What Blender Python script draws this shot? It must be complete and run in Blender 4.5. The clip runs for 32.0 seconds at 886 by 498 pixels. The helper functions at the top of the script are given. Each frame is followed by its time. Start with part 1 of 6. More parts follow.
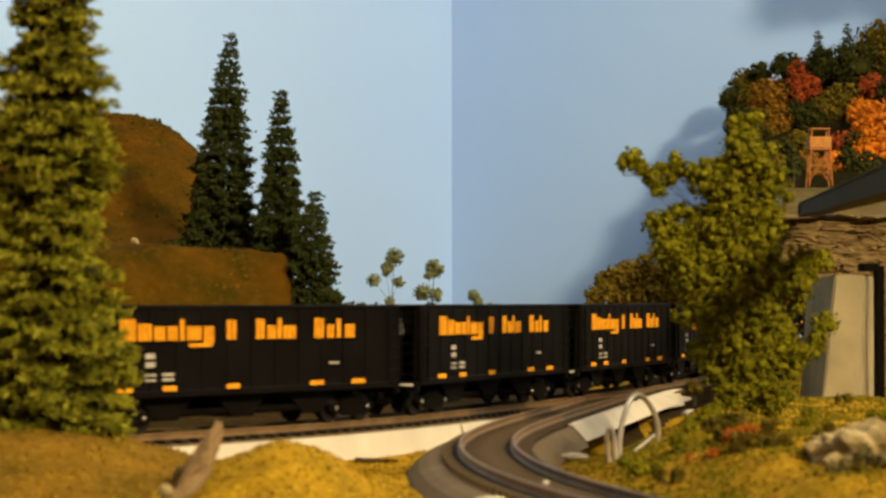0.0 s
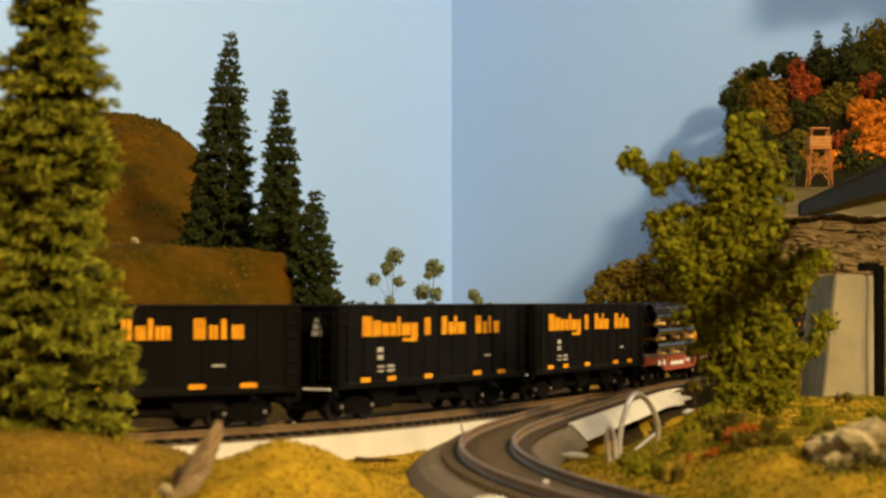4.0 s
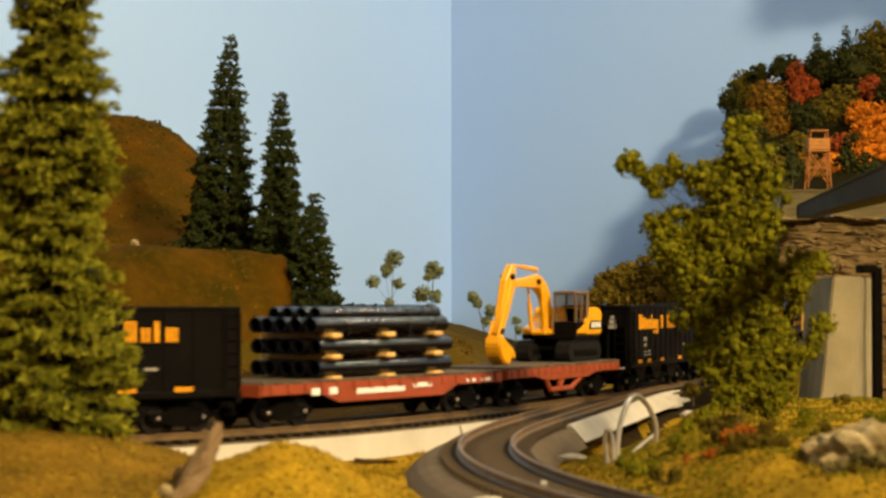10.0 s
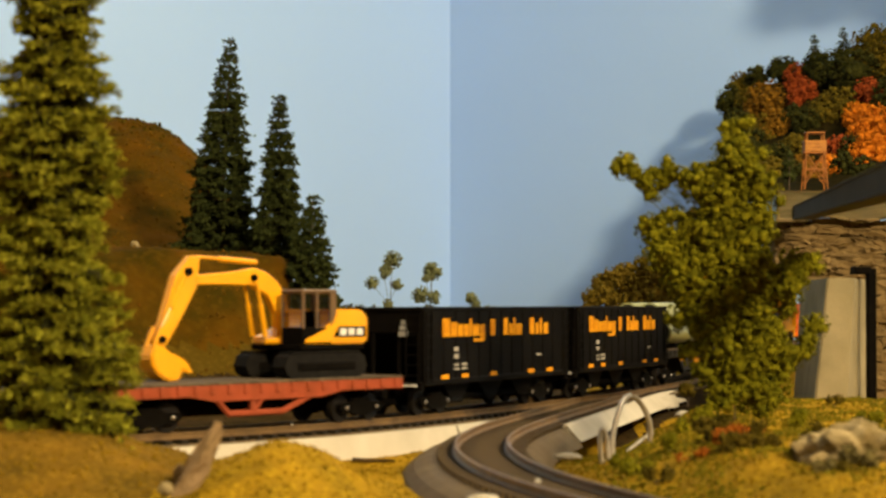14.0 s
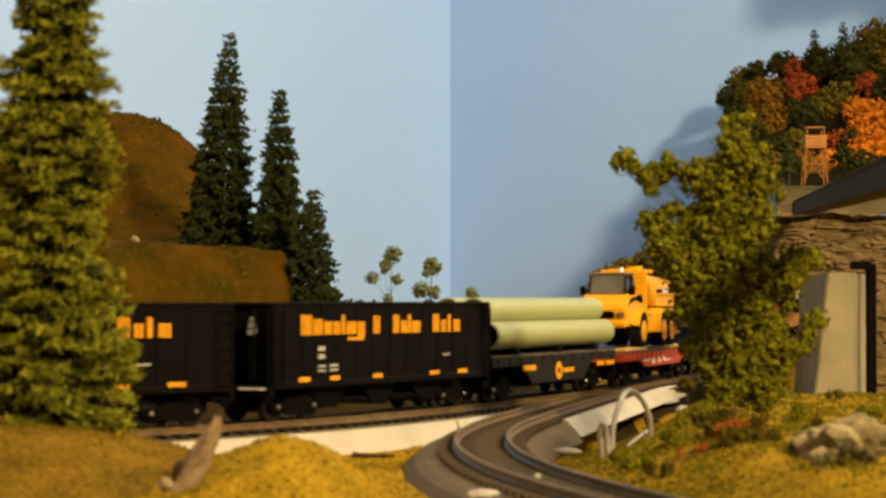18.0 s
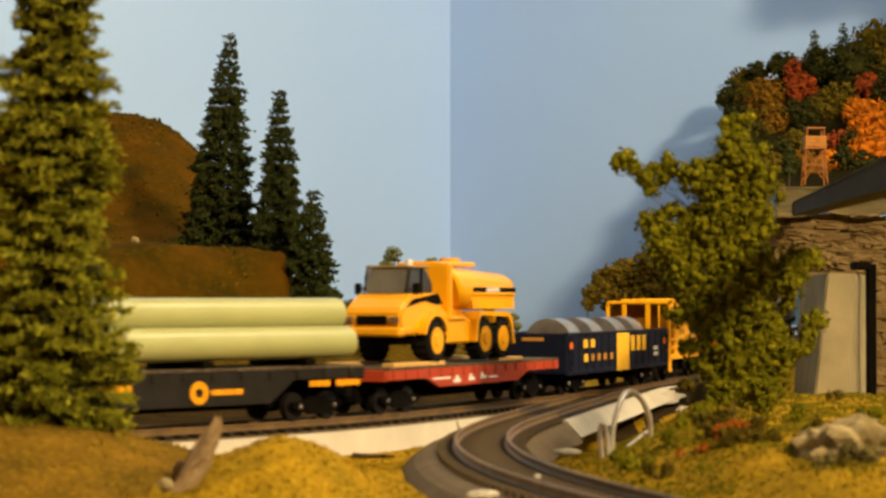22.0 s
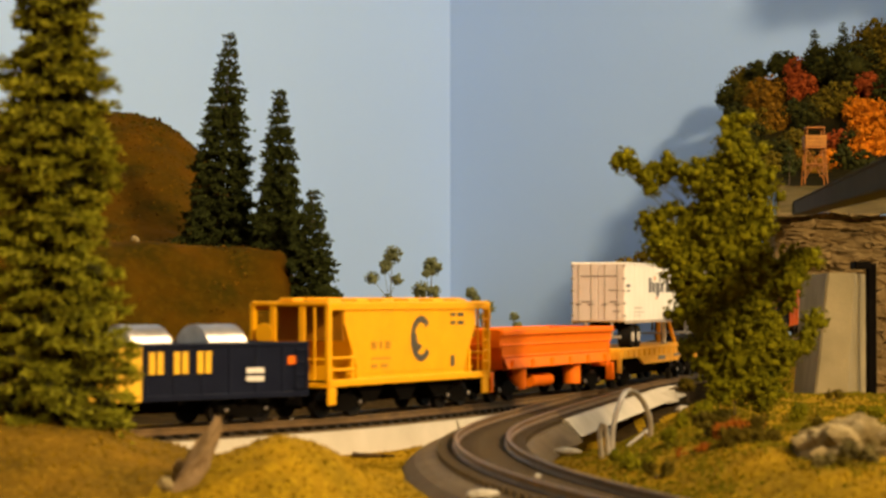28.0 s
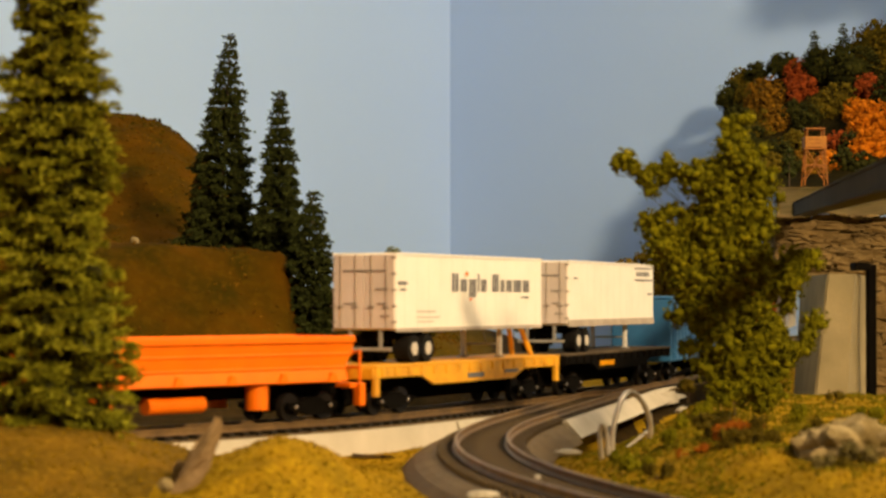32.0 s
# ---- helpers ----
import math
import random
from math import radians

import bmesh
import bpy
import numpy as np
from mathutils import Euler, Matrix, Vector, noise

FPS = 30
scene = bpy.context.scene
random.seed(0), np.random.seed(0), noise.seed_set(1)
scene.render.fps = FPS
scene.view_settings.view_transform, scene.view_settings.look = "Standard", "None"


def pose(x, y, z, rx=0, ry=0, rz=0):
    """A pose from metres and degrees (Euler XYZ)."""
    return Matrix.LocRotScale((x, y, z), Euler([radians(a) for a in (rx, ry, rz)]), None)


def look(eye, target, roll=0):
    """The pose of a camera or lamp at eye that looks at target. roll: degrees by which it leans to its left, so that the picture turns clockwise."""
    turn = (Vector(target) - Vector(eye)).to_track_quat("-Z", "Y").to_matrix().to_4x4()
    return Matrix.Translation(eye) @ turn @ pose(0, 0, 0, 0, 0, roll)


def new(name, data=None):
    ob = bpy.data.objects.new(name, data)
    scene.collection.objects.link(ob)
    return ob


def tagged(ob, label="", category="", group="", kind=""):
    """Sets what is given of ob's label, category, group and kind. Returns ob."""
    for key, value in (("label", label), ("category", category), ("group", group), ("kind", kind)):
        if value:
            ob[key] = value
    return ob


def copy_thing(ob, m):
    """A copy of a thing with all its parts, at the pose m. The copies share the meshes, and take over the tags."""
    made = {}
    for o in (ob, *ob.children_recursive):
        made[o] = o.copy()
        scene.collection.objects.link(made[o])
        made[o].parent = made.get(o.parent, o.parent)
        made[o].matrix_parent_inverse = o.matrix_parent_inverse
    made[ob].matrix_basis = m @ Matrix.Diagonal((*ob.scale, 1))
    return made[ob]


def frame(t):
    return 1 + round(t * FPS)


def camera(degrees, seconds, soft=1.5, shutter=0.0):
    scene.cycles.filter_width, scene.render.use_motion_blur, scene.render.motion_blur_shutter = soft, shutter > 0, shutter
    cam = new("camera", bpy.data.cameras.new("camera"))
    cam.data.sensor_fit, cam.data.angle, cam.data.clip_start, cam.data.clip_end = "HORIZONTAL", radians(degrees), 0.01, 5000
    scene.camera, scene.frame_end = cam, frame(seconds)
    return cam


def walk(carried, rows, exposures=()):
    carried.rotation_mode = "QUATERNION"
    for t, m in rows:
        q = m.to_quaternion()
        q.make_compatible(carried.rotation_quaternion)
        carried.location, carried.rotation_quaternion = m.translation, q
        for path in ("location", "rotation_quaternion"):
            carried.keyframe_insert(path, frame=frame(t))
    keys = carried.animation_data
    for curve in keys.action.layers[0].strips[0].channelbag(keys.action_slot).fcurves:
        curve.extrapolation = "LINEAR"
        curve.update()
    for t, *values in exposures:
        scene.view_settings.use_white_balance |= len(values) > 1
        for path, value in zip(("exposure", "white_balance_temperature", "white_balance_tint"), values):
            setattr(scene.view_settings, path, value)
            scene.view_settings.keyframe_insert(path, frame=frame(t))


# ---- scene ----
# model railway layout, HO scale; z = 0 is the top of the rails
MM = 0.001
EYE = (0.0, 0.0, 0.04644)
TILT = 1.427
cam = camera(23.93, 32.0, soft=2.6, shutter=0.6)
cam.data.dof.use_dof, cam.data.dof.focus_distance, cam.data.dof.aperture_fstop = True, 1.95, 50.0

# small shake of the table: seconds and lift of the picture, then a short step back at ten seconds
SHAKE = [(0, 0), (.5, -1), (1, -3), (1.5, 0), (2, 0), (2.5, 2), (3, 2), (3.5, -1), (4.5, -1), (5.5, -3), (6, 3), (6.5, 0),
         (7, -1), (7.5, -3), (8, -4), (8.5, -4), (9, -3), (9.5, -4), (10, 3), (10.5, 6), (11, 9), (11.5, 8), (12, 6),
         (12.5, 5), (13, 5), (13.5, 6), (14, 6), (14.5, 5), (16.5, 5), (17, 2), (17.5, -1), (18, -3), (18.5, -4), (19, 0),
         (20, -1), (22, -2), (22.5, -1), (23, 2), (24, 2), (24.5, 0), (25, 2), (25.5, 3), (27.5, 3), (28, -3), (29, -3),
         (30, -1), (30.5, 0), (31, -1), (31.5, -3), (32, -1)]


def camera_rows():
    rows = []
    for t, dy in SHAKE:
        k = min(1.0, max(0.0, (t - 9.5) / 1.5))
        k = k * k * (3 - 2 * k)
        eye = (EYE[0] + 0.0014 * k, EYE[1] - 0.012 * k, EYE[2])
        up = TILT + math.degrees((dy - 1.5 * k) / 3700)
        rows.append((t, pose(*eye, 90 + up, 0, math.degrees(-0.7 * k / 3700))))
    return rows


walk(cam, camera_rows(), [(0, 0.14, 6150, 11), (10, 0.13, 6250, 11), (18, 0.09, 6300, 11), (25, 0.03, 6650, 15), (32, -0.15, 6900, 17)])

# ---- light: a warm lamp over the layout, an added room fill and a side lamp ----
world = bpy.data.worlds.new("room_air")
scene.world = world
world.use_nodes = True
world.node_tree.nodes["Background"].inputs[0].default_value = (1.0, 0.85, 0.65, 1)
world.node_tree.nodes["Background"].inputs[1].default_value = 0.05
scene.view_settings.exposure = 0.0


def area_lamp(name, eye, target, size, watts, colour):
    d = bpy.data.lights.new(name, "AREA")
    d.shape, d.size, d.energy, d.color = "DISK", size, watts, colour
    ob = new(name, d)
    ob.matrix_world = look(eye, target)
    return ob


area_lamp("layout_lamp", (1.45, -1.35, 1.48), (0.0, 1.6, 0.1), 0.30, 163.0, (1.0, 0.758, 0.415))
# unseen fill, added to lift the walls and soften the shadows
area_lamp("room_fill_lamp", (0.95, 1.0, 1.50), (0.0, 1.5, 0.0), 0.6, 27.0, (1.0, 0.80, 0.49))
area_lamp("side_lamp", (0.80, 1.50, 0.62), (-0.03, 0.86, 0.04), 0.04, 1.6, (1.0, 0.80, 0.50))


# ---- materials ----
def mat(name, base, other=None, scale=120.0, rough=0.6, metal=0.0, bump=0.0, detail=4.0, spots=None, spot_scale=900.0,
        spot_mix=0.35, piece=0.0, bump_scale=None, shine=0.5):
    """Base colour mottled with another at one scale and spotted at a finer one; scale is features per metre."""
    m = bpy.data.materials.new(name)
    m.use_nodes = True
    n, l = m.node_tree.nodes, m.node_tree.links
    b = n["Principled BSDF"]
    b.inputs["Roughness"].default_value, b.inputs["Metallic"].default_value = rough, metal
    b.inputs["Specular IOR Level"].default_value = shine
    co = n.new("ShaderNodeTexCoord")
    other = other or tuple(c * 0.75 for c in base)
    tex = n.new("ShaderNodeTexNoise")
    tex.inputs["Scale"].default_value, tex.inputs["Detail"].default_value = scale, detail
    l.new(co.outputs["Object"], tex.inputs["Vector"])
    ramp = n.new("ShaderNodeValToRGB")
    ramp.color_ramp.elements[0].position, ramp.color_ramp.elements[1].position = 0.35, 0.65
    ramp.color_ramp.elements[0].color, ramp.color_ramp.elements[1].color = (*base, 1), (*other, 1)
    l.new(tex.outputs["Fac"], ramp.inputs["Fac"])
    col = ramp.outputs["Color"]
    fine = n.new("ShaderNodeTexNoise")
    fine.inputs["Scale"].default_value, fine.inputs["Detail"].default_value = spot_scale, 3.0
    l.new(co.outputs["Object"], fine.inputs["Vector"])
    if spots:
        r2 = n.new("ShaderNodeValToRGB")
        r2.color_ramp.elements[0].position, r2.color_ramp.elements[1].position = 0.5, 0.68
        r2.color_ramp.elements[0].color, r2.color_ramp.elements[1].color = (0, 0, 0, 1), (spot_mix, spot_mix, spot_mix, 1)
        l.new(fine.outputs["Fac"], r2.inputs["Fac"])
        mx = n.new("ShaderNodeMix")
        mx.data_type = "RGBA"
        l.new(r2.outputs["Color"], mx.inputs["Factor"])
        l.new(col, mx.inputs["A"])
        mx.inputs["B"].default_value = (*spots, 1)
        col = mx.outputs["Result"]
    if piece:
        info, geo = n.new("ShaderNodeObjectInfo"), n.new("ShaderNodeNewGeometry")
        add = n.new("ShaderNodeMath")
        add.operation = "ADD"
        l.new(info.outputs["Random"], add.inputs[0])
        l.new(geo.outputs["Random Per Island"], add.inputs[1])
        fr = n.new("ShaderNodeMath")
        fr.operation = "FRACT"
        l.new(add.outputs[0], fr.inputs[0])
        mr = n.new("ShaderNodeMapRange")
        mr.inputs["To Min"].default_value, mr.inputs["To Max"].default_value = 1 - piece, 1 + piece
        l.new(fr.outputs[0], mr.inputs["Value"])
        hs = n.new("ShaderNodeHueSaturation")
        l.new(mr.outputs["Result"], hs.inputs["Value"])
        l.new(col, hs.inputs["Color"])
        col = hs.outputs["Color"]
    l.new(col, b.inputs["Base Color"])
    if bump:
        bp = n.new("ShaderNodeBump")
        bp.inputs["Strength"].default_value, bp.inputs["Distance"].default_value = bump, 0.0006
        src = fine
        if bump_scale:
            src = n.new("ShaderNodeTexNoise")
            src.inputs["Scale"].default_value, src.inputs["Detail"].default_value = bump_scale, 5.0
            l.new(co.outputs["Object"], src.inputs["Vector"])
        l.new(src.outputs["Fac"], bp.inputs["Height"])
        l.new(bp.outputs["Normal"], b.inputs["Normal"])
    return m


SKY = mat("sky_blue_wall_paint", (0.342, 0.532, 0.905), (0.356, 0.547, 0.91), 3, 0.75, bump=0.05, bump_scale=300)
WHITE_CEIL = mat("white_ceiling_paint", (0.78, 0.77, 0.74), (0.72, 0.71, 0.68), 4, 0.8)
GRASS = mat("olive_turf", (0.270, 0.155, 0.006), (0.150, 0.094, 0.004), 30, 0.95, bump=1.0, detail=7, spots=(0.40, 0.26, 0.010), spot_scale=520, spot_mix=0.75, shine=0.03)
BROWN_TURF = mat("brown_earthy_turf", (0.150, 0.082, 0.007), (0.066, 0.042, 0.004), 34, 0.95, bump=1.0, detail=8, spots=(0.24, 0.145, 0.012), spot_scale=480, spot_mix=0.6, shine=0.03)
# brown ground colour with the train's shade painted into it
SHADE_GROUND = mat("shade_dark_brown_ground", (0.030, 0.018, 0.006), (0.018, 0.012, 0.004), 60, 0.95, bump=0.8, detail=6, spots=(0.060, 0.040, 0.012), spot_scale=500, spot_mix=0.5, shine=0.03)
FOAM = mat("white_foam_riser", (0.47, 0.43, 0.35), (0.40, 0.365, 0.29), 60, 0.8, bump=0.15, shine=0.15)
BROWN_TIE = mat("dusty_brown_sleeper", (0.040, 0.027, 0.012), (0.062, 0.043, 0.020), 120, 0.75, shine=0.12)
TIE = mat("dark_sleeper_plastic", (0.010, 0.0075, 0.005), (0.018, 0.013, 0.009), 300, 0.7, shine=0.15)
RAIL = mat("nickel_silver_rail", (0.21, 0.128, 0.050), (0.13, 0.080, 0.034), 200, 0.45, 0.35)
ROADBED = mat("grey_plastic_roadbed", (0.092, 0.063, 0.028), (0.132, 0.095, 0.046), 60, 0.65, shine=0.12, bump=0.5, detail=7, spots=(0.16, 0.115, 0.060), spot_scale=1500, spot_mix=0.35)
BLACK = mat("black_hopper_plastic", (0.0026, 0.0021, 0.0017), (0.0042, 0.0034, 0.0026), 60, 0.55, bump=0.1, detail=6, shine=0.045)
DARK = mat("black_underframe", (0.0024, 0.0019, 0.0013), (0.0042, 0.0034, 0.0024), 300, 0.85, shine=0.04)
STEEL = mat("bright_wheel_steel", (0.62, 0.55, 0.46), (0.45, 0.40, 0.33), 400, 0.3, 1.0)
ORANGE_INK = mat("orange_yellow_lettering", (0.70, 0.31, 0.004), (0.52, 0.205, 0.003), 400, 0.6, shine=0.1)
WHITE_INK = mat("white_lettering", (0.72, 0.70, 0.66), (0.6, 0.58, 0.54), 400, 0.6)
OXIDE = mat("oxide_red_flatcar", (0.27, 0.052, 0.018), (0.21, 0.042, 0.012), 150, 0.6, bump=0.1, shine=0.2)
RED = mat("bright_red_flatcar", (0.37, 0.045, 0.016), (0.30, 0.038, 0.010), 150, 0.5, bump=0.1, shine=0.25)
DECK = mat("weathered_deck_planks", (0.10, 0.075, 0.05), (0.06, 0.045, 0.026), 150, 0.8, piece=0.3, shine=0.1)
CAT = mat("machine_yellow_paint", (0.76, 0.345, 0.002), (0.70, 0.315, 0.002), 60, 0.24, bump=0.03, shine=0.45)
PIPE_DARK = mat("dark_violet_steel_pipe", (0.0028, 0.0024, 0.003), (0.005, 0.0042, 0.005), 200, 0.15, shine=0.22)
WOOD = mat("light_timber_block", (0.60, 0.36, 0.09), (0.50, 0.28, 0.07), 300, 0.7, piece=0.15)
GREEN_PIPE = mat("pale_green_coated_pipe", (0.3256, 0.3344, 0.1364), (0.2992, 0.3080, 0.1232), 60, 0.35)
NAVY = mat("navy_blue_gondola", (0.0035, 0.0055, 0.0165), (0.005, 0.0075, 0.020), 120, 0.55, bump=0.1, shine=0.12)
CSX_YELLOW = mat("yellow_panel_paint", (0.80, 0.46, 0.02), (0.74, 0.42, 0.02), 120, 0.5)
COIL = mat("rolled_steel_coil", (0.50, 0.46, 0.42), (0.36, 0.33, 0.30), 160, 0.30, 0.85)
CH_YELLOW = mat("golden_yellow_hopper_paint", (0.80, 0.375, 0.003), (0.74, 0.345, 0.003), 80, 0.5, bump=0.05, shine=0.2)
CH_FAINT = mat("faded_brown_lettering", (0.45, 0.21, 0.012), (0.38, 0.18, 0.012), 300, 0.6)
# browned copy of the hopper yellow; shade in the end opening is painted
CH_SHADE = mat("shade_browned_yellow_paint", (0.30, 0.12, 0.004), (0.20, 0.085, 0.004), 60, 0.6, shine=0.1)
CH_INK = mat("dark_blue_lettering", (0.05, 0.045, 0.035), (0.07, 0.06, 0.04), 300, 0.6)
DUMP = mat("safety_orange_paint", (0.82, 0.165, 0.004), (0.76, 0.15, 0.004), 80, 0.5, bump=0.05, shine=0.2)
TTX = mat("trailer_flatcar_yellow", (0.76, 0.37, 0.012), (0.60, 0.27, 0.010), 45, 0.55, detail=7, spots=(0.22, 0.10, 0.01), spot_scale=160, spot_mix=0.35)
TRAILER = mat("white_trailer_panel", (0.80, 0.77, 0.70), (0.75, 0.72, 0.65), 60, 0.4)
PALE_INK = mat("pale_lettering", (0.52, 0.48, 0.42), (0.46, 0.43, 0.38), 300, 0.6)
SKIRT = mat("grey_tan_rail", (0.42, 0.36, 0.30), (0.34, 0.29, 0.24), 120, 0.6)
DOOR_WHITE = mat("dulled_white_door", (0.66, 0.58, 0.54), (0.58, 0.51, 0.47), 60, 0.5)
DOOR_IRON = mat("worn_door_iron", (0.20, 0.17, 0.15), (0.28, 0.24, 0.21), 300, 0.6)
GREY_INK = mat("grey_lettering", (0.10, 0.10, 0.11), (0.14, 0.14, 0.15), 300, 0.6)
BLUE = mat("bright_blue_car_paint", (0.02, 0.13, 0.30), (0.02, 0.11, 0.26), 120, 0.5)
RUBBER = mat("black_tyre_rubber", (0.006, 0.0055, 0.005), (0.010, 0.009, 0.008), 400, 0.85, shine=0.08)
GLASS_DARK = mat("smoked_cab_glass", (0.22, 0.16, 0.11), (0.26, 0.19, 0.13), 80, 0.08)
GLASS_DARK.node_tree.nodes["Principled BSDF"].inputs["Transmission Weight"].default_value = 0.6
SMOKED = mat("dark_smoked_glass", (0.020, 0.015, 0.010), (0.03, 0.022, 0.015), 80, 0.1)
CLEAR = mat("tinted_cab_glass", (0.80, 0.72, 0.62), (0.76, 0.68, 0.58), 80, 0.03)
CLEAR.node_tree.nodes["Principled BSDF"].inputs["Transmission Weight"].default_value = 1.0
CLEAR.node_tree.nodes["Principled BSDF"].inputs["IOR"].default_value = 1.1
CAB_BROWN = mat("brown_cab_frame", (0.13, 0.075, 0.03), (0.10, 0.06, 0.025), 100, 0.5)
CONCRETE = mat("grey_cast_concrete", (0.255, 0.212, 0.118), (0.185, 0.155, 0.085), 40, 0.85, bump=0.3, spots=(0.19, 0.16, 0.10), shine=0.1)
ROCK = mat("layered_grey_rock", (0.165, 0.112, 0.046), (0.125, 0.086, 0.036), 45, 0.9, bump=0.5, spots=(0.21, 0.15, 0.068), spot_scale=300, shine=0.05)
STONE = mat("white_plaster_rock", (0.38, 0.30, 0.155), (0.085, 0.062, 0.020), 60, 0.9, bump=0.8, spots=(0.33, 0.27, 0.16), spot_scale=350, shine=0.05)
GIRDER = mat("dark_grey_girder", (0.040, 0.035, 0.022), (0.050, 0.043, 0.027), 80, 0.9, shine=0.1)
WIRE = mat("bare_wire", (0.55, 0.50, 0.42), (0.45, 0.40, 0.32), 200, 0.4, 0.4)
DRIFT = mat("driftwood", (0.26, 0.18, 0.10), (0.15, 0.10, 0.045), 130, 0.85, bump=0.8, shine=0.05)
BALLAST = mat("brown_track_ballast", (0.085, 0.058, 0.024), (0.050, 0.034, 0.015), 200, 0.9, bump=0.6, spots=(0.26, 0.20, 0.12), spot_scale=1400, spot_mix=0.6, shine=0.05)
BARK = mat("brown_bark", (0.09, 0.06, 0.03), (0.06, 0.04, 0.02), 300, 0.9)


def leaf(name, a, b, piece=0.35):
    return mat(name, a, b, 260, 0.9, bump=0.7, piece=piece, shine=0.04)


FIR_NEAR = leaf("dusty_fir_needles", (0.285, 0.275, 0.020), (0.118, 0.125, 0.007), 0.45)
# dark copy of the fir colour: shade inside the crown is painted
FIR_CORE = leaf("shade_coloured_fir_twigs", (0.028, 0.028, 0.006), (0.016, 0.017, 0.004), 0.3)
FIR_FAR = leaf("dark_fir_needles", (0.043, 0.052, 0.013), (0.026, 0.034, 0.009), 0.3)
BUSH = leaf("olive_foam_leaves", (0.140, 0.128, 0.004), (0.072, 0.073, 0.003), 0.28)
SAGE = leaf("sage_foam_leaves", (0.15, 0.16, 0.075), (0.10, 0.115, 0.055), 0.15)
OLIVE = leaf("tan_olive_leaves", (0.105, 0.072, 0.006), (0.062, 0.050, 0.005), 0.2)
HILL_TAN = leaf("tan_foam_leaves", (0.145, 0.096, 0.010), (0.080, 0.060, 0.007), 0.2)
DARK_OLIVE = leaf("dark_olive_leaves", (0.055, 0.042, 0.004), (0.036, 0.030, 0.003), 0.2)
DEEP = leaf("deep_green_leaves", (0.020, 0.022, 0.005), (0.034, 0.034, 0.006), 0.2)
RUST = leaf("rust_red_leaves", (0.25, 0.048, 0.010), (0.18, 0.036, 0.008), 0.2)
AMBER = leaf("amber_orange_leaves", (0.50, 0.145, 0.006), (0.36, 0.10, 0.006), 0.2)
GOLD = leaf("golden_brown_leaves", (0.17, 0.080, 0.006), (0.115, 0.058, 0.006), 0.2)


# ---- mesh helpers ----
def part(name, bm, material, parent, label=""):
    me = bpy.data.meshes.new(name)
    bm.to_mesh(me)
    bm.free()
    me.materials.append(material)
    ob = new(name, me)
    ob.parent = parent
    if label:
        tagged(ob, label)
    return ob


def thing(name, label, category, group="", m=None):
    ob = tagged(new(name), label, category, group)
    if m is not None:
        ob.matrix_basis = m
    return ob


def mesh_thing(name, bm, material, label, category, group="", kind=""):
    me = bpy.data.meshes.new(name)
    bm.to_mesh(me)
    bm.free()
    me.materials.append(material)
    return tagged(new(name, me), label, category, group, kind)


def box(bm, x0, x1, y0, y1, z0, z1, bevel=0.25):
    """A box in millimetres with bevelled edges."""
    r = bmesh.ops.create_cube(bm, size=1)
    for v in r["verts"]:
        v.co = Vector(((x0 + x1) / 2 + v.co.x * (x1 - x0), (y0 + y1) / 2 + v.co.y * (y1 - y0), (z0 + z1) / 2 + v.co.z * (z1 - z0))) * MM
    if bevel:
        e = list({e for v in r["verts"] for e in v.link_edges})
        bmesh.ops.bevel(bm, geom=e, offset=bevel * MM, segments=1, affect="EDGES")
    return bm


def rod(bm, a, b, r, seg=8, r2=None):
    """A round bar from a to b in millimetres."""
    a, b = Vector(a) * MM, Vector(b) * MM
    d = b - a
    m = Matrix.Translation((a + b) / 2) @ d.to_track_quat("Z", "Y").to_matrix().to_4x4()
    bmesh.ops.create_cone(bm, cap_ends=True, segments=seg, radius1=r * MM, radius2=(r if r2 is None else r2) * MM, depth=d.length, matrix=m)
    return bm


def tube(bm, a, b, r, wall, seg=20):
    """A hollow pipe from a to b in millimetres."""
    a, b = Vector(a) * MM, Vector(b) * MM
    d = b - a
    q = d.to_track_quat("Z", "Y")
    rings = []
    for end, rr in ((a, r - wall), (a, r), (b, r), (b, r - wall)):
        rings.append([bm.verts.new(end + q @ Vector((math.cos(k / seg * math.tau) * rr * MM, math.sin(k / seg * math.tau) * rr * MM, 0))) for k in range(seg)])
    for i in range(4):
        p, n = rings[i], rings[(i + 1) % 4]
        for k in range(seg):
            f = bm.faces.new((p[k], p[(k + 1) % seg], n[(k + 1) % seg], n[k]))
            f.smooth = i in (1, 3)
    bmesh.ops.recalc_face_normals(bm, faces=bm.faces[:])
    for e in bm.edges:
        e.smooth = len({f.smooth for f in e.link_faces}) == 1
    return bm


def plate(bm, outline, y0, y1):
    """An outline of (x, z) in millimetres, drawn out from y0 to y1."""
    lo = [bm.verts.new((x * MM, y0 * MM, z * MM)) for x, z in outline]
    hi = [bm.verts.new((x * MM, y1 * MM, z * MM)) for x, z in outline]
    bm.faces.new(lo)
    bm.faces.new(hi[::-1])
    for i in range(len(lo)):
        j = (i + 1) % len(lo)
        bm.faces.new((lo[j], lo[i], hi[i], hi[j]))
    bmesh.ops.recalc_face_normals(bm, faces=bm.faces[:])
    return bm


def B():
    return bmesh.new()


def arrays_mesh(name, verts, faces, material, smooth=False):
    me = bpy.data.meshes.new(name)
    me.from_pydata(verts.tolist() if hasattr(verts, "tolist") else verts, [], faces.tolist() if hasattr(faces, "tolist") else faces)
    me.materials.append(material)
    if smooth:
        me.polygons.foreach_set("use_smooth", [True] * len(me.polygons))
    return me


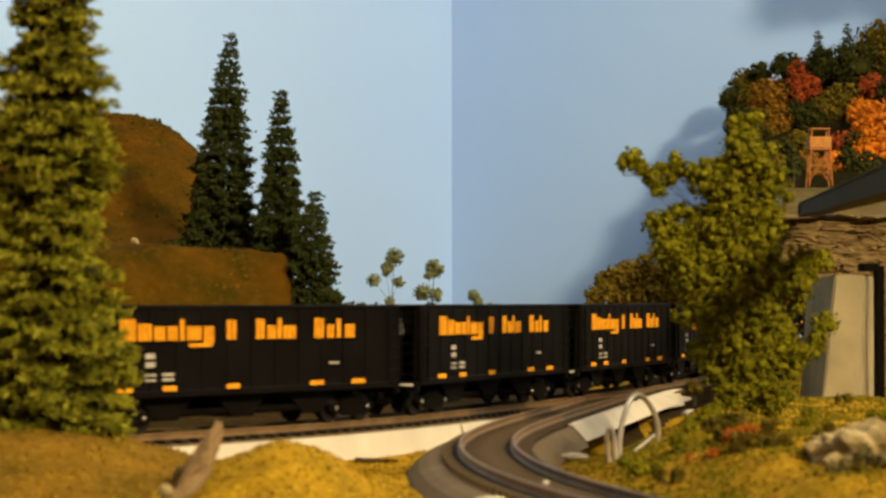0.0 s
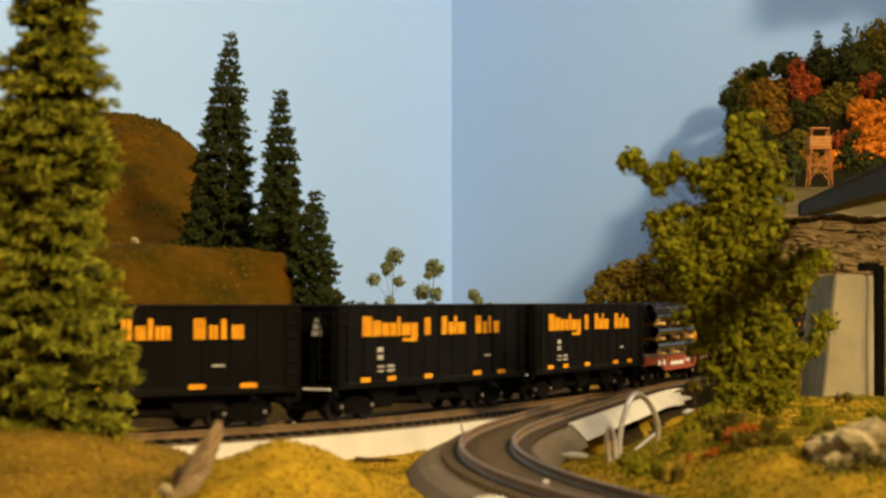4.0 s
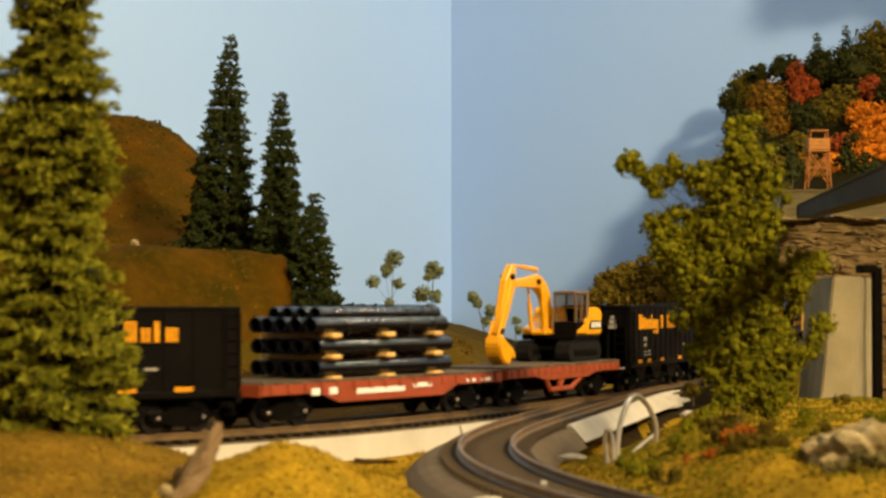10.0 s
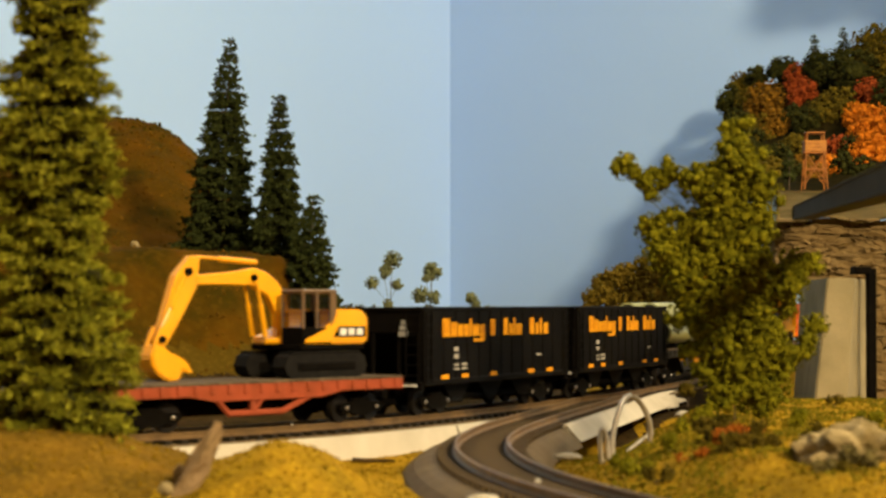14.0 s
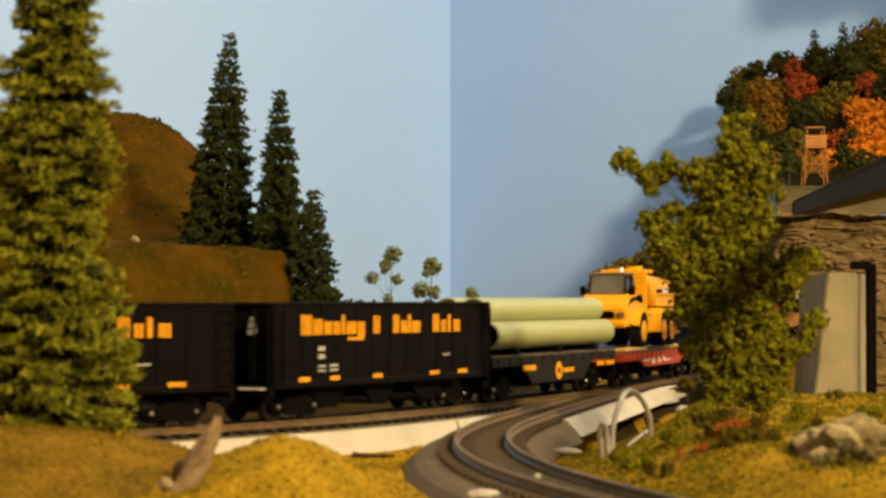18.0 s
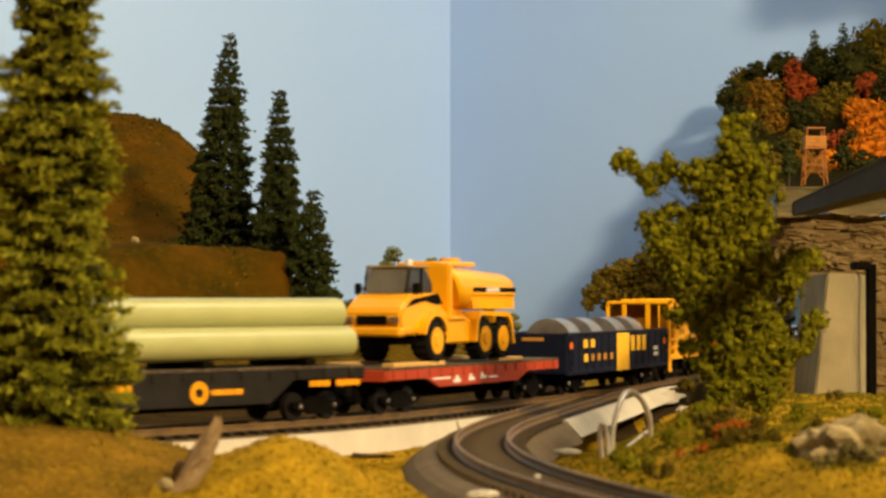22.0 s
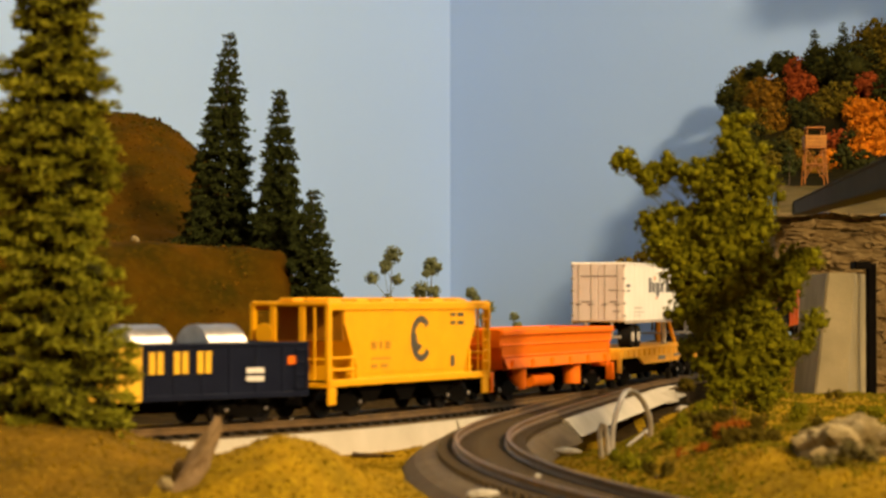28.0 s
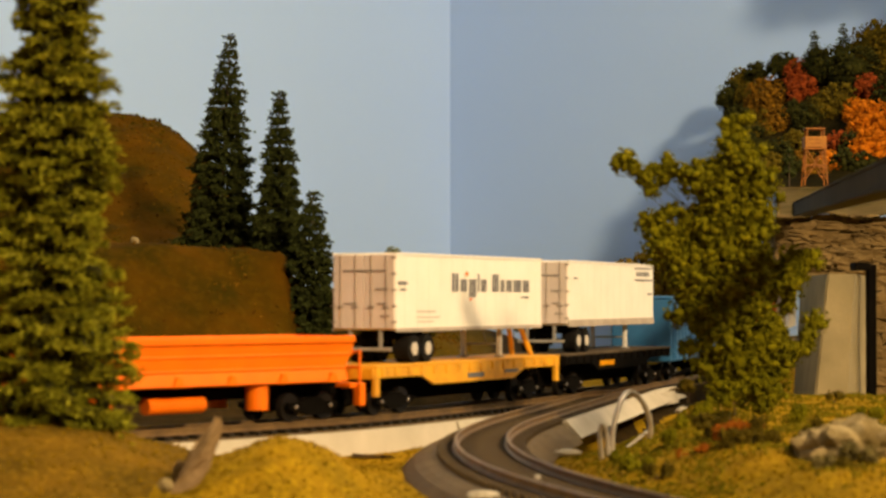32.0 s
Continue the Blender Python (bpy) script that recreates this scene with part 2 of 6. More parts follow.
def ico(sub):
    bm = bmesh.new()
    bmesh.ops.create_icosphere(bm, subdivisions=sub, radius=1)
    v = np.array([p.co[:] for p in bm.verts])
    f = np.array([[q.index for q in p.verts] for p in bm.faces])
    bm.free()
    return v, f


ICO = {1: ico(1), 2: ico(2), 3: ico(3)}


def clumps(name, centres, radii, material, seed, sub=1, rough=0.35, flat=0.8):
    """Many small uneven foam clumps in one mesh."""
    rng = np.random.default_rng(seed)
    v, f = ICO[sub]
    vs, fs = [], []
    for i, (c, r) in enumerate(zip(centres, radii)):
        q = rng.normal(size=4)
        q /= np.linalg.norm(q)
        w, x, y, z = q
        rot = np.array([[1 - 2 * (y * y + z * z), 2 * (x * y - z * w), 2 * (x * z + y * w)],
                        [2 * (x * y + z * w), 1 - 2 * (x * x + z * z), 2 * (y * z - x * w)],
                        [2 * (x * z - y * w), 2 * (y * z + x * w), 1 - 2 * (x * x + y * y)]])
        p = v * (1 + rng.uniform(-rough, rough, (len(v), 1))) * np.array([1, rng.uniform(0.6, 1), flat * rng.uniform(0.6, 1)])
        vs.append(p @ rot.T * r + c)
        fs.append(f + i * len(v))
    return arrays_mesh(name, np.concatenate(vs), np.concatenate(fs), material, smooth=sub > 1)


def blades(name, roots, ways, lengths, widths, material, seed):
    """Many narrow needle tufts (two crossed triangles each) in one mesh."""
    rng = np.random.default_rng(seed)
    n = len(roots)
    side = np.cross(ways, rng.normal(size=(n, 3)))
    side /= np.linalg.norm(side, axis=1)[:, None] + 1e-9
    up = np.cross(ways, side)
    tip = roots + ways * lengths[:, None]
    w = widths[:, None]
    mid = roots + ways * lengths[:, None] * 0.4
    verts = np.stack([roots, mid + side * w, tip, mid - side * w, mid + up * w, mid - up * w], 1).reshape(-1, 3)
    k = np.arange(n)[:, None] * 6
    faces = np.concatenate([k + np.array([0, 1, 2]), k + np.array([0, 2, 3]), k + np.array([0, 4, 2]), k + np.array([0, 2, 5])])
    return arrays_mesh(name, verts, faces, material)


def grow(name, me, parent, label=""):
    ob = new(name, me)
    ob.parent = parent
    if label:
        tagged(ob, label)
    return ob


# ---- the track in plan: heading (degrees) against distance along it (mm) ----
KNOTS = [-450, -300, -200, -100, 0, 100, 200, 300, 450, 700, 1000]
TURNS = [5.62, 24.55, 37.16, 49.78, 62.47, 66.23, 66.46, 70.79, 73.77, 75.16, 75.45]
STEP = 4.0
ALONG = np.arange(-2800, 3500, STEP)
_th = np.interp(ALONG, KNOTS, TURNS)
_th = np.where(ALONG < -450, np.minimum(5.62 - (ALONG + 450) * 0.13, 75), _th)
_th = np.where(ALONG > 1030, np.maximum(75.45 - (ALONG - 1030) * 0.2, -60), _th)
_th = np.radians(np.convolve(np.pad(_th, 7, mode="edge"), np.ones(15) / 15, "valid"))
_mid = (_th[1:] + _th[:-1]) / 2
TX = np.concatenate([[0], np.cumsum(np.cos(_mid) * STEP)])
TY = np.concatenate([[0], np.cumsum(np.sin(_mid) * STEP)])
_i0 = int(np.argmin(abs(ALONG)))
TX, TY = TX - TX[_i0] - 17.71, TY - TY[_i0] + 862.63
TZ = np.interp(ALONG, [450, 1000, 1200], [0, 12, 14])  # the line climbs out of sight


def on_track(s, side=0.0):
    """Place (metres) and heading (radians) at s mm along the track, side mm to its far side."""
    x, y, a, z = (float(np.interp(s, ALONG, q)) for q in (TX, TY, _th, TZ))
    return (x - side * math.sin(a)) * MM, (y + side * math.cos(a)) * MM, z * MM, a


SPEED_T = [0, 3.5, 7, 10, 12, 14, 16, 18, 20, 22, 24, 26, 28, 30, 32]
SPEED_V = [59.93, 56.08, 64.36, 60.44, 62.31, 63.80, 66.83, 67.12, 70.78, 69.63, 63.27, 65.22, 69.82, 68.18, 67.42]
_tt = np.arange(0, 32.05, 0.1)
_vv = np.interp(_tt, SPEED_T, SPEED_V)
_dd = np.concatenate([[0], np.cumsum((_vv[1:] + _vv[:-1]) / 2 * 0.1)])


# the engine pulls unevenly: lead over the steady run, every half second
LEAD_T = [k / 2 for k in (*range(0, 8), *range(11, 30), *range(33, 52), *range(55, 65))]
LEAD = [1.4, -0.5, -2.3, 0.3, 0.5, 1.0, -0.2, -0.2, 0.1, 1.4, 0.4, 0.9, -2.3, -1.2, -1.7, 1.1, 2.1, 4.4, 3.2, -2.7, -1.0, -3.4, -1.2, -1.4, 0.2, 0.0, -0.5,
        -2.0, 1.0, 0.7, 2.9, -1.9, 0.2, -2.7, -2.0, -3.1, -3.7, -2.0, -4.6, -0.9, -2.0, 0.8, 1.0, 3.8, 3.4, 4.1, 4.9, 2.6, 2.2, 4.5, -0.1, -1.1, -2.7, -1.8, -0.1, 0.6]


def run(t):
    return float(np.interp(t, _tt, _dd) + np.interp(t, LEAD_T, LEAD))


# ---- room and ground ----
CORNER = Vector((0.011, 2.62, 0))
LEFT, RIGHT = Vector((-0.6, -0.8, 0)), Vector((0.8, -0.6, 0))
ROOM = 4.2


def wall(name, a, b, z0, z1, material, thick=0.1, label="", category="wall"):
    a, b = Vector(a), Vector(b)
    d = (b - a).normalized()
    n = Vector((-d.y, d.x, 0)) * thick
    bm = B()
    lo = [bm.verts.new((p.x, p.y, z0)) for p in (a, b, b + n, a + n)]
    hi = [bm.verts.new((p.x, p.y, z1)) for p in (a, b, b + n, a + n)]
    bm.faces.new(lo[::-1])
    bm.faces.new(hi)
    for i in range(4):
        j = (i + 1) % 4
        bm.faces.new((lo[i], lo[j], hi[j], hi[i]))
    bmesh.ops.recalc_face_normals(bm, faces=bm.faces[:])
    return mesh_thing(name, bm, material, label, category, kind="structure")


# the unseen walls take this dark brown to keep bounced light low
PANEL = mat("brown_wall_panel", (0.20, 0.14, 0.09), (0.16, 0.11, 0.07), 5, 0.7)
P0 = CORNER
P1, P3 = CORNER + LEFT * ROOM, CORNER + RIGHT * ROOM
P2 = P1 + RIGHT * ROOM
wall("wall_left", P1, P0, -0.95, 1.56, SKY, label="plain sky-blue painted wall as backdrop")
wall("wall_right", P0, P3, -0.95, 1.56, SKY, label="plain sky-blue painted wall meeting the corner")
wall("wall_back", P3, P2, -0.95, 1.56, PANEL, label="unseen plain room wall, brown to limit bounced light")
wall("wall_side", P2, P1, -0.95, 1.56, PANEL, label="unseen plain room wall, brown to limit bounced light")


def slab(name, z0, z1, material, label, category):
    bm = B()
    lo = [bm.verts.new((p.x, p.y, z0)) for p in (P0, P1, P2, P3)]
    hi = [bm.verts.new((p.x, p.y, z1)) for p in (P0, P1, P2, P3)]
    bm.faces.new(lo)
    bm.faces.new(hi)
    for i in range(4):
        j = (i + 1) % 4
        bm.faces.new((lo[i], lo[j], hi[j], hi[i]))
    bmesh.ops.recalc_face_normals(bm, faces=bm.faces[:])
    return mesh_thing(name, bm, material, label, category, kind="structure")


slab("floor", -0.99, -0.95, mat("brown_floor", (0.2, 0.13, 0.08), None, 6, 0.6), "brown room floor", "floor")
slab("ceiling", 1.56, 1.60, WHITE_CEIL, "white room ceiling", "ceiling")

# the second line comes towards the viewer from a turnout: depth and offset in mm
LINE_Y = [300, 400, 450, 500, 550, 600, 650, 700, 750, 800, 880, 960, 1050, 1150, 1250, 1350]
LINE_X = [122, 75, 56, 40, 27, 18.5, 14.3, 13.5, 17.5, 26, 43.7, 62.5, 83, 106, 134, 161]
_ly = np.arange(300, 1351, 5.0)
_lx = np.interp(_ly, LINE_Y, LINE_X)
_lx = np.convolve(np.pad(_lx, 10, mode="reflect", reflect_type="odd"), np.ones(21) / 21, "valid")
_seg = np.hypot(np.diff(_lx), np.diff(_ly))
LS = np.concatenate([[0], np.cumsum(_seg)])


def on_line(s, side=0.0):
    """Place (metres) and heading at s mm along the second line; side mm to its left."""
    x, y = float(np.interp(s, LS, _lx)), float(np.interp(s, LS, _ly))
    x2, y2 = float(np.interp(s + 3, LS, _lx)), float(np.interp(s + 3, LS, _ly))
    x1, y1 = float(np.interp(s - 3, LS, _lx)), float(np.interp(s - 3, LS, _ly))
    a = math.atan2(y2 - y1, x2 - x1)
    return (x - side * math.sin(a)) * MM, (y + side * math.cos(a)) * MM, 0.0, a


def ease(x, a, b):
    t = np.clip((x - a) / (b - a), 0, 1)
    return t * t * (3 - 2 * t)


def bump2(x, y, cx, cy, sx, sy, p=2):
    return np.exp(-(np.abs((x - cx) / sx) ** p + np.abs((y - cy) / sy) ** p))


def wave(x, y, f, seed):
    rng = np.random.default_rng(seed)
    out = 0
    for _ in range(7):
        a, b, c = rng.normal(size=3)
        out = out + np.sin(f * (a * x + b * y) + 6.28 * c)
    return out / 4


def far_offset(x, y):
    """How far (mm) a place lies beyond the main track's centre line, seen along y."""
    return y * 1000 - np.interp(x * 1000, TX[560:990], TY[560:990])


def land(x, y):
    """Height of the ground in metres."""
    a = x / np.maximum(y, 0.2)
    back = y > 0.9
    h = np.full_like(x, -0.0135)
    h = h + 0.0007 * wave(x, y, 90, 1) + 0.0004 * wave(x, y, 260, 2)
    # banks in the foreground
    near = 1 - ease(y, 0.70, 0.80)
    left = 1 - ease(x, -0.03, 0.0)
    h = h + 0.005 * near * (1 - ease(y, 0.62, 0.78))
    h = h + left * (0.0215 * bump2(x, y, -0.125, 0.575, 0.055, 0.07, 3) + 0.0155 * bump2(x, y, -0.0420, 0.56, 0.0215, 0.07, 2.4))
    h = h + near * left * 0.0012 * wave(x, y, 120, 3)
    # right-hand meadow
    lx = np.interp(y * 1000, LINE_Y, LINE_X) * MM
    right = ease(x - lx, 0.028, 0.075) * (1 - ease(y, 1.0, 1.12))
    h = h + right * (0.0125 + 0.0016 * wave(x, y, 70, 4) + 0.0008 * wave(x, y, 200, 5) + 0.004 * bump2(x, y, 0.17, 0.93, 0.06, 0.07))
    # hill behind the train on the viewer's left
    top = np.interp(a, [-0.5, -0.16, -0.075, -0.066, -0.045, -0.02, 0.0, 0.03, 0.05], [0.092, 0.091, 0.087, 0.054, 0.051, 0.045, 0.036, 0.018, 0.0])
    y0 = np.interp(a, [-0.2, -0.07, 0.0, 0.05], [1.0, 1.07, 1.14, 1.2])
    shelf = top * (0.30 * ease(y, y0, y0 + 0.06) + 0.70 * ease(y, y0 + 0.05, y0 + 0.115))
    dome = (0.103 + 0.02 * np.clip(a + 0.17, -0.1, 0.05)) * np.exp(-np.abs((a + 0.188) / 0.088) ** 5.5) * ease(y, 1.27, 1.50)
    rug = ease(y, 1.05, 1.15) * (0.0022 * wave(x, y, 70, 6) + 0.0010 * wave(x, y, 210, 7) + 0.0006 * wave(x, y, 480, 8)) * np.clip(top * 20, 0, 1)
    h = h + (shelf + dome + rug) * back * (x > -0.8)
    # keep clear of the rails
    d = np.abs(x - lx)
    clear = (1 - ease(d, 0.022, 0.030)) * (y < 1.3)
    h = np.where(clear > 0, h * (1 - clear) + np.minimum(h, -0.0095) * clear, h)
    off = far_offset(x, y)
    lane = (1 - ease(np.abs(off + 2), 36, 60)) * (x > -0.4) * (x < 0.4)
    h = h * (1 - lane) + np.minimum(h, -0.0135) * lane
    dip = (1 - ease(np.abs(x - lx - 0.030), 0.012, 0.030)) * ease(y, 0.80, 0.86) * (1 - ease(y, 1.0, 1.1))
    h = h - 0.009 * dip
    return h


def px_of(x, y):
    return 784 + 3700 * x / np.maximum(y, 0.1)


def ground():
    xs = np.concatenate([np.arange(-2.0, -0.9, 0.05), np.arange(-0.9, -0.24, 0.02), np.arange(-0.24, 0.28, 0.0028), np.arange(0.28, 1.2, 0.02), np.arange(1.2, 2.0, 0.05)])
    ys = np.concatenate([np.arange(-1.2, 0.05, 0.05), np.arange(0.05, 0.40, 0.02), np.arange(0.40, 1.10, 0.0034), np.arange(1.10, 1.7, 0.005), np.arange(1.7, 2.62, 0.02)])
    X, Y = np.meshgrid(xs, ys)
    Z = land(X, Y)
    nx, ny = len(xs), len(ys)
    verts = np.stack([X, Y, Z], -1).reshape(-1, 3)
    i = np.arange(nx * ny).reshape(ny, nx)
    faces = np.stack([i[:-1, :-1], i[:-1, 1:], i[1:, 1:], i[1:, :-1]], -1).reshape(-1, 4)
    c = verts[faces].mean(1)
    inside = ((c[:, :2] - np.array(CORNER[:2])) @ np.array(LEFT[:2]) > 0.005) & ((c[:, :2] - np.array(CORNER[:2])) @ np.array(RIGHT[:2]) > 0.005)
    faces = faces[inside]
    me = arrays_mesh("ground", verts, faces, GRASS, smooth=True)
    me.materials.append(SCRUB)
    fy = c[inside]
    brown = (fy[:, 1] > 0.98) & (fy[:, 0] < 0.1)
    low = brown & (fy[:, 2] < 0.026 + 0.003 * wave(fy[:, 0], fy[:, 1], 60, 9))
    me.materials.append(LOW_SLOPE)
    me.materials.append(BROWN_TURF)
    me.materials.append(SHADE_GROUND)
    ragged = 0.006 * wave(fy[:, 0], fy[:, 1], 75, 11)
    bank = ((fy[:, 0] + ragged + 0.140) / 0.072) ** 2 + ((fy[:, 1] + ragged - 0.56) / 0.17) ** 2 < 1
    # lane, hole and foot are darkened: painted shade of train and bush
    off = far_offset(fy[:, 0], fy[:, 1])
    lane = (off > -30) & (off + 1200 * ragged < 88) & (np.abs(fy[:, 0]) < 0.35) & (fy[:, 1] > 0.72)
    hole = (np.abs(px_of(fy[:, 0], fy[:, 1]) - 1220) < 70) & (off + 800 * ragged > -110) & (off < 0)
    index = brown.astype(int) + low.astype(int)
    index = np.where(bank, 3, index)
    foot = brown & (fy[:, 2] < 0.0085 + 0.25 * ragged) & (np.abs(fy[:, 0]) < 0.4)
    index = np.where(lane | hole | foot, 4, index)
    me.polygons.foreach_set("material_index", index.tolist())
    return tagged(new("ground", me), "uneven turf ground with olive mounds and brown hillside", "ground", kind="structure")


SCRUB = mat("brown_hillside_scrub", (0.0734, 0.0318, 0.0010), (0.0302, 0.0204, 0.0009), 32, 0.95, bump=0.9, detail=9, spots=(0.0756, 0.0408, 0.0022), spot_scale=210, spot_mix=0.5, bump_scale=300, shine=0.03)
LOW_SLOPE = mat("dry_tan_slope", (0.0718, 0.0421, 0.0031), (0.0452, 0.0304, 0.0023), 20, 0.95, bump=0.8, detail=6, spots=(0.1092, 0.0686, 0.0078), spot_scale=420, spot_mix=0.5, shine=0.03)
ground()



def layout_base():
    """The plain boxed-in bench that carries the layout."""
    bm = B()
    outline = [(CORNER.x, CORNER.y), (-1.99, -0.05), (-1.99, -1.2), (1.95, -1.2), (1.95, 1.16)]
    lo, hi = ([bm.verts.new((x, y, z)) for x, y in outline] for z in (-0.95, -0.03))
    bm.faces.new(lo[::-1])
    bm.faces.new(hi)
    for i in range(5):
        j = (i + 1) % 5
        bm.faces.new((lo[i], lo[j], hi[j], hi[i]))
    bmesh.ops.recalc_face_normals(bm, faces=bm.faces[:])
    return mesh_thing("layout_base", bm, PANEL, "plain brown bench under the layout", "bench", kind="structure")


layout_base()

# ---- tracks ----
def sweep(bm, where, s0, s1, step, profile):
    """Draws a closed profile of (side, z) in mm along a line."""
    n = max(2, int((s1 - s0) / step) + 1)
    last = None
    for s in np.linspace(s0, s1, n):
        ring = []
        for side, z in profile:
            x, y, zz, _ = where(s, side)
            ring.append(bm.verts.new((x, y, zz + z * MM)))
        if last:
            for i in range(len(ring)):
                j = (i + 1) % len(ring)
                bm.faces.new((last[i], last[j], ring[j], ring[i]))
        else:
            bm.faces.new(ring[::-1])
        last = ring
    bm.faces.new(last)
    bmesh.ops.recalc_face_normals(bm, faces=bm.faces[:])
    return bm


RAIL_SHAPE = [(-1.1, -2.6), (1.1, -2.6), (1.1, -2.2), (0.4, -1.9), (0.4, -0.9), (0.6, -0.7), (0.6, -0.1), (0.45, 0), (-0.45, 0), (-0.6, -0.1), (-0.6, -0.7), (-0.4, -0.9), (-0.4, -1.9), (-1.1, -2.2)]


def track(name, label, where, s0, s1, gap, sleepers, wood=TIE):
    t = thing(name, label, "railway track")
    t["kind"] = "structure"
    for side in (-8.75, 8.75):
        part("rail", sweep(B(), lambda s, o=0.0, k=side: where(s, o + k), s0, s1, 8, RAIL_SHAPE), RAIL, t)
    me = None
    for s in np.arange(sleepers[0], sleepers[1], gap):
        x, y, z, a = where(s, 0)
        if me is None:
            bm = B()
            box(bm, -1.5, 1.5, -15, 15, -4.4, -2.5, 0.2)
            me = bpy.data.meshes.new("sleeper")
            bm.to_mesh(me)
            bm.free()
            me.materials.append(wood)
        ob = new("sleeper", me)
        ob.parent = t
        ob.matrix_basis = Matrix.LocRotScale((x, y, z), Euler((0, 0, a + random.uniform(-0.01, 0.01))), None)
    return t


main_track = track("main_track", "main railway track with dark sleepers and dull rails", on_track, -2600, 3300, 7.0, (-330, 720))
branch_track = track("branch_track", "curved second track with dark sleepers and dull rails", on_line, 60, 1010, 7.0, (60, 900), BROWN_TIE)

RISER_END = 330
BRANCH_END = 930
for ballast_line, ballast_a, ballast_b in ((on_track, -420, 760), (on_line, 562, 800)):
    mesh_thing("track_ballast", sweep(B(), ballast_line, ballast_a, ballast_b, 8, [(-17.5, -4.55), (-16.5, -3.9), (16.5, -3.9), (17.5, -4.55)]), BALLAST, "brown ballast between the sleepers", "ballast", kind="structure")
riser = mesh_thing("track_riser", sweep(B(), on_track, -2600, 14, 12, [(-22.5, -14.5), (-20.5, -4.5), (20.5, -4.5), (22.5, -14.5)]), FOAM,
                   "white foam riser carrying the main track", "track riser", kind="structure")
mesh_thing("track_riser", sweep(B(), on_track, 15.5, RISER_END, 12, [(-23.0, -11.0), (-20.5, -4.5), (20.5, -4.5), (23.0, -11.0)]), FOAM, "white foam riser joined behind a narrow seam", "track riser", kind="structure")
# riser carried on in the dark ground colour, standing for a shaded gap
mesh_thing("shade_dark_riser", sweep(B(), on_track, RISER_END + 1, 3300, 12, [(-20, -16.5), (-18.0, -4.7), (18.0, -4.7), (20, -16.5)]), SHADE_GROUND, "riser continued in dark colour for the shaded gap", "bank", kind="structure")
bed = mesh_thing("branch_roadbed", sweep(B(), on_line, 60, 560, 6, [(28, -12.5), (25.5, -8.8), (22.5, -6.4), (19.5, -5.2), (16.0, -4.4), (-15.5, -4.2), (-17.0, -4.6), (-21.5, -8.5), (-24, -11.5)]), ROADBED,
                 "grey moulded plastic roadbed under the curved track", "roadbed", kind="structure")
ramp = mesh_thing("branch_riser", sweep(B(), on_line, 562, BRANCH_END, 8, [(17, -12.2), (16.5, -4.7), (-15.1, -4.7), (-15.3, -2.7), (-17.0, -2.9), (-23.0, -9.6)]), FOAM,
                  "white foam riser carrying the branch track", "track riser", kind="structure")
# ---- rolling stock; x runs back along the car, y to its far side, z up from the rails (mm) ----
TRAIN = []  # (thing, centre of the car along the train, half the distance between trucks)


WHEEL = mat("dark_wheel_metal", (0.016, 0.013, 0.010), (0.010, 0.008, 0.006), 400, 0.5, 0.3, shine=0.2)


def bogie(car, x):
    """A two-axle truck with its side frames and wheelsets."""
    e = part("truck", box(B(), -13, 13, -7, 7, 4.2, 9, 0.3), DARK, car)
    e.location = (x * MM, 0, 0)
    for y in (-12.2, 12.2):
        bm = B()
        plate(bm, [(-14, 5.2), (-11, 3.8), (-7, 3.8), (-3.5, 2.4), (3.5, 2.4), (7, 3.8), (11, 3.8), (14, 5.2), (14, 7.2), (7, 7.4), (4, 9.2), (-4, 9.2), (-7, 7.4), (-14, 7.2)], y - 1, y + 1)
        part("side_frame", bm, DARK, e)
    for ax in (-10, 10):
        bm = B()
        rod(bm, (0, -12.4, 0), (0, 12.4, 0), 1.0, 8)
        for y in (-8.6, 8.6):
            rod(bm, (0, y - 1.3, 0), (0, y + 1.3, 0), 5.4, 20)
        w = part("wheelset", bm, WHEEL, e, "dark metal wheelset")
        w.location = (ax * MM, 0, 5.4 * MM)
        for y in (-13.3, 13.3):
            bm = B()
            bmesh.ops.create_uvsphere(bm, u_segments=10, v_segments=7, radius=0.85 * MM, matrix=Matrix.Translation((ax * MM, y * MM, 5.6 * MM)) @ Matrix.Diagonal((1, 0.7, 1, 1)))
            for f in bm.faces:
                f.smooth = True
            part("axle_cap", bm, STEEL, e, "bright axle cap")
    return e


def coupler(car, x, way):
    bm = B()
    box(bm, min(x, x + way * 6), max(x, x + way * 6), -1.5, 1.5, 8.2, 10.4, 0.3)
    box(bm, x + way * 6 - 2, x + way * 6 + 2, -2.6, 2.6, 7.4, 11.2, 0.5)
    part("coupler", bm, DARK, car)


def car_base(name, label, u, length, trucks, group="", category="rail car"):
    c = thing(name, label, category, group)
    bogie(c, -trucks)
    bogie(c, trucks)
    coupler(c, -length / 2, -1)
    coupler(c, length / 2, 1)
    TRAIN.append((c, u, trucks))
    return c


def bars(name, spans, y, material, car, label):
    """Plain bars of paint on a side: spans of x0, x1, z0, z1; each is a part."""
    for x0, x1, z0, z1 in spans:
        part(name, box(B(), x0, x1, y - 0.12, y + 0.12, z0, z1, 0), material, car, label)


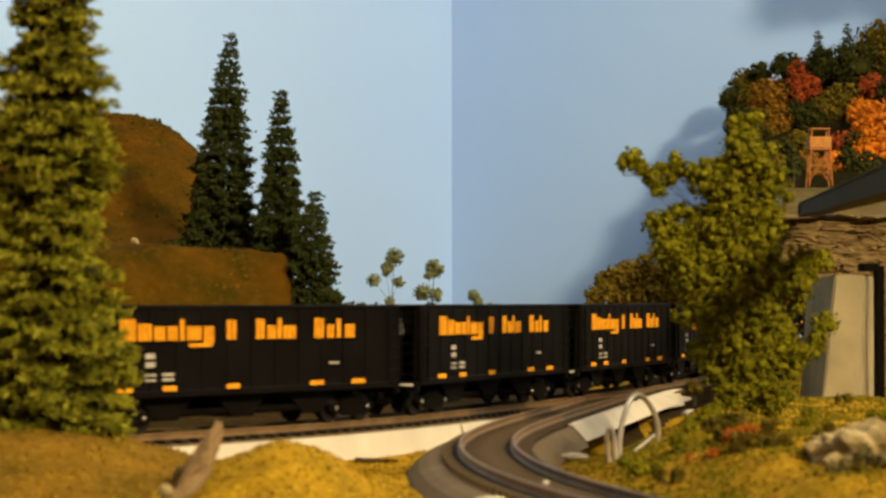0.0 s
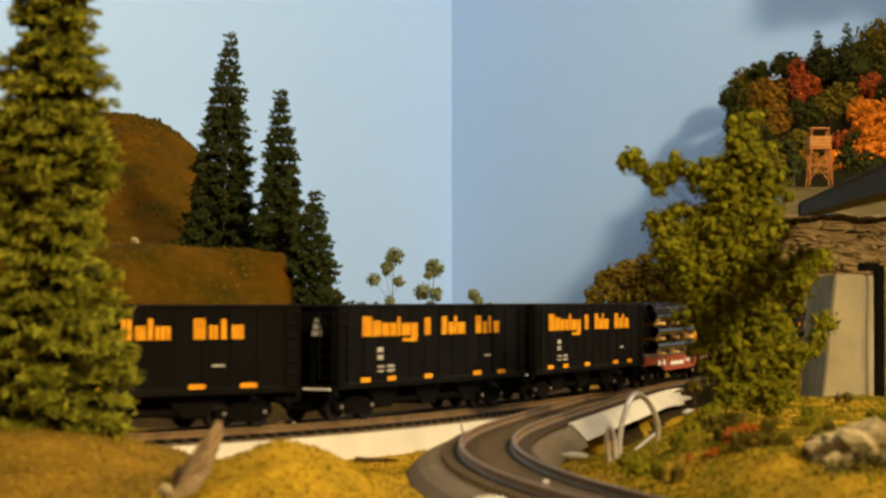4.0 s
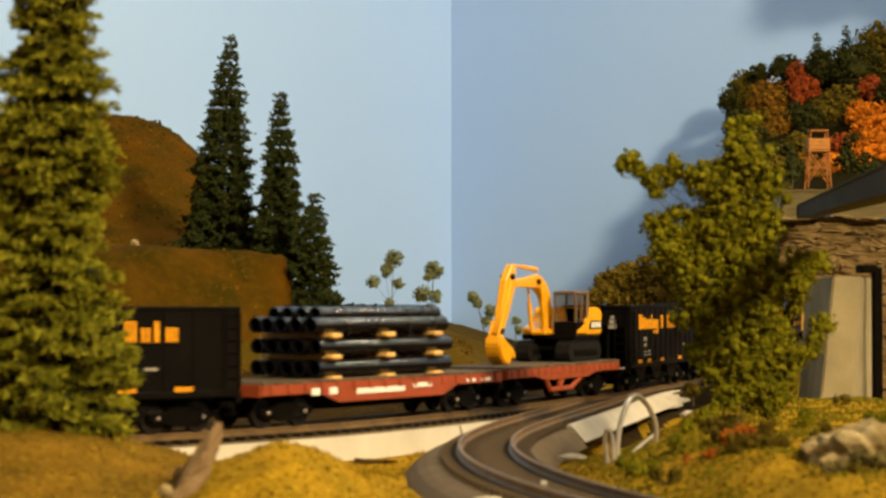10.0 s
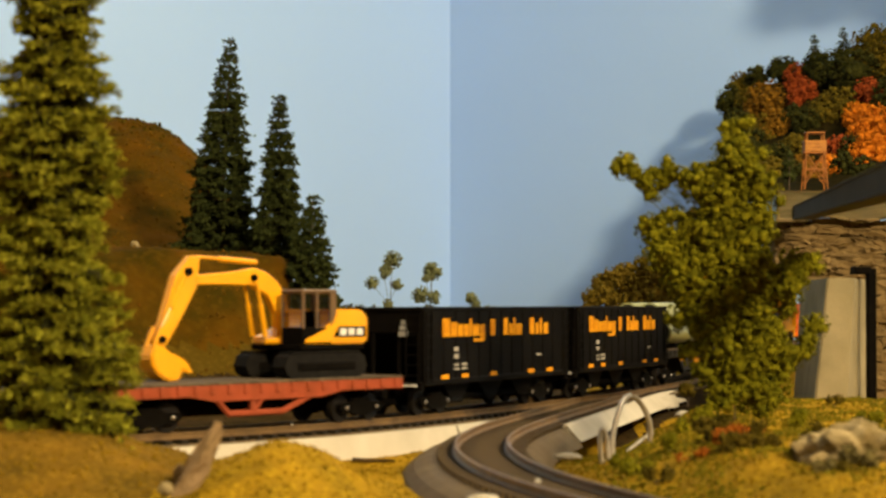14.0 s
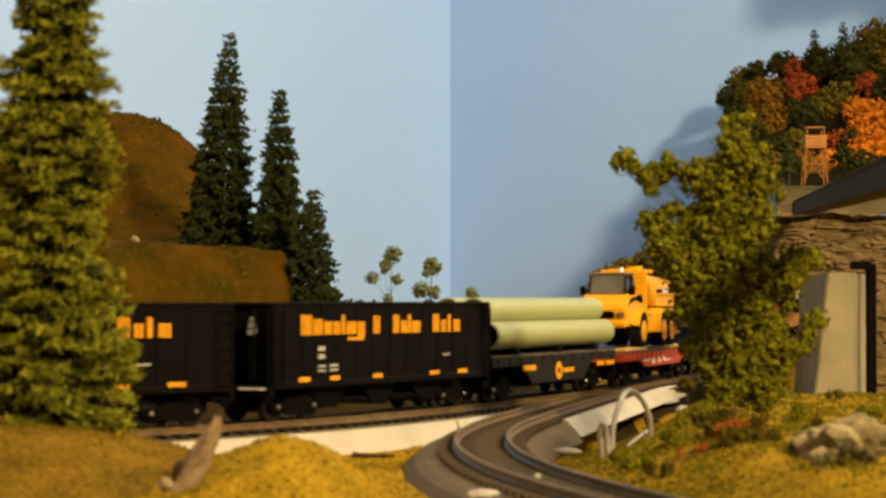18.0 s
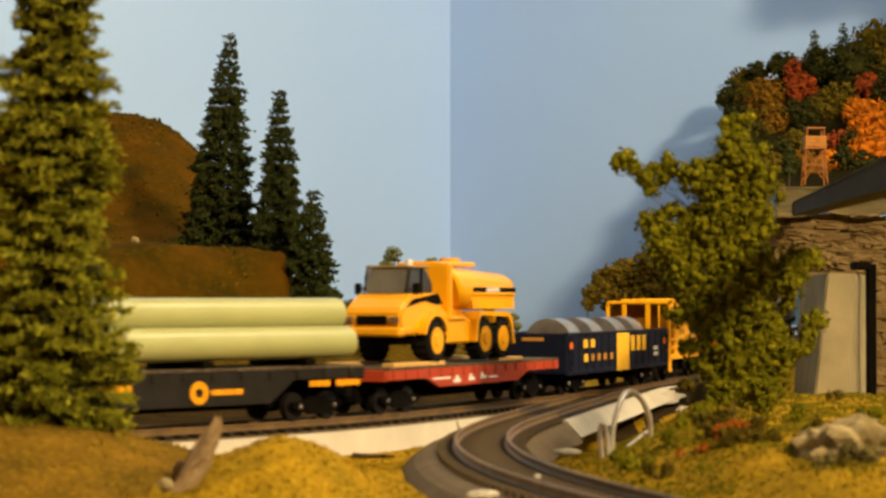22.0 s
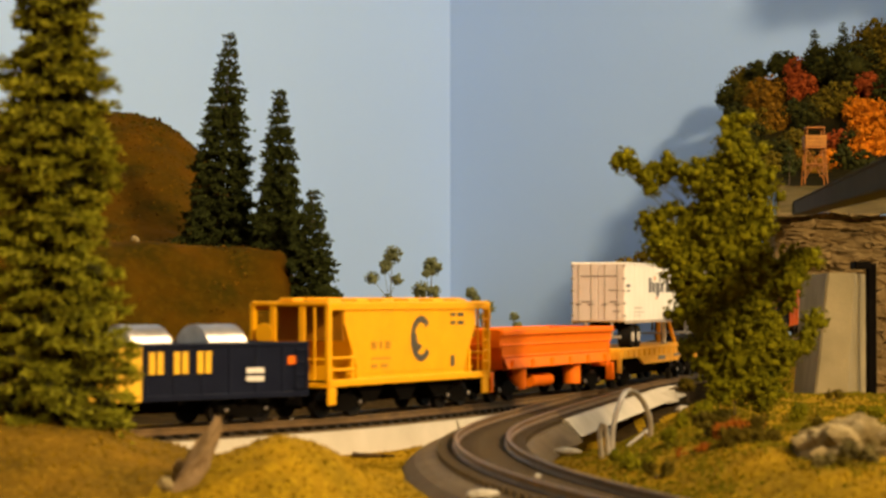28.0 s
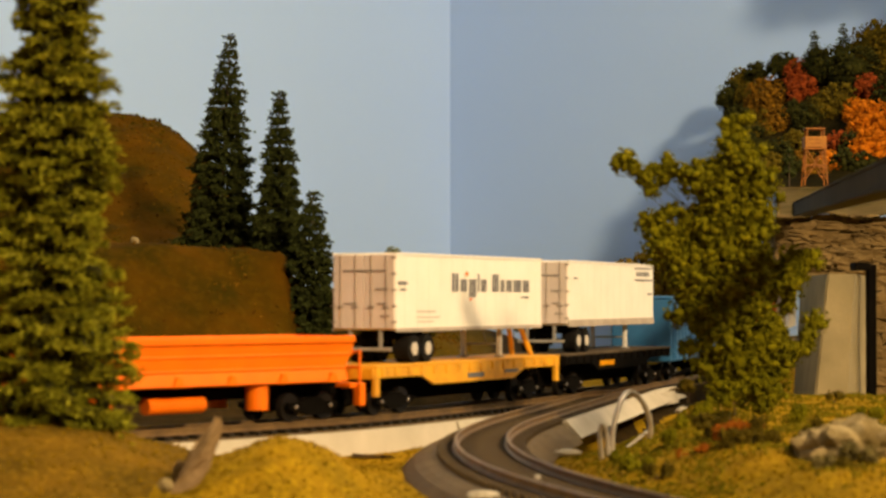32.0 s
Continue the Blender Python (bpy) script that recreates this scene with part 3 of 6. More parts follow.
def ladder(car, x, y, z0, z1, w, rungs, material, along=True):
    bm = B()
    for k in range(rungs):
        z = z0 + (z1 - z0) * k / max(1, rungs - 1)
        if along:
            rod(bm, (x - w / 2, y, z), (x + w / 2, y, z), 0.3, 5)
        else:
            rod(bm, (x, y - w / 2, z), (x, y + w / 2, z), 0.3, 5)
    for d in (-w / 2, w / 2):
        a = (x + d, y, z0 - 1) if along else (x, y + d, z0 - 1)
        b = (x + d, y, z1 + 1) if along else (x, y + d, z1 + 1)
        rod(bm, a, b, 0.3, 5)
    return part("ladder", bm, material, car)


def strokes(x0, x1, z0, z1, n, slim=0.72):
    """Illegible lettering as plain upright bars of paint."""
    w = (x1 - x0) / n
    return [(x0 + k * w, x0 + (k + slim) * w, z0, z1) for k in range(n)]


LETTERS = [bar for x0, x1, z0, z1, n in
           ((0, 7.4, 32.6, 40.2, 4), (8.0, 14.6, 32.6, 38.6, 3), (15.4, 20.6, 32.6, 37.6, 3), (21.4, 26.4, 32.6, 37.6, 3), (27.2, 29.8, 32.6, 40.0, 1), (30.4, 37.6, 32.6, 37.5, 4), (38.4, 43.4, 31.4, 37.4, 3),
            (49.4, 54.4, 32.6, 39.6, 2), (63.8, 68.4, 32.6, 40.0, 2), (69.4, 74.0, 32.6, 37.6, 3), (74.6, 77.2, 32.6, 40.0, 1), (77.6, 84.4, 32.6, 37.4, 3),
            (93.8, 99.0, 32.6, 40.0, 3), (100.4, 104.6, 32.6, 37.6, 2), (105.6, 108.4, 32.6, 39.8, 1), (110.2, 115.6, 32.6, 37.6, 3)) for bar in strokes(x0, x1, z0, z1, n)] + [(31.4, 42.2, 30.2, 31.4)]
DASHES = [(-2.0, 6.2), (18.8, 26.0), (48.6, 56.0), (91, 99), (113.4, 121.6)]


DATA_INK = mat("dulled_white_lettering", (0.40, 0.37, 0.31), (0.30, 0.27, 0.22), 400, 0.6)


def coal_hopper(u):
    """Three-bay open hopper; its body is 158 long."""
    c = car_base("coal_hopper", "black open coal hopper car with orange lettering bars", u, 158, 56, "coal hoppers in the train")
    L, W, z0, z1 = 79, 17.6, 14.0, 44.6
    for name, y in (("side_panel", -W), ("side_panel", W)):
        part(name, box(B(), -L, L, y - 0.5, y + 0.5, z0 + 1, z1 - 0.6, 0.1), BLACK, c)
    for y in (-W, W):
        part("side_sill", box(B(), -L, L, y - 0.9, y + 0.9, z0 - 1.3, z0 + 1.2, 0.3), BLACK, c)
        part("top_rail", box(B(), -L, L, y - 0.9, y + 0.9, z1 - 1.0, z1 + 0.4, 0.3), BLACK, c)
        for k in range(13):
            x = -L + 7 + k * 12
            part("side_post", box(B(), x - 0.6, x + 0.6, y - 0.85, y + 0.85, z0 + 1.2, z1 - 1, 0.15), BLACK, c)
    for w in (-1, 1):
        bm = B()
        plate(bm, [(w * 78.5, z1), (w * 77.3, z1), (w * 77.3, 35), (w * 50, 12), (w * 51.2, 12), (w * 78.5, 34.5)], -W + 0.5, W - 0.5)
        part("end_slope", bm, BLACK, c)
        part("end_rail", box(B(), w * L - 0.8, w * L + 0.8, -W, W, z1 - 1.2, z1 + 0.4, 0.3), BLACK, c)
        part("end_sill", box(B(), w * L - 1.2, w * L + 1.2, -W, W, 10.5, 14.2, 0.3), BLACK, c)
        for y in (-15, -6, 6, 15):
            part("end_post", box(B(), w * 77.6 - 0.7, w * 77.6 + 0.7, y - 0.7, y + 0.7, 14, 36, 0.15), BLACK, c)
        ladder(c, w * (L + 1.0), -13.5, 17, 42, 6.5, 7, BLACK, along=False)
        ladder(c, w * (L - 3.4), -W - 1.2, 15, 42, 5.5, 7, BLACK)
    part("floor_sheet", box(B(), -50, 50, -W + 1, W - 1, 12.5, 13.6, 0.1), BLACK, c)
    for x in (-36, 0, 36):
        bm = B()
        plate(bm, [(x - 14, 13), (x + 14, 13), (x + 5, 5), (x - 5, 5)], -13, 13)
        part("hopper_bay", bm, BLACK, c)
        part("bay_door", box(B(), x - 5.6, x + 5.6, -13.5, 13.5, 4.2, 5.4, 0.3), DARK, c)
    part("centre_sill", box(B(), -77, 77, -3.5, 3.5, 4.6, 12.4, 0.3), DARK, c)
    for y in (-11, 11):
        part("brake_pipe", rod(B(), (-40, y, 6.5), (40, y, 6.5), 1.4, 8), DARK, c)
    part("coal_load", box(B(), -76, 76, -W + 1, W - 1, 36, 38, 0.3), DARK, c)
    o = -62
    for y, s in ((-W - 0.95, 1),):
        sp = lambda q: [(s * (a + o) if s > 0 else -(b + o), s * (b + o) if s > 0 else -(a + o), *z) for a, b, *z in q]
        bars("letter_bar", sp(LETTERS), y, ORANGE_INK, c, "orange-yellow lettering bar")
        bars("reflector_dash", sp([(a + 0.6, b - 0.4, 15.0, 16.7) for a, b in DASHES]), y, ORANGE_INK, c, "yellow reflector dashes")
        bars("data_bar", sp([(11.4, 15.6, 26.4, 28.2), (11.4, 15.6, 23.4, 25.2), (11.2, 16.2, 20.3, 21.0), (11.2, 16.2, 18.6, 19.2), (19, 24.4, 20.3, 21.2), (19, 24.4, 18.6, 19.4), (101.6, 107, 22.8, 23.5)]), y, DATA_INK, c, "small white data bars")
    for a, b, p, q in ((-2.2, 2.2, 33, 35), (-1.6, 1.6, 35.5, 37.5), (-1.0, 1.0, 38, 39.6)):
        part("badge_bar", box(B(), -L - 1.0, -L - 0.75, -9 + a, -9 + b, p, q, 0), GREY_INK2, c, "small grey badge bar")
    bm = B()
    box(bm, -L - 3, -L - 1, -15.5, -4, 12.5, 13.2, 0.2)
    part("foot_board", bm, WHITE_INK, c, "light grey foot board")
    return c


GREY_INK2 = mat("pale_grey_badge", (0.30, 0.29, 0.27), (0.24, 0.23, 0.21), 300, 0.6)


def flat_car(name, label, u, length, deck, belly, material, trucks, deep=8.0, bays=16):
    """A flat car: deck height, depth of the fish-belly sills."""
    c = car_base(name, label, u, length, trucks)
    L, W = length / 2, 17.0
    for y in (-W, W):
        bm = B()
        e = trucks - 14
        plate(bm, [(-L, deck - 1), (-L, deck - 5), (-e, deck - 5), (-e + 12, deck - deep), (e - 12, deck - deep), (e, deck - 5), (L, deck - 5), (L, deck - 1)], y - 0.6, y + 0.6)
        part("side_sill", bm, material, c)
        for k in range(bays):
            x = -L + (k + 0.5) * length / bays
            part("stake_pocket", box(B(), x - 1.1, x + 1.1, y - 1.2, y + 1.2, deck - 4.4, deck - 1.0, 0.2), material, c)
    for w in (-1, 1):
        part("end_sill", box(B(), w * L - 0.9, w * L + 0.9, -W, W, deck - 5.5, deck - 0.8, 0.3), material, c)
    part("centre_sill", box(B(), -L + 1, L - 1, -3, 3, 4.8, deck - 1.5, 0.2), DARK, c)
    n = int(length / 4.0)
    me = None
    for k in range(n):
        x = -L + (k + 0.5) * length / n
        if me is None:
            bm = B()
            box(bm, -length / n / 2 + 0.1, length / n / 2 - 0.1, -W - 0.9, W + 0.9, deck - 1.0, deck, 0.12)
            me = bpy.data.meshes.new("deck_plank")
            bm.to_mesh(me)
            bm.free()
            me.materials.append(belly)
        ob = new("deck_plank", me)
        ob.parent = c
        ob.location = (x * MM, 0, 0)
    return c


CARGO = []  # (thing, car, offset)


def load(ob, car, m=None):
    CARGO.append((ob, car, m or Matrix()))
    return ob


def pipe_stack(car):
    """Dark pipes in three layers on timber blocks."""
    for layer in range(3):
        z = 21.4 + layer * 8.2
        for k in range(5):
            x0 = -49 + random.uniform(-1.5, 1.5) + (-2 if layer == 2 else 0)
            p = mesh_thing("steel_pipe", tube(B(), (x0, -13 + k * 6.5, z), (x0 + 96, -13 + k * 6.5, z), 3.1, 0.6, 18), PIPE_DARK, "dark glossy steel pipe stacked on a flat car", "pipe", "pipes on the flat car")
            load(p, car)
        for x in (-38, 0, 36):
            w = mesh_thing("timber_block", box(B(), x - 3.4, x + 3.4, -17.2, 17.2, z - 5.1, z - 3.1, 0.7), WOOD, "pale timber spacer between pipe layers", "timber block", "timber blocks between pipes")
            load(w, car)
    for k in range(4):
        x0 = -43
        p = mesh_thing("steel_pipe", tube(B(), (x0, -9.7 + k * 6.5, 42.2), (x0 + 88, -9.7 + k * 6.5, 42.2), 2.6, 0.6, 18), PIPE_DARK, "dark glossy steel pipe stacked on a flat car", "pipe", "pipes on the flat car")
        load(p, car)


def pipe_straps(car):
    """Thin dark bands round the upper two layers."""
    for x in (-30, -8, 14, 34):
        bm = B()
        for a, b in (((-16.6, 33.5), (-16.6, 41.5)), ((-16.6, 41.5), (-13.0, 45.2)), ((-13.0, 45.2), (13.2, 45.2)), ((13.2, 45.2), (16.6, 41.5)), ((16.6, 41.5), (16.6, 33.5))):
            rod(bm, (x, *a), (x, *b), 0.32, 6)
        load(mesh_thing("binding_strap", bm, RUBBER, "thin dark strap binding the pipe stack", "strap", "straps round the pipes"), car)


def green_pipes(car):
    for y, z in ((-12.5, 29.9), (0, 29.9), (12.5, 29.9), (-6.25, 40.7), (6.25, 40.7)):
        p = mesh_thing("green_pipe", tube(B(), (-77, y, z), (77.5, y, z), 6.2, 0.8, 32), GREEN_PIPE, "pale green coated pipe lying on a flat car", "pipe", "green pipes on the flat car")
        load(p, car)
    for x in (-50, 5, 55):
        w = mesh_thing("pipe_cradle", box(B(), x - 2.5, x + 2.5, -17, 17, 21.0, 23.7, 0.3), DARK, "dark cradle beam under the pipes", "cradle", "cradles under pipes")
        load(w, car)


def excavator(car):
    """Crawler excavator facing the head of the train; origin on the deck."""
    e = thing("excavator", "yellow tracked excavator with lowered bucket on a flat car", "excavator")
    for y in (-10.5, 10.5):
        bm = B()
        plate(bm, [(-18, 4.5), (-16.5, 1.4), (-13, 0), (23, 0), (26.5, 1.4), (28, 4.5), (26.5, 8.3), (23, 9.8), (-13, 9.8), (-16.5, 8.3)], y - 3.6, y + 3.6)
        t = part("crawler_track", bm, RUBBER, e, "black crawler track")
        for k in range(18):
            x = -13 + k * 2.1
            part("track_shoe", box(B(), x - 0.8, x + 0.8, y - 3.9, y + 3.9, 9.5, 10.3, 0.1), RUBBER, t)
        part("track_frame", box(B(), -11, 21, y - 4.2, y + 4.2, 3, 6, 0.4), DARK, t)
    part("undercarriage", box(B(), -5, 15, -8, 8, 5, 11, 0.5), DARK, e)
    part("turntable", rod(B(), (5, 0, 10), (5, 0, 13), 9, 24), DARK, e)
    part("deck_frame", box(B(), -9, 27, -14, 14, 10.6, 13.2, 0.6), DARK, e)
    bm = B()
    plate(bm, [(-8, 13), (27, 13), (28.2, 15), (28.2, 23), (26.5, 25.4), (23, 26.4), (10.5, 26.4), (7.5, 21.5), (3, 19.2), (-8, 15.4)], -14.6, 14.6)
    bmesh.ops.bevel(bm, geom=bm.edges[:], offset=0.0008, segments=2, affect="EDGES")
    part("engine_house", bm, CAT, e, "yellow engine cover and counterweight")
    part("side_stripe", plate(B(), [(8, 15.6), (26.5, 15.6), (26.5, 19.8), (11, 19.8)], -14.9, -14.5), DARK, e)
    bars("badge_bar", [(11.5, 15, 16.4, 19), (16.2, 19.6, 16.4, 19), (21, 24.5, 16.4, 19)], -15.0, WHITE_INK, e, "white badge bars")
    cab = part("cab", box(B(), -8.5, 8, -14.2, -2.5, 13.0, 19.5, 0.5), DARK, e)
    for x, y in ((-8, -13.8), (-0.5, -13.9), (-8, -3), (8.5, -3)):
        part("cab_post", box(B(), x - 0.6, x + 0.6, y - 0.5, y + 0.5, 19, 33, 0.2), CAB_BROWN, cab)
    part("rear_post", box(B(), 7.0, 10.6, -14.1, -12.8, 20, 33, 0.4), CAB_BROWN, cab, "brown rear cab post")
    for a, b in ((-7.4, -1.1), (0.1, 7.0)):
        part("side_window", box(B(), a, b, -13.75, -13.5, 19.6, 32.4, 0), CLEAR, cab, "tinted glass pane")
    part("windscreen", box(B(), -8.2, -8.0, -13.2, -3.5, 19.6, 32.4, 0), CLEAR, cab, "tinted glass pane")
    part("rear_window", box(B(), 9.2, 9.4, -12.6, -3.5, 24, 32.4, 0), CLEAR, cab)
    part("far_window", box(B(), -7.4, 7.8, -3.1, -2.9, 24, 32.4, 0), CLEAR, cab)
    part("cab_roof", box(B(), -9, 10.8, -14.4, -2.3, 32.5, 34.2, 0.7), CAB_BROWN, cab, "brown cab roof")
    part("driver_seat", box(B(), 0, 5, -11, -6, 19, 26, 0.8), DARK, cab)
    bm = B()
    plate(bm, [(-7.5, 13), (-0.8, 13), (0.4, 22), (-2.0, 32), (-6.5, 37.2), (-12, 40.6), (-19, 42.4), (-28, 41.0), (-50, 39.2), (-51, 35.6), (-37, 35.8), (-20, 35.6), (-11.5, 31.5), (-7.4, 25), (-6.4, 19)], 1.2, 4.8)
    bmesh.ops.bevel(bm, geom=bm.edges[:], offset=0.0004, segments=1, affect="EDGES")
    part("boom", bm, CAT, e, "yellow curved boom")
    part("boom_foot", box(B(), -15, -1, -1.0, 7.0, 13, 15.4, 0.6), CAT, e)
    for x, z, r in ((-54, 40.5, 1.5), (-67, 15.5, 1.3), (-3.5, 15.5, 1.5), (-20, 38.6, 1.3)):
        part("pivot_pin", rod(B(), (x, -0.2, z), (x, 6.2, z), r, 14), DARK, e, "dark pivot pin")
    bm = B()
    plate(bm, [(-60, 39), (-52, 46.6), (-47.5, 45.6), (-49, 35), (-55.5, 25), (-62.5, 15.5), (-65, 12.6), (-69, 14.5), (-67, 20)], 1.2, 4.8)
    bmesh.ops.bevel(bm, geom=bm.edges[:], offset=0.0004, segments=1, affect="EDGES")
    part("dipper_arm", bm, CAT, e, "yellow dipper arm")
    bm = B()
    plate(bm, [(-72.0, 12.6), (-68, 14.0), (-64.4, 11.0), (-60, 9.4), (-55.6, 7.4), (-53.4, 4.4), (-55.0, 3.0), (-58.2, 4.0), (-59.0, 0.4), (-63.5, 0.1), (-67.6, 1.2), (-71.6, 4.4), (-73.4, 9.0)], -0.8, 7.0)
    bmesh.ops.bevel(bm, geom=bm.edges[:], offset=0.0007, segments=2, affect="EDGES")
    bk = part("bucket", bm, CAT, e, "yellow digging bucket")
    for y in (1.2, 5.4):
        part("bucket_link", rod(B(), (-67, y, 20), (-70.5, y, 13), 0.8, 8), CAT, bk)
    for k in range(4):
        part("bucket_tooth", box(B(), -56, -53, -0.6 + k * 2.2, 0.6 + k * 2.2, 3.0, 4.2, 0.2), CAT, bk)
    for a, b in (((-17, 3, 44.6), (-48.5, 3, 46.2)), ((-15, -0.4, 16), (-19.5, -0.4, 36.5)), ((-15, 6.4, 16), (-19.5, 6.4, 36.5)), ((-56, 0.8, 39), (-67, 0.8, 20))):
        p, q = Vector(a), Vector(b)
        bm = rod(B(), p, p.lerp(q, 0.62), 1.1, 12)
        r = part("ram_cylinder", bm, CAT, e)
        part("ram_rod", rod(B(), p.lerp(q, 0.6), q, 0.65, 10), CAT, r)
    part("tail_panel", box(B(), 28.0, 28.6, -13, 13, 14.5, 22, 0.2), CAT, e)
    return load(e, car, Matrix.Translation((0.0295, 0, 0.0178)))


def tanker_truck(car):
    """Articulated yellow water truck facing the head of the train; origin on the deck, x = 0 near the front axle."""
    t = thing("water_truck", "yellow six-wheeled articulated water truck on a flat car", "truck")

    def tyre(x, y):
        bm = B()
        rod(bm, (x, y - 3.3, 8.6), (x, y + 3.3, 8.6), 8.6, 28)
        bmesh.ops.bevel(bm, geom=[e for e in bm.edges if abs((e.verts[0].co - e.verts[1].co).y) < 1e-6], offset=0.0009, segments=2, affect="EDGES")
        w = part("tyre", bm, RUBBER, t, "black chunky tyre")
        s = -1 if y < 0 else 1
        part("rim", rod(B(), (x, y + s * 2.8, 8.6), (x, y + s * 3.5, 8.6), 5.6, 24), CAT, w, "yellow wheel rim")
        part("hub", rod(B(), (x, y + s * 3.4, 8.6), (x, y + s * 4.0, 8.6), 2.6, 14), CAT, w)
        for k in range(18):
            a = k / 18 * math.tau
            bm = box(B(), -0.9, 0.9, -3.2, 3.2, 8.2, 9.1, 0.15)
            bm.transform(Matrix.Translation((x * MM, y * MM, 8.6 * MM)) @ Matrix.Rotation(a, 4, "Y"))
            part("tread_lug", bm, RUBBER, w)

    def arch(cx, r, a0, a1, n=12):
        return [(cx + r * math.cos(math.radians(a0 + (a1 - a0) * k / n)), 8.6 + r * math.sin(math.radians(a0 + (a1 - a0) * k / n))) for k in range(n + 1)]

    for x in (-1.5, 46.4, 65.2):
        for y in (-13.2, 13.2):
            tyre(x, y)
    part("front_frame", box(B(), -20, 16, -7, 7, 7, 13, 0.8), DARK, t)
    part("rear_frame", box(B(), 18, 78, -6, 6, 8, 20, 0.8), DARK, t)
    bm = B()
    plate(bm, [(-27, 11.5), (-12.5, 11.0)] + arch(-1.5, 10.8, 167, 15) + [(15.5, 10), (15.5, 20.5), (10, 23), (6, 27), (-17, 28.2), (-22, 25.8), (-27, 22.6), (-29, 19.4), (-28.6, 15)], -13.2, 13.2)
    bmesh.ops.bevel(bm, geom=[e for e in bm.edges if e.calc_face_angle(0) > 0.6], offset=0.0012, segments=2, affect="EDGES")
    part("bonnet", bm, CAT, t, "yellow sloping bonnet and wings")
    part("front_bumper", box(B(), -30.5, -25, -13.8, 13.8, 10.6, 14.4, 0.9), CAT, t)
    part("grille", box(B(), -29.4, -28.4, -7.0, 7.0, 15.4, 19.2, 0.3), DARK, t, "black radiator grille")
    for y in (-10.4, 10.4):
        part("headlight", box(B(), -29.8, -28.4, y - 2.0, y + 2.0, 15.8, 18.8, 0.4), GLASS_DARK, t, "dark headlight")
    for s in (-1, 1):
        bm = B()
        plate(bm, arch(-1.5, 11.8, 165, 20) + arch(-1.5, 10.3, 20, 165), *sorted((s * 16.6, s * 12.6)))
        part("front_fender", bm, CAT, t)
        bm = B()
        plate(bm, [(35.5, 7.5), (37.5, 17.5), (41, 20.8), (71, 20.4), (75.4, 17.5), (78, 6), (75.6, 6), (73.4, 15), (70.5, 18.2), (56.6, 18.6), (55.8, 15.6), (55.0, 18.6), (42, 18.8), (39.6, 15.5), (38.6, 7.5)], *sorted((s * 16.6, s * 9)))
        part("rear_fender", bm, CAT, t, "yellow rear fender over two wheels")
        part("side_box", box(B(), 13.5, 37, *sorted((s * 13.8, s * 7)), 7, 17.4, 0.8), CAT, t)
        part("side_step", box(B(), 14, 30, *sorted((s * 15, s * 12)), 17.0, 18.6, 0.4), CAT, t)
    for y in (-13.3, 13.3):
        part("intake_panel", plate(B(), [(-23.5, 22.6), (-18.5, 25.8), (5.5, 28.4), (9.5, 24.0), (4.0, 23.6), (-7.0, 25.2), (-14.0, 24.2)], y - 0.25, y + 0.25), DARK, t, "black tapering intake panel")
        # dark blocks added inside the arches to stand for their shade
        part("arch_shade_block", box(B(), 38.5, 74.5, *sorted((y * 0.62, y * 0.9)), 6.5, 18.8, 0.4), DARK, t, "dark block standing for shade in the wheel arch")
        part("arch_shade_block", box(B(), -11.5, 8.5, *sorted((y * 0.55, y * 0.86)), 7, 18, 0.4), DARK, t)
    cab = part("cab", box(B(), -16, 9, -10.2, 10.2, 24, 28.4, 0.6), CAT, t)
    bm = B()
    plate(bm, [(-17.0, 27.8), (8.2, 27.4), (8.0, 32.4), (2.4, 38.9), (-13.6, 38.9)], -9.8, 9.8)
    bmesh.ops.bevel(bm, geom=bm.edges[:], offset=0.001, segments=2, affect="EDGES")
    part("cab_glass", bm, SMOKED, cab, "dark cab windows")
    part("cab_roof", box(B(), -15.4, 3.6, -10.4, 10.4, 38.6, 40.0, 0.6), mat("tan_cab_roof", (0.22, 0.14, 0.03), None, 100, 0.5), cab, "tan cab roof")
    for y in (-10.0, 10.0):
        part("cab_post", rod(B(), (-17.0, y, 27.6), (-13.8, y, 39.0), 0.55, 8), SMOKED, cab)
        part("door_post", rod(B(), (-3.4, y, 27.6), (-3.4, y, 39.0), 0.5, 8), DARK, cab)
    bm = B()
    plate(bm, [(-17.6, 28.4), (-17.1, 28.4), (-14.0, 38.4), (-14.5, 38.4)], -8.8, 8.8)
    part("windscreen", bm, mat("windscreen_glass", (0.13, 0.12, 0.10), None, 80, 0.1), cab, "grey reflecting windscreen")
    for y in (-13.5, 13.5):
        bm = rod(B(), (-12, y * 0.75, 30), (-15, y, 30.5), 0.4, 6)
        box(bm, -16.2, -14.8, y - 1.6, y + 1.6, 27.8, 32.6, 0.5)
        part("mirror", bm, DARK, t)
    bm = B()
    plate(bm, [(17.2, 17), (16.8, 41), (20, 42.0), (21, 38), (20.4, 17)], -13.0, 13.0)
    bmesh.ops.bevel(bm, geom=bm.edges[:], offset=0.0008, segments=2, affect="EDGES")
    part("tank_bulkhead", bm, CAT, t, "yellow plate before the tank")
    part("tank_neck", plate(B(), [(20, 17), (20, 41), (30, 41), (40, 20), (40, 17)], -8.5, 8.5), CAT, t, "recessed tank front in shade")
    bm = B()
    n = 28
    rings = []
    for x, cz, h, w, lean in ((24, 30.6, 9.4, 13.4, 6), (30, 30.6, 9.6, 13.6, 6), (80, 29.4, 8.4, 13.6, 0), (85, 28.9, 7.8, 13.0, 0), (87, 28.6, 6.4, 11.4, 0)):
        ring = []
        for k in range(n):
            a = k / n * math.tau
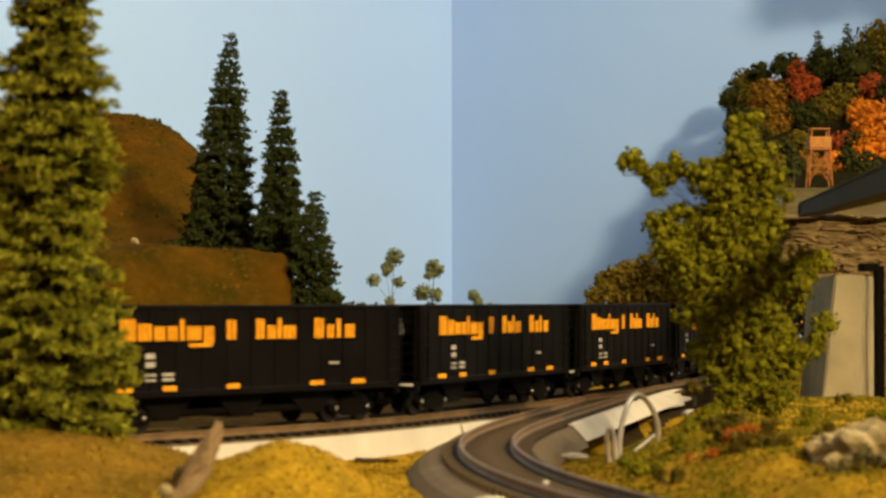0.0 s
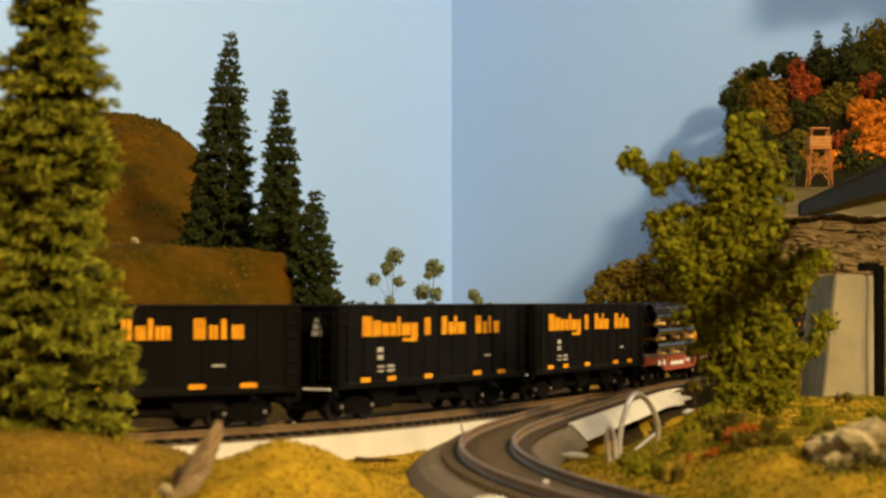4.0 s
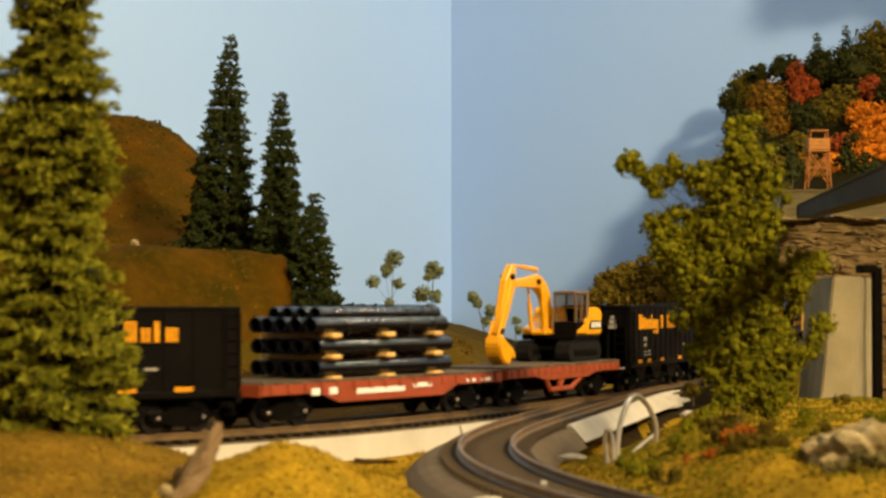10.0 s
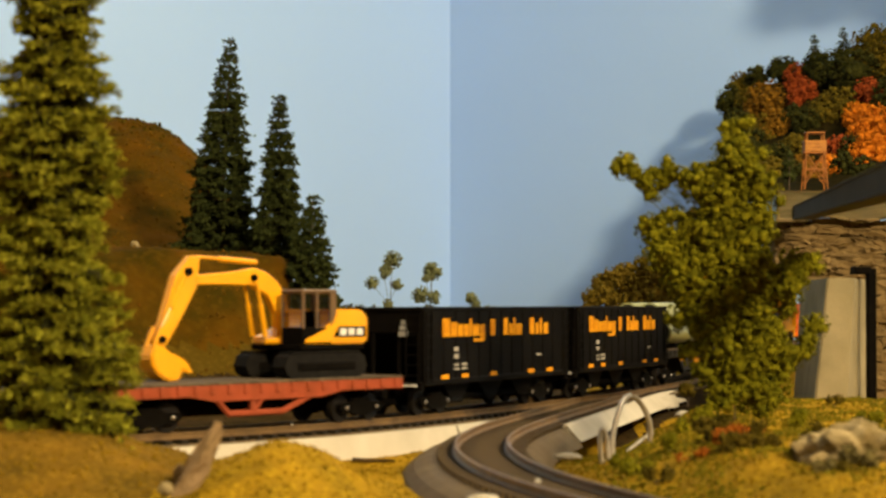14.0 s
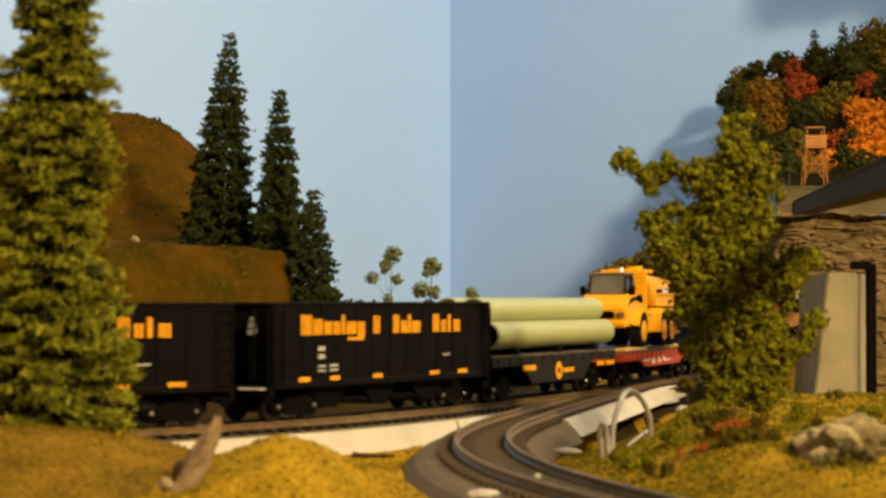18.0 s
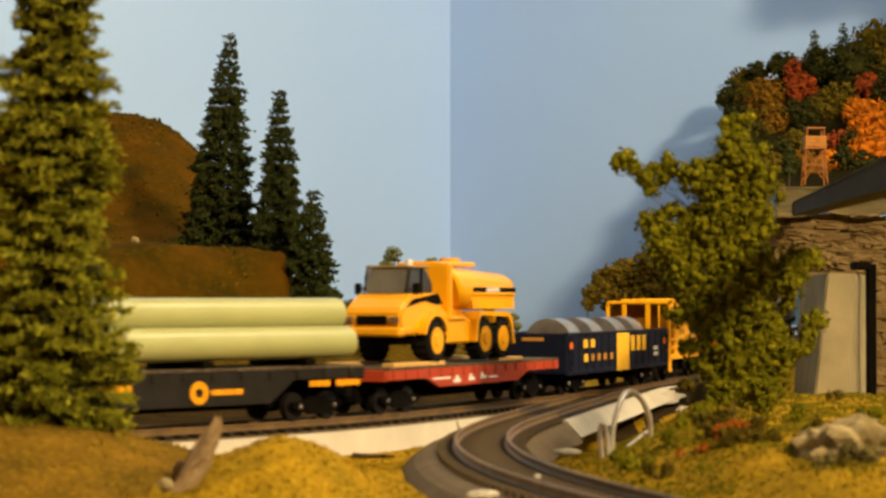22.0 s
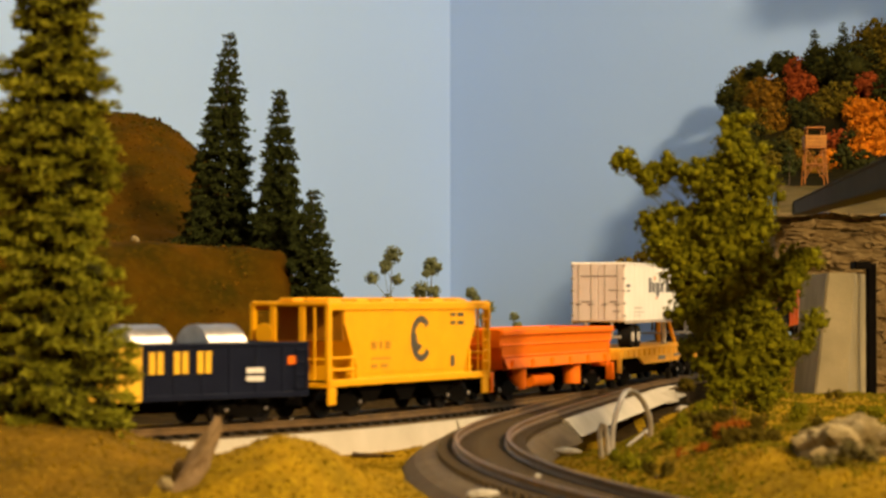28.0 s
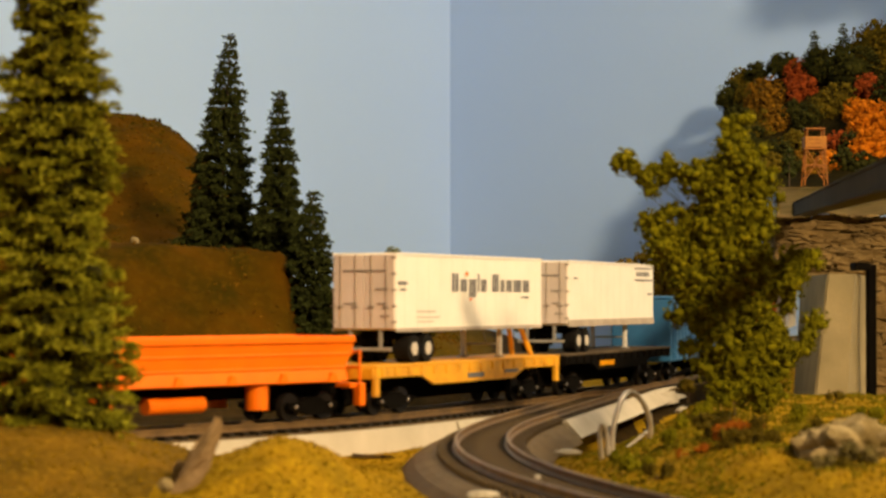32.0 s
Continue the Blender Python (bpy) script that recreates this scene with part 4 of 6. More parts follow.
            yy, zz = w * math.copysign(abs(math.sin(a)) ** 0.6, math.sin(a)), h * math.copysign(abs(math.cos(a)) ** 0.6, math.cos(a))
            ring.append(bm.verts.new(((x - lean * zz / h) * MM, yy * MM, (cz + zz) * MM)))
        if rings:
            for k in range(n):
                bm.faces.new((rings[-1][k], ring[k], ring[(k + 1) % n], rings[-1][(k + 1) % n])).smooth = True
        rings.append(ring)
    bm.faces.new(rings[0])
    bm.faces.new(rings[-1][::-1])
    bmesh.ops.recalc_face_normals(bm, faces=bm.faces[:])
    part("water_tank", bm, CAT, t, "rounded yellow water tank")
    part("tank_band", box(B(), 40, 85, -13.9, 13.9, 28.9, 31.2, 0.2), DARK, t, "dark band along the tank")
    # pale bar added in place of background seen through a gap
    part("gap_bar", box(B(), 53, 67, -14.0, 14.0, 29.1, 31.0, 0.1), PALE_INK, t, "pale bar standing for background seen through a gap")
    part("tank_shelf", box(B(), 38, 84, -14.2, 14.2, 27.6, 29.0, 0.5), CAT, t)
    part("tank_skirt", plate(B(), [(38, 28), (84, 27.6), (84, 21.6), (40, 21.8)], -13.4, 13.4), CAT, t)
    part("filler_hatch", rod(B(), (44, 0, 41), (44, 0, 44), 4.5, 18), CAT, t)
    part("top_walkway", box(B(), 18, 52, -9, 9, 40.0, 42.2, 0.6), CAT, t)
    part("beacon", rod(B(), (-3, -4, 39.8), (-3, -4, 42.6), 1.5, 10), WHITE_INK, t, "pale roof beacon")
    for x0, x1 in ((-40, 7), (62, 87)):
        for y in (-13.2, 13.2):
            w = mesh_thing("timber_plank", box(B(), x0, x1, y - 2.9, y + 2.9, -1.6, 0.0, 0.2), WOOD, "pale timber plank under truck wheels", "plank", "planks under the truck")
            load(w, car, Matrix.Translation((-0.0385, 0, 0.0205)))
    return load(t, car, Matrix.Translation((-0.0385, 0, 0.0205)))


def coil_gondola(u):
    c = car_base("coil_gondola", "navy blue low gondola with a yellow door panel", u, 168, 60)
    L, W, z0, z1 = 87, 17.2, 10.5, 30.0
    for y in (-W, W):
        part("side_panel", box(B(), -L, L, y - 0.5, y + 0.5, z0, z1, 0.1), NAVY, c)
        part("top_rail", box(B(), -L, L, y - 0.9, y + 0.9, z1 - 1.2, z1 + 0.3, 0.3), NAVY, c)
        part("side_sill", box(B(), -L, L, y - 0.9, y + 0.9, z0 - 0.8, z0 + 1.4, 0.3), NAVY, c)
        for k in range(14):
            x = -L + 6 + k * 12
            part("side_post", box(B(), x - 0.7, x + 0.7, y - 0.85, y + 0.85, z0, z1, 0.15), NAVY, c)
        s = y / W
        part("yellow_panel", box(B(), -8.5 if s < 0 else -13, 13 if s < 0 else 8.5, y + s * 0.9 - 0.15, y + s * 0.9 + 0.15, z0 - 0.6, z1 - 1, 0), CSX_YELLOW, c, "bright yellow panel")
        yy = y + s * 1.05
        if s < 0:
            bars("letter_bar", [bar for a in (16, 26.5, 36.5) for bar in strokes(a, a + 7.0, 19.4, 27.4, 2, 0.7)], yy, CSX_YELLOW, c, "yellow lettering bars")
            bars("number_bar", [(-63.5, -57.5, 22.6, 26.6), (-52, -46, 22.6, 26.6), (-62.5, -57, 15.8, 19.6)], yy, CSX_YELLOW, c, "yellow lettering bars")
            bars("faint_bar", [(-51, -47, 16, 19.4), (-41, -37, 16, 19.4), (-31, -27, 16, 19.4), (-20, -16, 16, 19.4)], yy, CH_FAINT, c, "faint yellow lettering bars")
            bars("end_mark", [(-84, -79.5, 22.5, 25.5), (77, 81, 22, 25)], yy, DUMP, c, "orange end marks")
            bars("data_bar", [(58, 66, 19, 21), (58, 66, 16, 18)], yy, WHITE_INK, c, "white data bars")
    for w in (-1, 1):
        part("end_panel", box(B(), w * L - 0.6, w * L + 0.6, -W, W, z0, z1, 0.2), NAVY, c)
        ladder(c, w * (L - 4), -W - 1.2, 13, 27, 5, 4, NAVY)
    part("centre_sill", box(B(), -L + 2, L - 2, -3.5, 3.5, 4.6, z0, 0.3), DARK, c)
    part("gondola_floor", box(B(), -L, L, -W, W, z0, z0 + 1.2, 0.1), DARK, c)
    for x in (-58, -30, 0, 30, 58):
        part("cross_bearer", box(B(), x - 1, x + 1, -W, W, z0 - 2.2, z0, 0.2), DARK, c)
    part("end_letter_bar", box(B(), -L - 0.8, -L - 0.6, -6, 5, 26.4, 28, 0), CH_FAINT, c, "faint yellow lettering bar")
    for x in (-56, -19, 22, 55):
        r = 12.4
        bm = tube(B(), (x - 8.5, 0, z0 + 1.6 + r), (x + 8.5, 0, z0 + 1.6 + r), r, 8.0, 40)
        k = mesh_thing("steel_coil", bm, COIL, "shiny rolled steel coil lying in the gondola", "steel coil", "coils in the gondola")
        load(k, c)
    return c


def covered_hopper(u):
    c = car_base("covered_hopper", "golden yellow covered hopper with a dark round emblem", u, 129, 44)
    L, W, z0, z1 = 64.5, 17.4, 13, 44.5
    bm = B()
    plate(bm, [(-52, z1), (53, z1), (53, 36), (43, 18), (43, 14), (-43, 14), (-43, 20), (-52, 37)], -W, W)
    part("body", bm, CH_YELLOW, c)
    part("roof", box(B(), -L, L, -W - 0.5, W + 0.5, z1 - 1, z1 + 0.9, 0.5), CH_YELLOW, c)
    part("roof_walk", box(B(), -L - 1, L + 1, -3, 3, z1 + 1.8, z1 + 2.3, 0.1), CH_YELLOW, c)
    for k in range(6):
        x = -50 + k * 20
        for y in (-12, 5):
            part("roof_hatch", box(B(), x - 4.5, x + 4.5, y, y + 7, z1 + 0.6, z1 + 1.9, 0.5), CH_YELLOW, c)
    for y in (-W, W):
        part("side_sill", box(B(), -L, L, y - 0.9, y + 0.9, z0 - 0.6, z0 + 2.2, 0.3), CH_YELLOW, c)
        part("side_plate", box(B(), -L, L, y - 0.6, y + 0.6, z1 - 2.6, z1, 0.2), CH_YELLOW, c)
        part("rivet_strip", box(B(), -50, 50, y - 0.25, y + 0.25, z0 + 4.2, z0 + 4.7, 0), CH_YELLOW, c)
        for x in (-63.2, 63.2):
            part("corner_post", box(B(), x - 1.3, x + 1.3, y - 0.9, y + 0.9, z0 - 1, z1, 0.2), CH_YELLOW, c)
        for x in (-46.5, 46.5):
            part("inner_post", box(B(), x - 0.9, x + 0.9, y - 0.7, y + 0.7, z0, z0 + 12, 0.2), CH_YELLOW, c)
        for z in (19, 23.5):
            part("grab_iron", rod(B(), (-62, y * 1.04, z), (-46, y * 1.04, z), 0.6, 6), CH_YELLOW, c)
        ladder(c, 59.5, y * 1.08, 15, 42, 5, 7, CH_YELLOW)
        for w in (-1, 1):
            part("corner_step", box(B(), w * 61 - 2.8, w * 61 + 2.8, y - 0.6, y + 0.6, 5.5, z0, 0.4), CH_YELLOW, c, "yellow hanging corner step")
    for w in (-1, 1):
        part("end_platform", box(B(), *sorted((w * 50, w * 65)), -W, W, z0 - 0.8, z0 + 0.6, 0.2), CH_YELLOW, c)
        for y in (-5.5, 8.0):
            part("end_brace", box(B(), w * 63.4 - 0.7, w * 63.4 + 0.7, y - 1.3, y + 1.3, z0, z1 - 1, 0.2), CH_YELLOW, c)
        part("end_rail", rod(B(), (w * 64, -W, 23), (w * 64, W, 23), 0.6, 6), CH_YELLOW, c)
        part("end_plate", box(B(), *sorted((w * 52.2, w * 53.0)), -W + 0.3, W - 0.3, 30, z1 - 1, 0.1), CH_SHADE, c, "end sheet browned for shade behind the posts")
        part("end_ladder_bar", rod(B(), (w * 64.6, -12, 15), (w * 64.6, -12, 43), 0.5, 6), CH_YELLOW, c)
    part("brake_wheel", rod(B(), (-65.6, 11, 33), (-65.0, 11, 33), 4.0, 18), CH_YELLOW, c)
    for x in (-27, 0, 27):
        bm = B()
        plate(bm, [(x - 12, 14), (x + 12, 14), (x + 4, 5.5), (x - 4, 5.5)], -14, 14)
        part("hopper_bay", bm, DARK, c)
    part("centre_sill", box(B(), -62, 62, -3.5, 3.5, 4.8, 13, 0.3), DARK, c)
    # round emblem: an open ring with a wedge
    y = -W - 0.12
    bm = B()
    n, cx, cz = 30, 6.5, 30.0
    a0, a1 = math.radians(42), math.radians(322)
    ways = [a0 + (a1 - a0) * k / n for k in range(n + 1)]
    ins = [bm.verts.new(((cx + 5.4 * math.cos(a)) * MM, y * MM, (cz + 6.6 * math.sin(a)) * MM)) for a in ways]
    out = [bm.verts.new(((cx + 8.4 * math.cos(a)) * MM, y * MM, (cz + 9.4 * math.sin(a)) * MM)) for a in ways]
    for k in range(n):
        bm.faces.new((ins[k], ins[k + 1], out[k + 1], out[k]))
    bm.faces.new([bm.verts.new((px * MM, y * MM, pz * MM)) for px, pz in ((0.6, 30.4), (0.9, 26.0), (3.4, 24.2), (7.6, 27.0), (3.8, 28.2), (2.0, 33.0))])
    part("emblem", bm, CH_INK, c, "dark open ring emblem")
    bars("number_bar", strokes(-32, -28, 26.4, 29.4, 2) + strokes(-26, -23.5, 26.4, 29.4, 1) + strokes(-21.5, -17.5, 26.4, 29.4, 2) + [(-32, -18, 22.4, 23.0), (-32, -28, 19, 20.4), (-25, -20, 19, 20.4)], y, CH_FAINT, c, "faint lettering bars")
    bars("data_bar", [(31, 35, 39, 40.4), (37, 42, 39, 40.4), (31, 35, 35.5, 37), (37, 42, 35.5, 37), (31, 34, 18, 22.5)], y, CH_INK, c, "dark data bars")
    return c


def side_dump(u):
    c = car_base("side_dump_car", "bright orange side dump car", u, 156, 56)
    bm = B()
    plate(bm, [(-76, 32.6), (75, 32.6), (70, 14.6), (-68, 14.6)], -15.6, 15.6)
    for v in bm.verts:
        if v.co.z > 0.03:
            v.co.y *= 1.13
    inner = [f for f in bm.faces if f.normal.z > 0.9]
    r = bmesh.ops.inset_region(bm, faces=inner, thickness=0.0012)
    for v in {v for f in inner for v in f.verts}:
        v.co.z -= 0.008
    part("tub", bm, DUMP, c, "orange tipping tub")
    for s in (-1, 1):
        for z, w, e, d in ((31.2, 1.3, 75.0, 0.9), (25.6, 0.5, 73.2, 0.4), (20.4, 0.5, 71.6, 0.4)):
            y = s * (15.6 + 2.05 * (z - 15) / 17.6)
            part("side_rib", box(B(), -e, e, y - d, y + d, z - w, z + w, 0.3), DUMP, c)
        lip = plate(B(), [(-69.5, 19.6), (71, 19.6), (71, 15.2), (-67.5, 15.2)], *sorted((s * 15.9, s * 16.7)))
        for v in lip.verts:
            if v.co.z < 0.017:
                v.co.y += s * 0.0014
        part("flared_lip", lip, DUMP, c, "flared orange lower lip")
        for k in range(6):
            x = -62 + k * 25
            part("side_gusset", plate(B(), [(x - 2.6, 15.0), (x + 2.6, 15.0), (x + 0.8, 18.6), (x - 0.8, 18.6)], *sorted((s * 16.6, s * 18.6))), DUMP, c)
        for x in (-42, 30):
            part("tipping_cylinder", rod(B(), (x, s * 12, 5.2), (x, s * 12, 15), 4.3, 18), DUMP, c, "orange tipping cylinder")
    for w in (-1, 1):
        part("end_platform", box(B(), min(w * 76, w * 83), max(w * 76, w * 83), -14, 14, 12, 14, 0.3), DUMP, c)
        part("end_step", box(B(), w * 81 - 1.6, w * 81 + 1.6, -16, -12, 5, 14, 0.4), DUMP, c)
        part("end_gate", box(B(), *sorted((w * 66.0, w * 68.0)), -15, 15, 14.8, 24, 0.4), DUMP, c)
        for z in (20, 26):
            part("end_rail", rod(B(), (w * 82, -13, z), (w * 82, 13, z), 0.6, 6), DUMP, c)
        for y in (-13, 13):
            part("end_stanchion", rod(B(), (w * 82, y, 13), (w * 82, y, 27), 0.6, 6), DUMP, c)
    part("centre_sill", box(B(), -76, 76, -6, 6, 9, 14.6, 0.4), DARK, c)
    part("air_tank", rod(B(), (-20, -9, 8), (6, -9, 8), 3, 14), DUMP, c)
    return c


def trailer(car, dx, lettered=True):
    t = thing("box_trailer", "white box trailer with dark lettering bars" if lettered else "white box trailer with a small framed mark and grey skirt", "trailer", "trailers on flat cars")
    L, W, z0, z1 = 73.5, 14.6, 13.6, 45.0
    part("box_body", box(B(), -L, L, -W, W, z0, z1, 0.5), TRAILER, t, "white panelled trailer body")
    for k in range(13):
        x = -L + 8 + k * 11
        for y in (-W, W):
            part("panel_seam", box(B(), x - 0.12, x + 0.12, y - 0.1, y + 0.1, z0 + 1, z1 - 1, 0), TRAILER, t)
    for y in (-W, W):
        part("bottom_rail", box(B(), -L, L, y - 0.3, y + 0.3, z0 - 0.8, z0 + (0.8 if lettered else 2.6), 0.1), SKIRT, t, "grey-tan bottom rail")
        part("top_rail", box(B(), -L, L, y - 0.25, y + 0.25, z1 - 1.2, z1 + 0.1, 0.1), WHITE_INK, t)
    # rear doors face the head of the train
    for y0, y1 in ((-W + 0.6, -0.2), (0.2, W - 0.6)):
        d = part("rear_door", box(B(), -L - 0.6, -L + 0.2, y0, y1, z0 + 0.6, z1 - 0.8, 0.2), DOOR_WHITE, t, "dulled white rear door")
        for f in (0.25, 0.75):
            y = y0 + (y1 - y0) * f
            part("lock_rod", rod(B(), (-L - 0.9, y, z0 + 0.4), (-L - 0.9, y, z1 - 0.8), 0.22, 6), SKIRT, d, "grey lock rod")
            part("lock_handle", box(B(), -L - 1.3, -L - 0.7, y - 1.3, y + 1.3, z0 + 9, z0 + 9.7, 0.1), DOOR_IRON, d)
        for k in range(5):
            z = z0 + 3 + k * 6.5
            ye = y0 if y0 < -2 else y1
            part("door_hinge", box(B(), -L - 0.9, -L - 0.4, ye - 0.9, ye + 0.9, z, z + 0.7, 0), DOOR_IRON, d)
    for a, b, z, h in ((-10, 9, 37.4, 0.7), (-11.0, -6.5, 24, 0.6), (-11.5, -6, 30, 0.6), (3, 9, 24, 0.6), (-12, -8, 19, 0.6)):
        part("door_bar", box(B(), -L - 1.0, -L - 0.6, a, b, z, z + h, 0), DOOR_IRON, t, "dark lettering bar")
    y = -W - 0.12
    if lettered:
        q = [bar for x0, x1, z0, z1, n in ((-22, -15, 29.4, 37.2, 2), (-13.6, -7, 29.4, 34.8, 3), (-5, 2.4, 27.0, 34.8, 3), (3.6, 5.8, 29.4, 37.2, 1), (7, 13, 29.4, 34.8, 3),
                                           (18.6, 26, 29.4, 37.2, 3), (27.6, 32, 29.4, 34.8, 2), (33.4, 40, 29.4, 34.8, 3), (41.4, 50.4, 29.4, 34.8, 4), (52, 59.4, 29.4, 34.8, 3)) for bar in strokes(x0, x1, z0, z1, n, 0.68)]
        q += [(50.0, 58.5, 26.6, 27.4), (-72, -64, 32, 33.4), (-70, -65, 29.6, 30.4)]
        bars("letter_bar", q, y, GREY_INK, t, "dark grey lettering bars")
        bars("small_bar", [(-55, -38, 20.6, 21.4), (-55, -34, 18.4, 19.0), (-55, -40, 16.6, 17.1)], y, PALE_INK, t, "faint lettering bars")
        bars("accent_mark", [(-8.8, -6.4, 36.0, 38.0), (-4.2, -2.8, 25.6, 26.8)], y, DUMP, t, "small orange mark")
    else:
        bars("letter_bar", [(38, 70, 42.2, 43.0), (38, 70, 36.0, 36.8)] + strokes(41, 66, 38.4, 40.8, 6, 0.6), y, GREY_INK, t, "dark framed lettering bars")
        bars("small_bar", [(62, 70, 28.4, 29.4), (-66, -60, 36, 36.8)], y, GREY_INK, t, "small dark bars")
    for x in (-56, -43.5):
        for y in (-10.5, 10.5):
            w = part("tyre", rod(B(), (x, y - 3.4, 5.8), (x, y + 3.4, 5.8), 5.8, 22), RUBBER, t)
            part("rim", rod(B(), (x, y + math.copysign(3.2, y), 5.8), (x, y + math.copysign(3.8, y), 5.8), 2.7, 18), PALE_INK, w, "pale wheel rim")
        part("axle", rod(B(), (x, -10, 5.8), (x, 10, 5.8), 0.9, 8), DARK, t)
    part("axle_frame", box(B(), -62, -36, -8, 8, 9.5, 13.4, 0.4), DARK, t)
    for y in (-9, 9):
        part("landing_leg", box(B(), 37.4, 39.4, y - 1, y + 1, 0.4, 13.6, 0.2), WHITE_INK, t, "pale landing leg")
        part("landing_foot", box(B(), 36.4, 40.4, y - 1.8, y + 1.8, 0, 0.8, 0.2), GREY_INK2, t)
        part("mud_flap", box(B(), -37.0, -36.4, y - 3, y + 3, 3, 12, 0.1), DARK, t, "black mud flap")
    part("leg_brace", rod(B(), (38.4, -9, 6), (38.4, 9, 6), 0.5, 6), GREY_INK2, t)
    part("underride_bar", box(B(), -73, -72, -12, 12, 5, 6.5, 0.2), GREY_INK2, t)
    for y in (-7, 7):
        part("underride_post", box(B(), -73, -72, y - 0.7, y + 0.7, 6, 13.6, 0.1), GREY_INK2, t)
    return load(t, car, Matrix.Translation((dx * MM, 0, 0.0205)))


def boxcar(u, material, label):
    c = car_base("boxcar", label, u, 158, 56)
    part("body", box(B(), -79, 79, -17, 17, 11.5, 47, 0.6), material, c)
    part("roof", box(B(), -79.5, 79.5, -17.5, 17.5, 46.6, 48.4, 0.7), material, c)
    for k in range(16):
        x = -74 + k * 9.9
        for y in (-17, 17):
            part("side_rib", box(B(), x - 0.6, x + 0.6, y - 0.6, y + 0.6, 12, 46, 0.2), material, c)
    part("sliding_door", box(B(), -16, 16, -18, -17, 13, 45, 0.3), material, c)
    for w in (-1, 1):
        ladder(c, w * 75, -18.2, 13, 44, 5, 8, material)
    return c


first_hopper = coal_hopper(-342 + 62)
for w_mark in (-171.5, 0, 173.5, 345.5, 854.5, 1025.5):
    TRAIN.append((copy_thing(first_hopper, Matrix()), w_mark + 62, 56))
pipe_flat = flat_car("pipe_flat_car", "oxide red flat car carrying dark pipes", 578, 174, 17.3, DECK, OXIDE, 64, 9.0)
pipe_stack(pipe_flat)
pipe_straps(pipe_flat)
digger_flat = flat_car("digger_flat_car", "oxide red flat car carrying an excavator", 749, 150, 17.8, DECK, OXIDE, 54, 7.0, 18)
excavator(digger_flat)
for truss_y in (-16.2, 16.2):
    for a, b in (((-27, 12.5), (-20, 6)), ((-20, 6), (8, 6)), ((8, 6), (26, 12.5)), ((-8, 12.5), (-8, 6)), ((-8, 6), (-2, 12.5))):
        part("truss_bar", rod(B(), (a[0], truss_y, a[1]), (b[0], truss_y, b[1]), 1.2, 6), OXIDE, digger_flat)
DARKFLAT = mat("dark_grey_flatcar", (0.009, 0.008, 0.006), (0.014, 0.012, 0.010), 120, 0.6, bump=0.1, shine=0.15)
green_flat = flat_car("green_pipe_flat_car", "dark grey flat car carrying pale green pipes", 1254, 164, 21.0, DECK, DARKFLAT, 60, 13.5, 12)
green_pipes(green_flat)
truck_flat = flat_car("truck_flat_car", "bright red flat car carrying a water truck", 1435.0, 174, 18.9, DECK, RED, 66, 9.0)
tanker_truck(truck_flat)
coil_gondola(1620)
covered_hopper(1778)
side_dump(1931)
yellow_flat = flat_car("trailer_flat_car", "yellow flat car carrying a white trailer", 2106, 184, 20.4, TTX, TTX, 66, 9.0)
trailer(yellow_flat, 4.5)
for hitch_y in (-5, 5):
    part("hitch_strut", rod(B(), (88, hitch_y, 20), (80, hitch_y * 0.6, 33), 1.2, 8), TTX, yellow_flat, "yellow trailer hitch strut")
for end in (-1, 1):
    part("corner_step", box(B(), end * 90 - 1.8, end * 90 + 1.8, -17.6, -15.4, 8, 16, 0.4), TTX, yellow_flat, "yellow hanging corner step")
black_flat = flat_car("trailer_flat_car", "black flat car carrying a white trailer", 2298, 184, 20.4, DECK, DARK, 66, 9.0)
trailer(black_flat, -5, False)
boxcar(2475, BLUE, "bright blue boxcar with ribbed sides")
TRAIN.append((copy_thing(first_hopper, Matrix()), 2641, 56))
boxcar(2810, DUMP, "orange boxcar with ribbed sides")
boxcar(2982, TRAILER, "white boxcar with ribbed sides")


def bars_on_flats():
    f = pipe_flat
    bars("data_bar", [(-56.5, -51, 11.5, 14.2), (-44.7, -39.2, 11.5, 14.2), (-26, 8.5, 11.0, 13.2), (14.7, 29, 12.2, 14)], -17.75, WHITE_INK, f, "white lettering bars")
    bars("data_bar", [(57, 64, 13, 14.4), (69, 77, 13, 14.4)], -17.75, WHITE_INK, f, "white lettering bars")
    g = green_flat
    bars("letter_bar", [(-45.6, -30.3, 13.5, 16), (53.5, 64, 13.2, 15.4), (67, 79.5, 13.2, 15.4), (5.5, 20.5, 11.4, 13.4)], -17.75, ORANGE_INK, g, "yellow lettering bars")
    bm = tube(B(), (0, -17.9, 12.4), (0, -17.6, 12.4), 4.2, 2.4, 20)
    part("emblem", bm, ORANGE_INK, g, "yellow ring emblem")
    t = truck_flat
    bars("letter_bar", [(-47, -30, 13.0, 13.8), (-27, -20, 11.2, 12.6), (-25, -22, 12.6, 14.2), (-12, -6, 11.6, 13.0), (-11, -9, 13, 14.4), (0, 6, 12, 13.2), (0.5, 2.5, 13.2, 14.8), (9, 18, 12, 12.8)], -17.75, WHITE_INK, t, "white lettering bars")
    bars("letter_bar", [(-8, 8, 13, 15), (30, 44, 14, 15.4)], -17.75, GREY_INK, yellow_flat, "dark lettering bars")
    bars("letter_bar", [(-38, -14, 13.5, 16)], -17.75, ORANGE_INK, black_flat, "yellow lettering bars")


bars_on_flats()


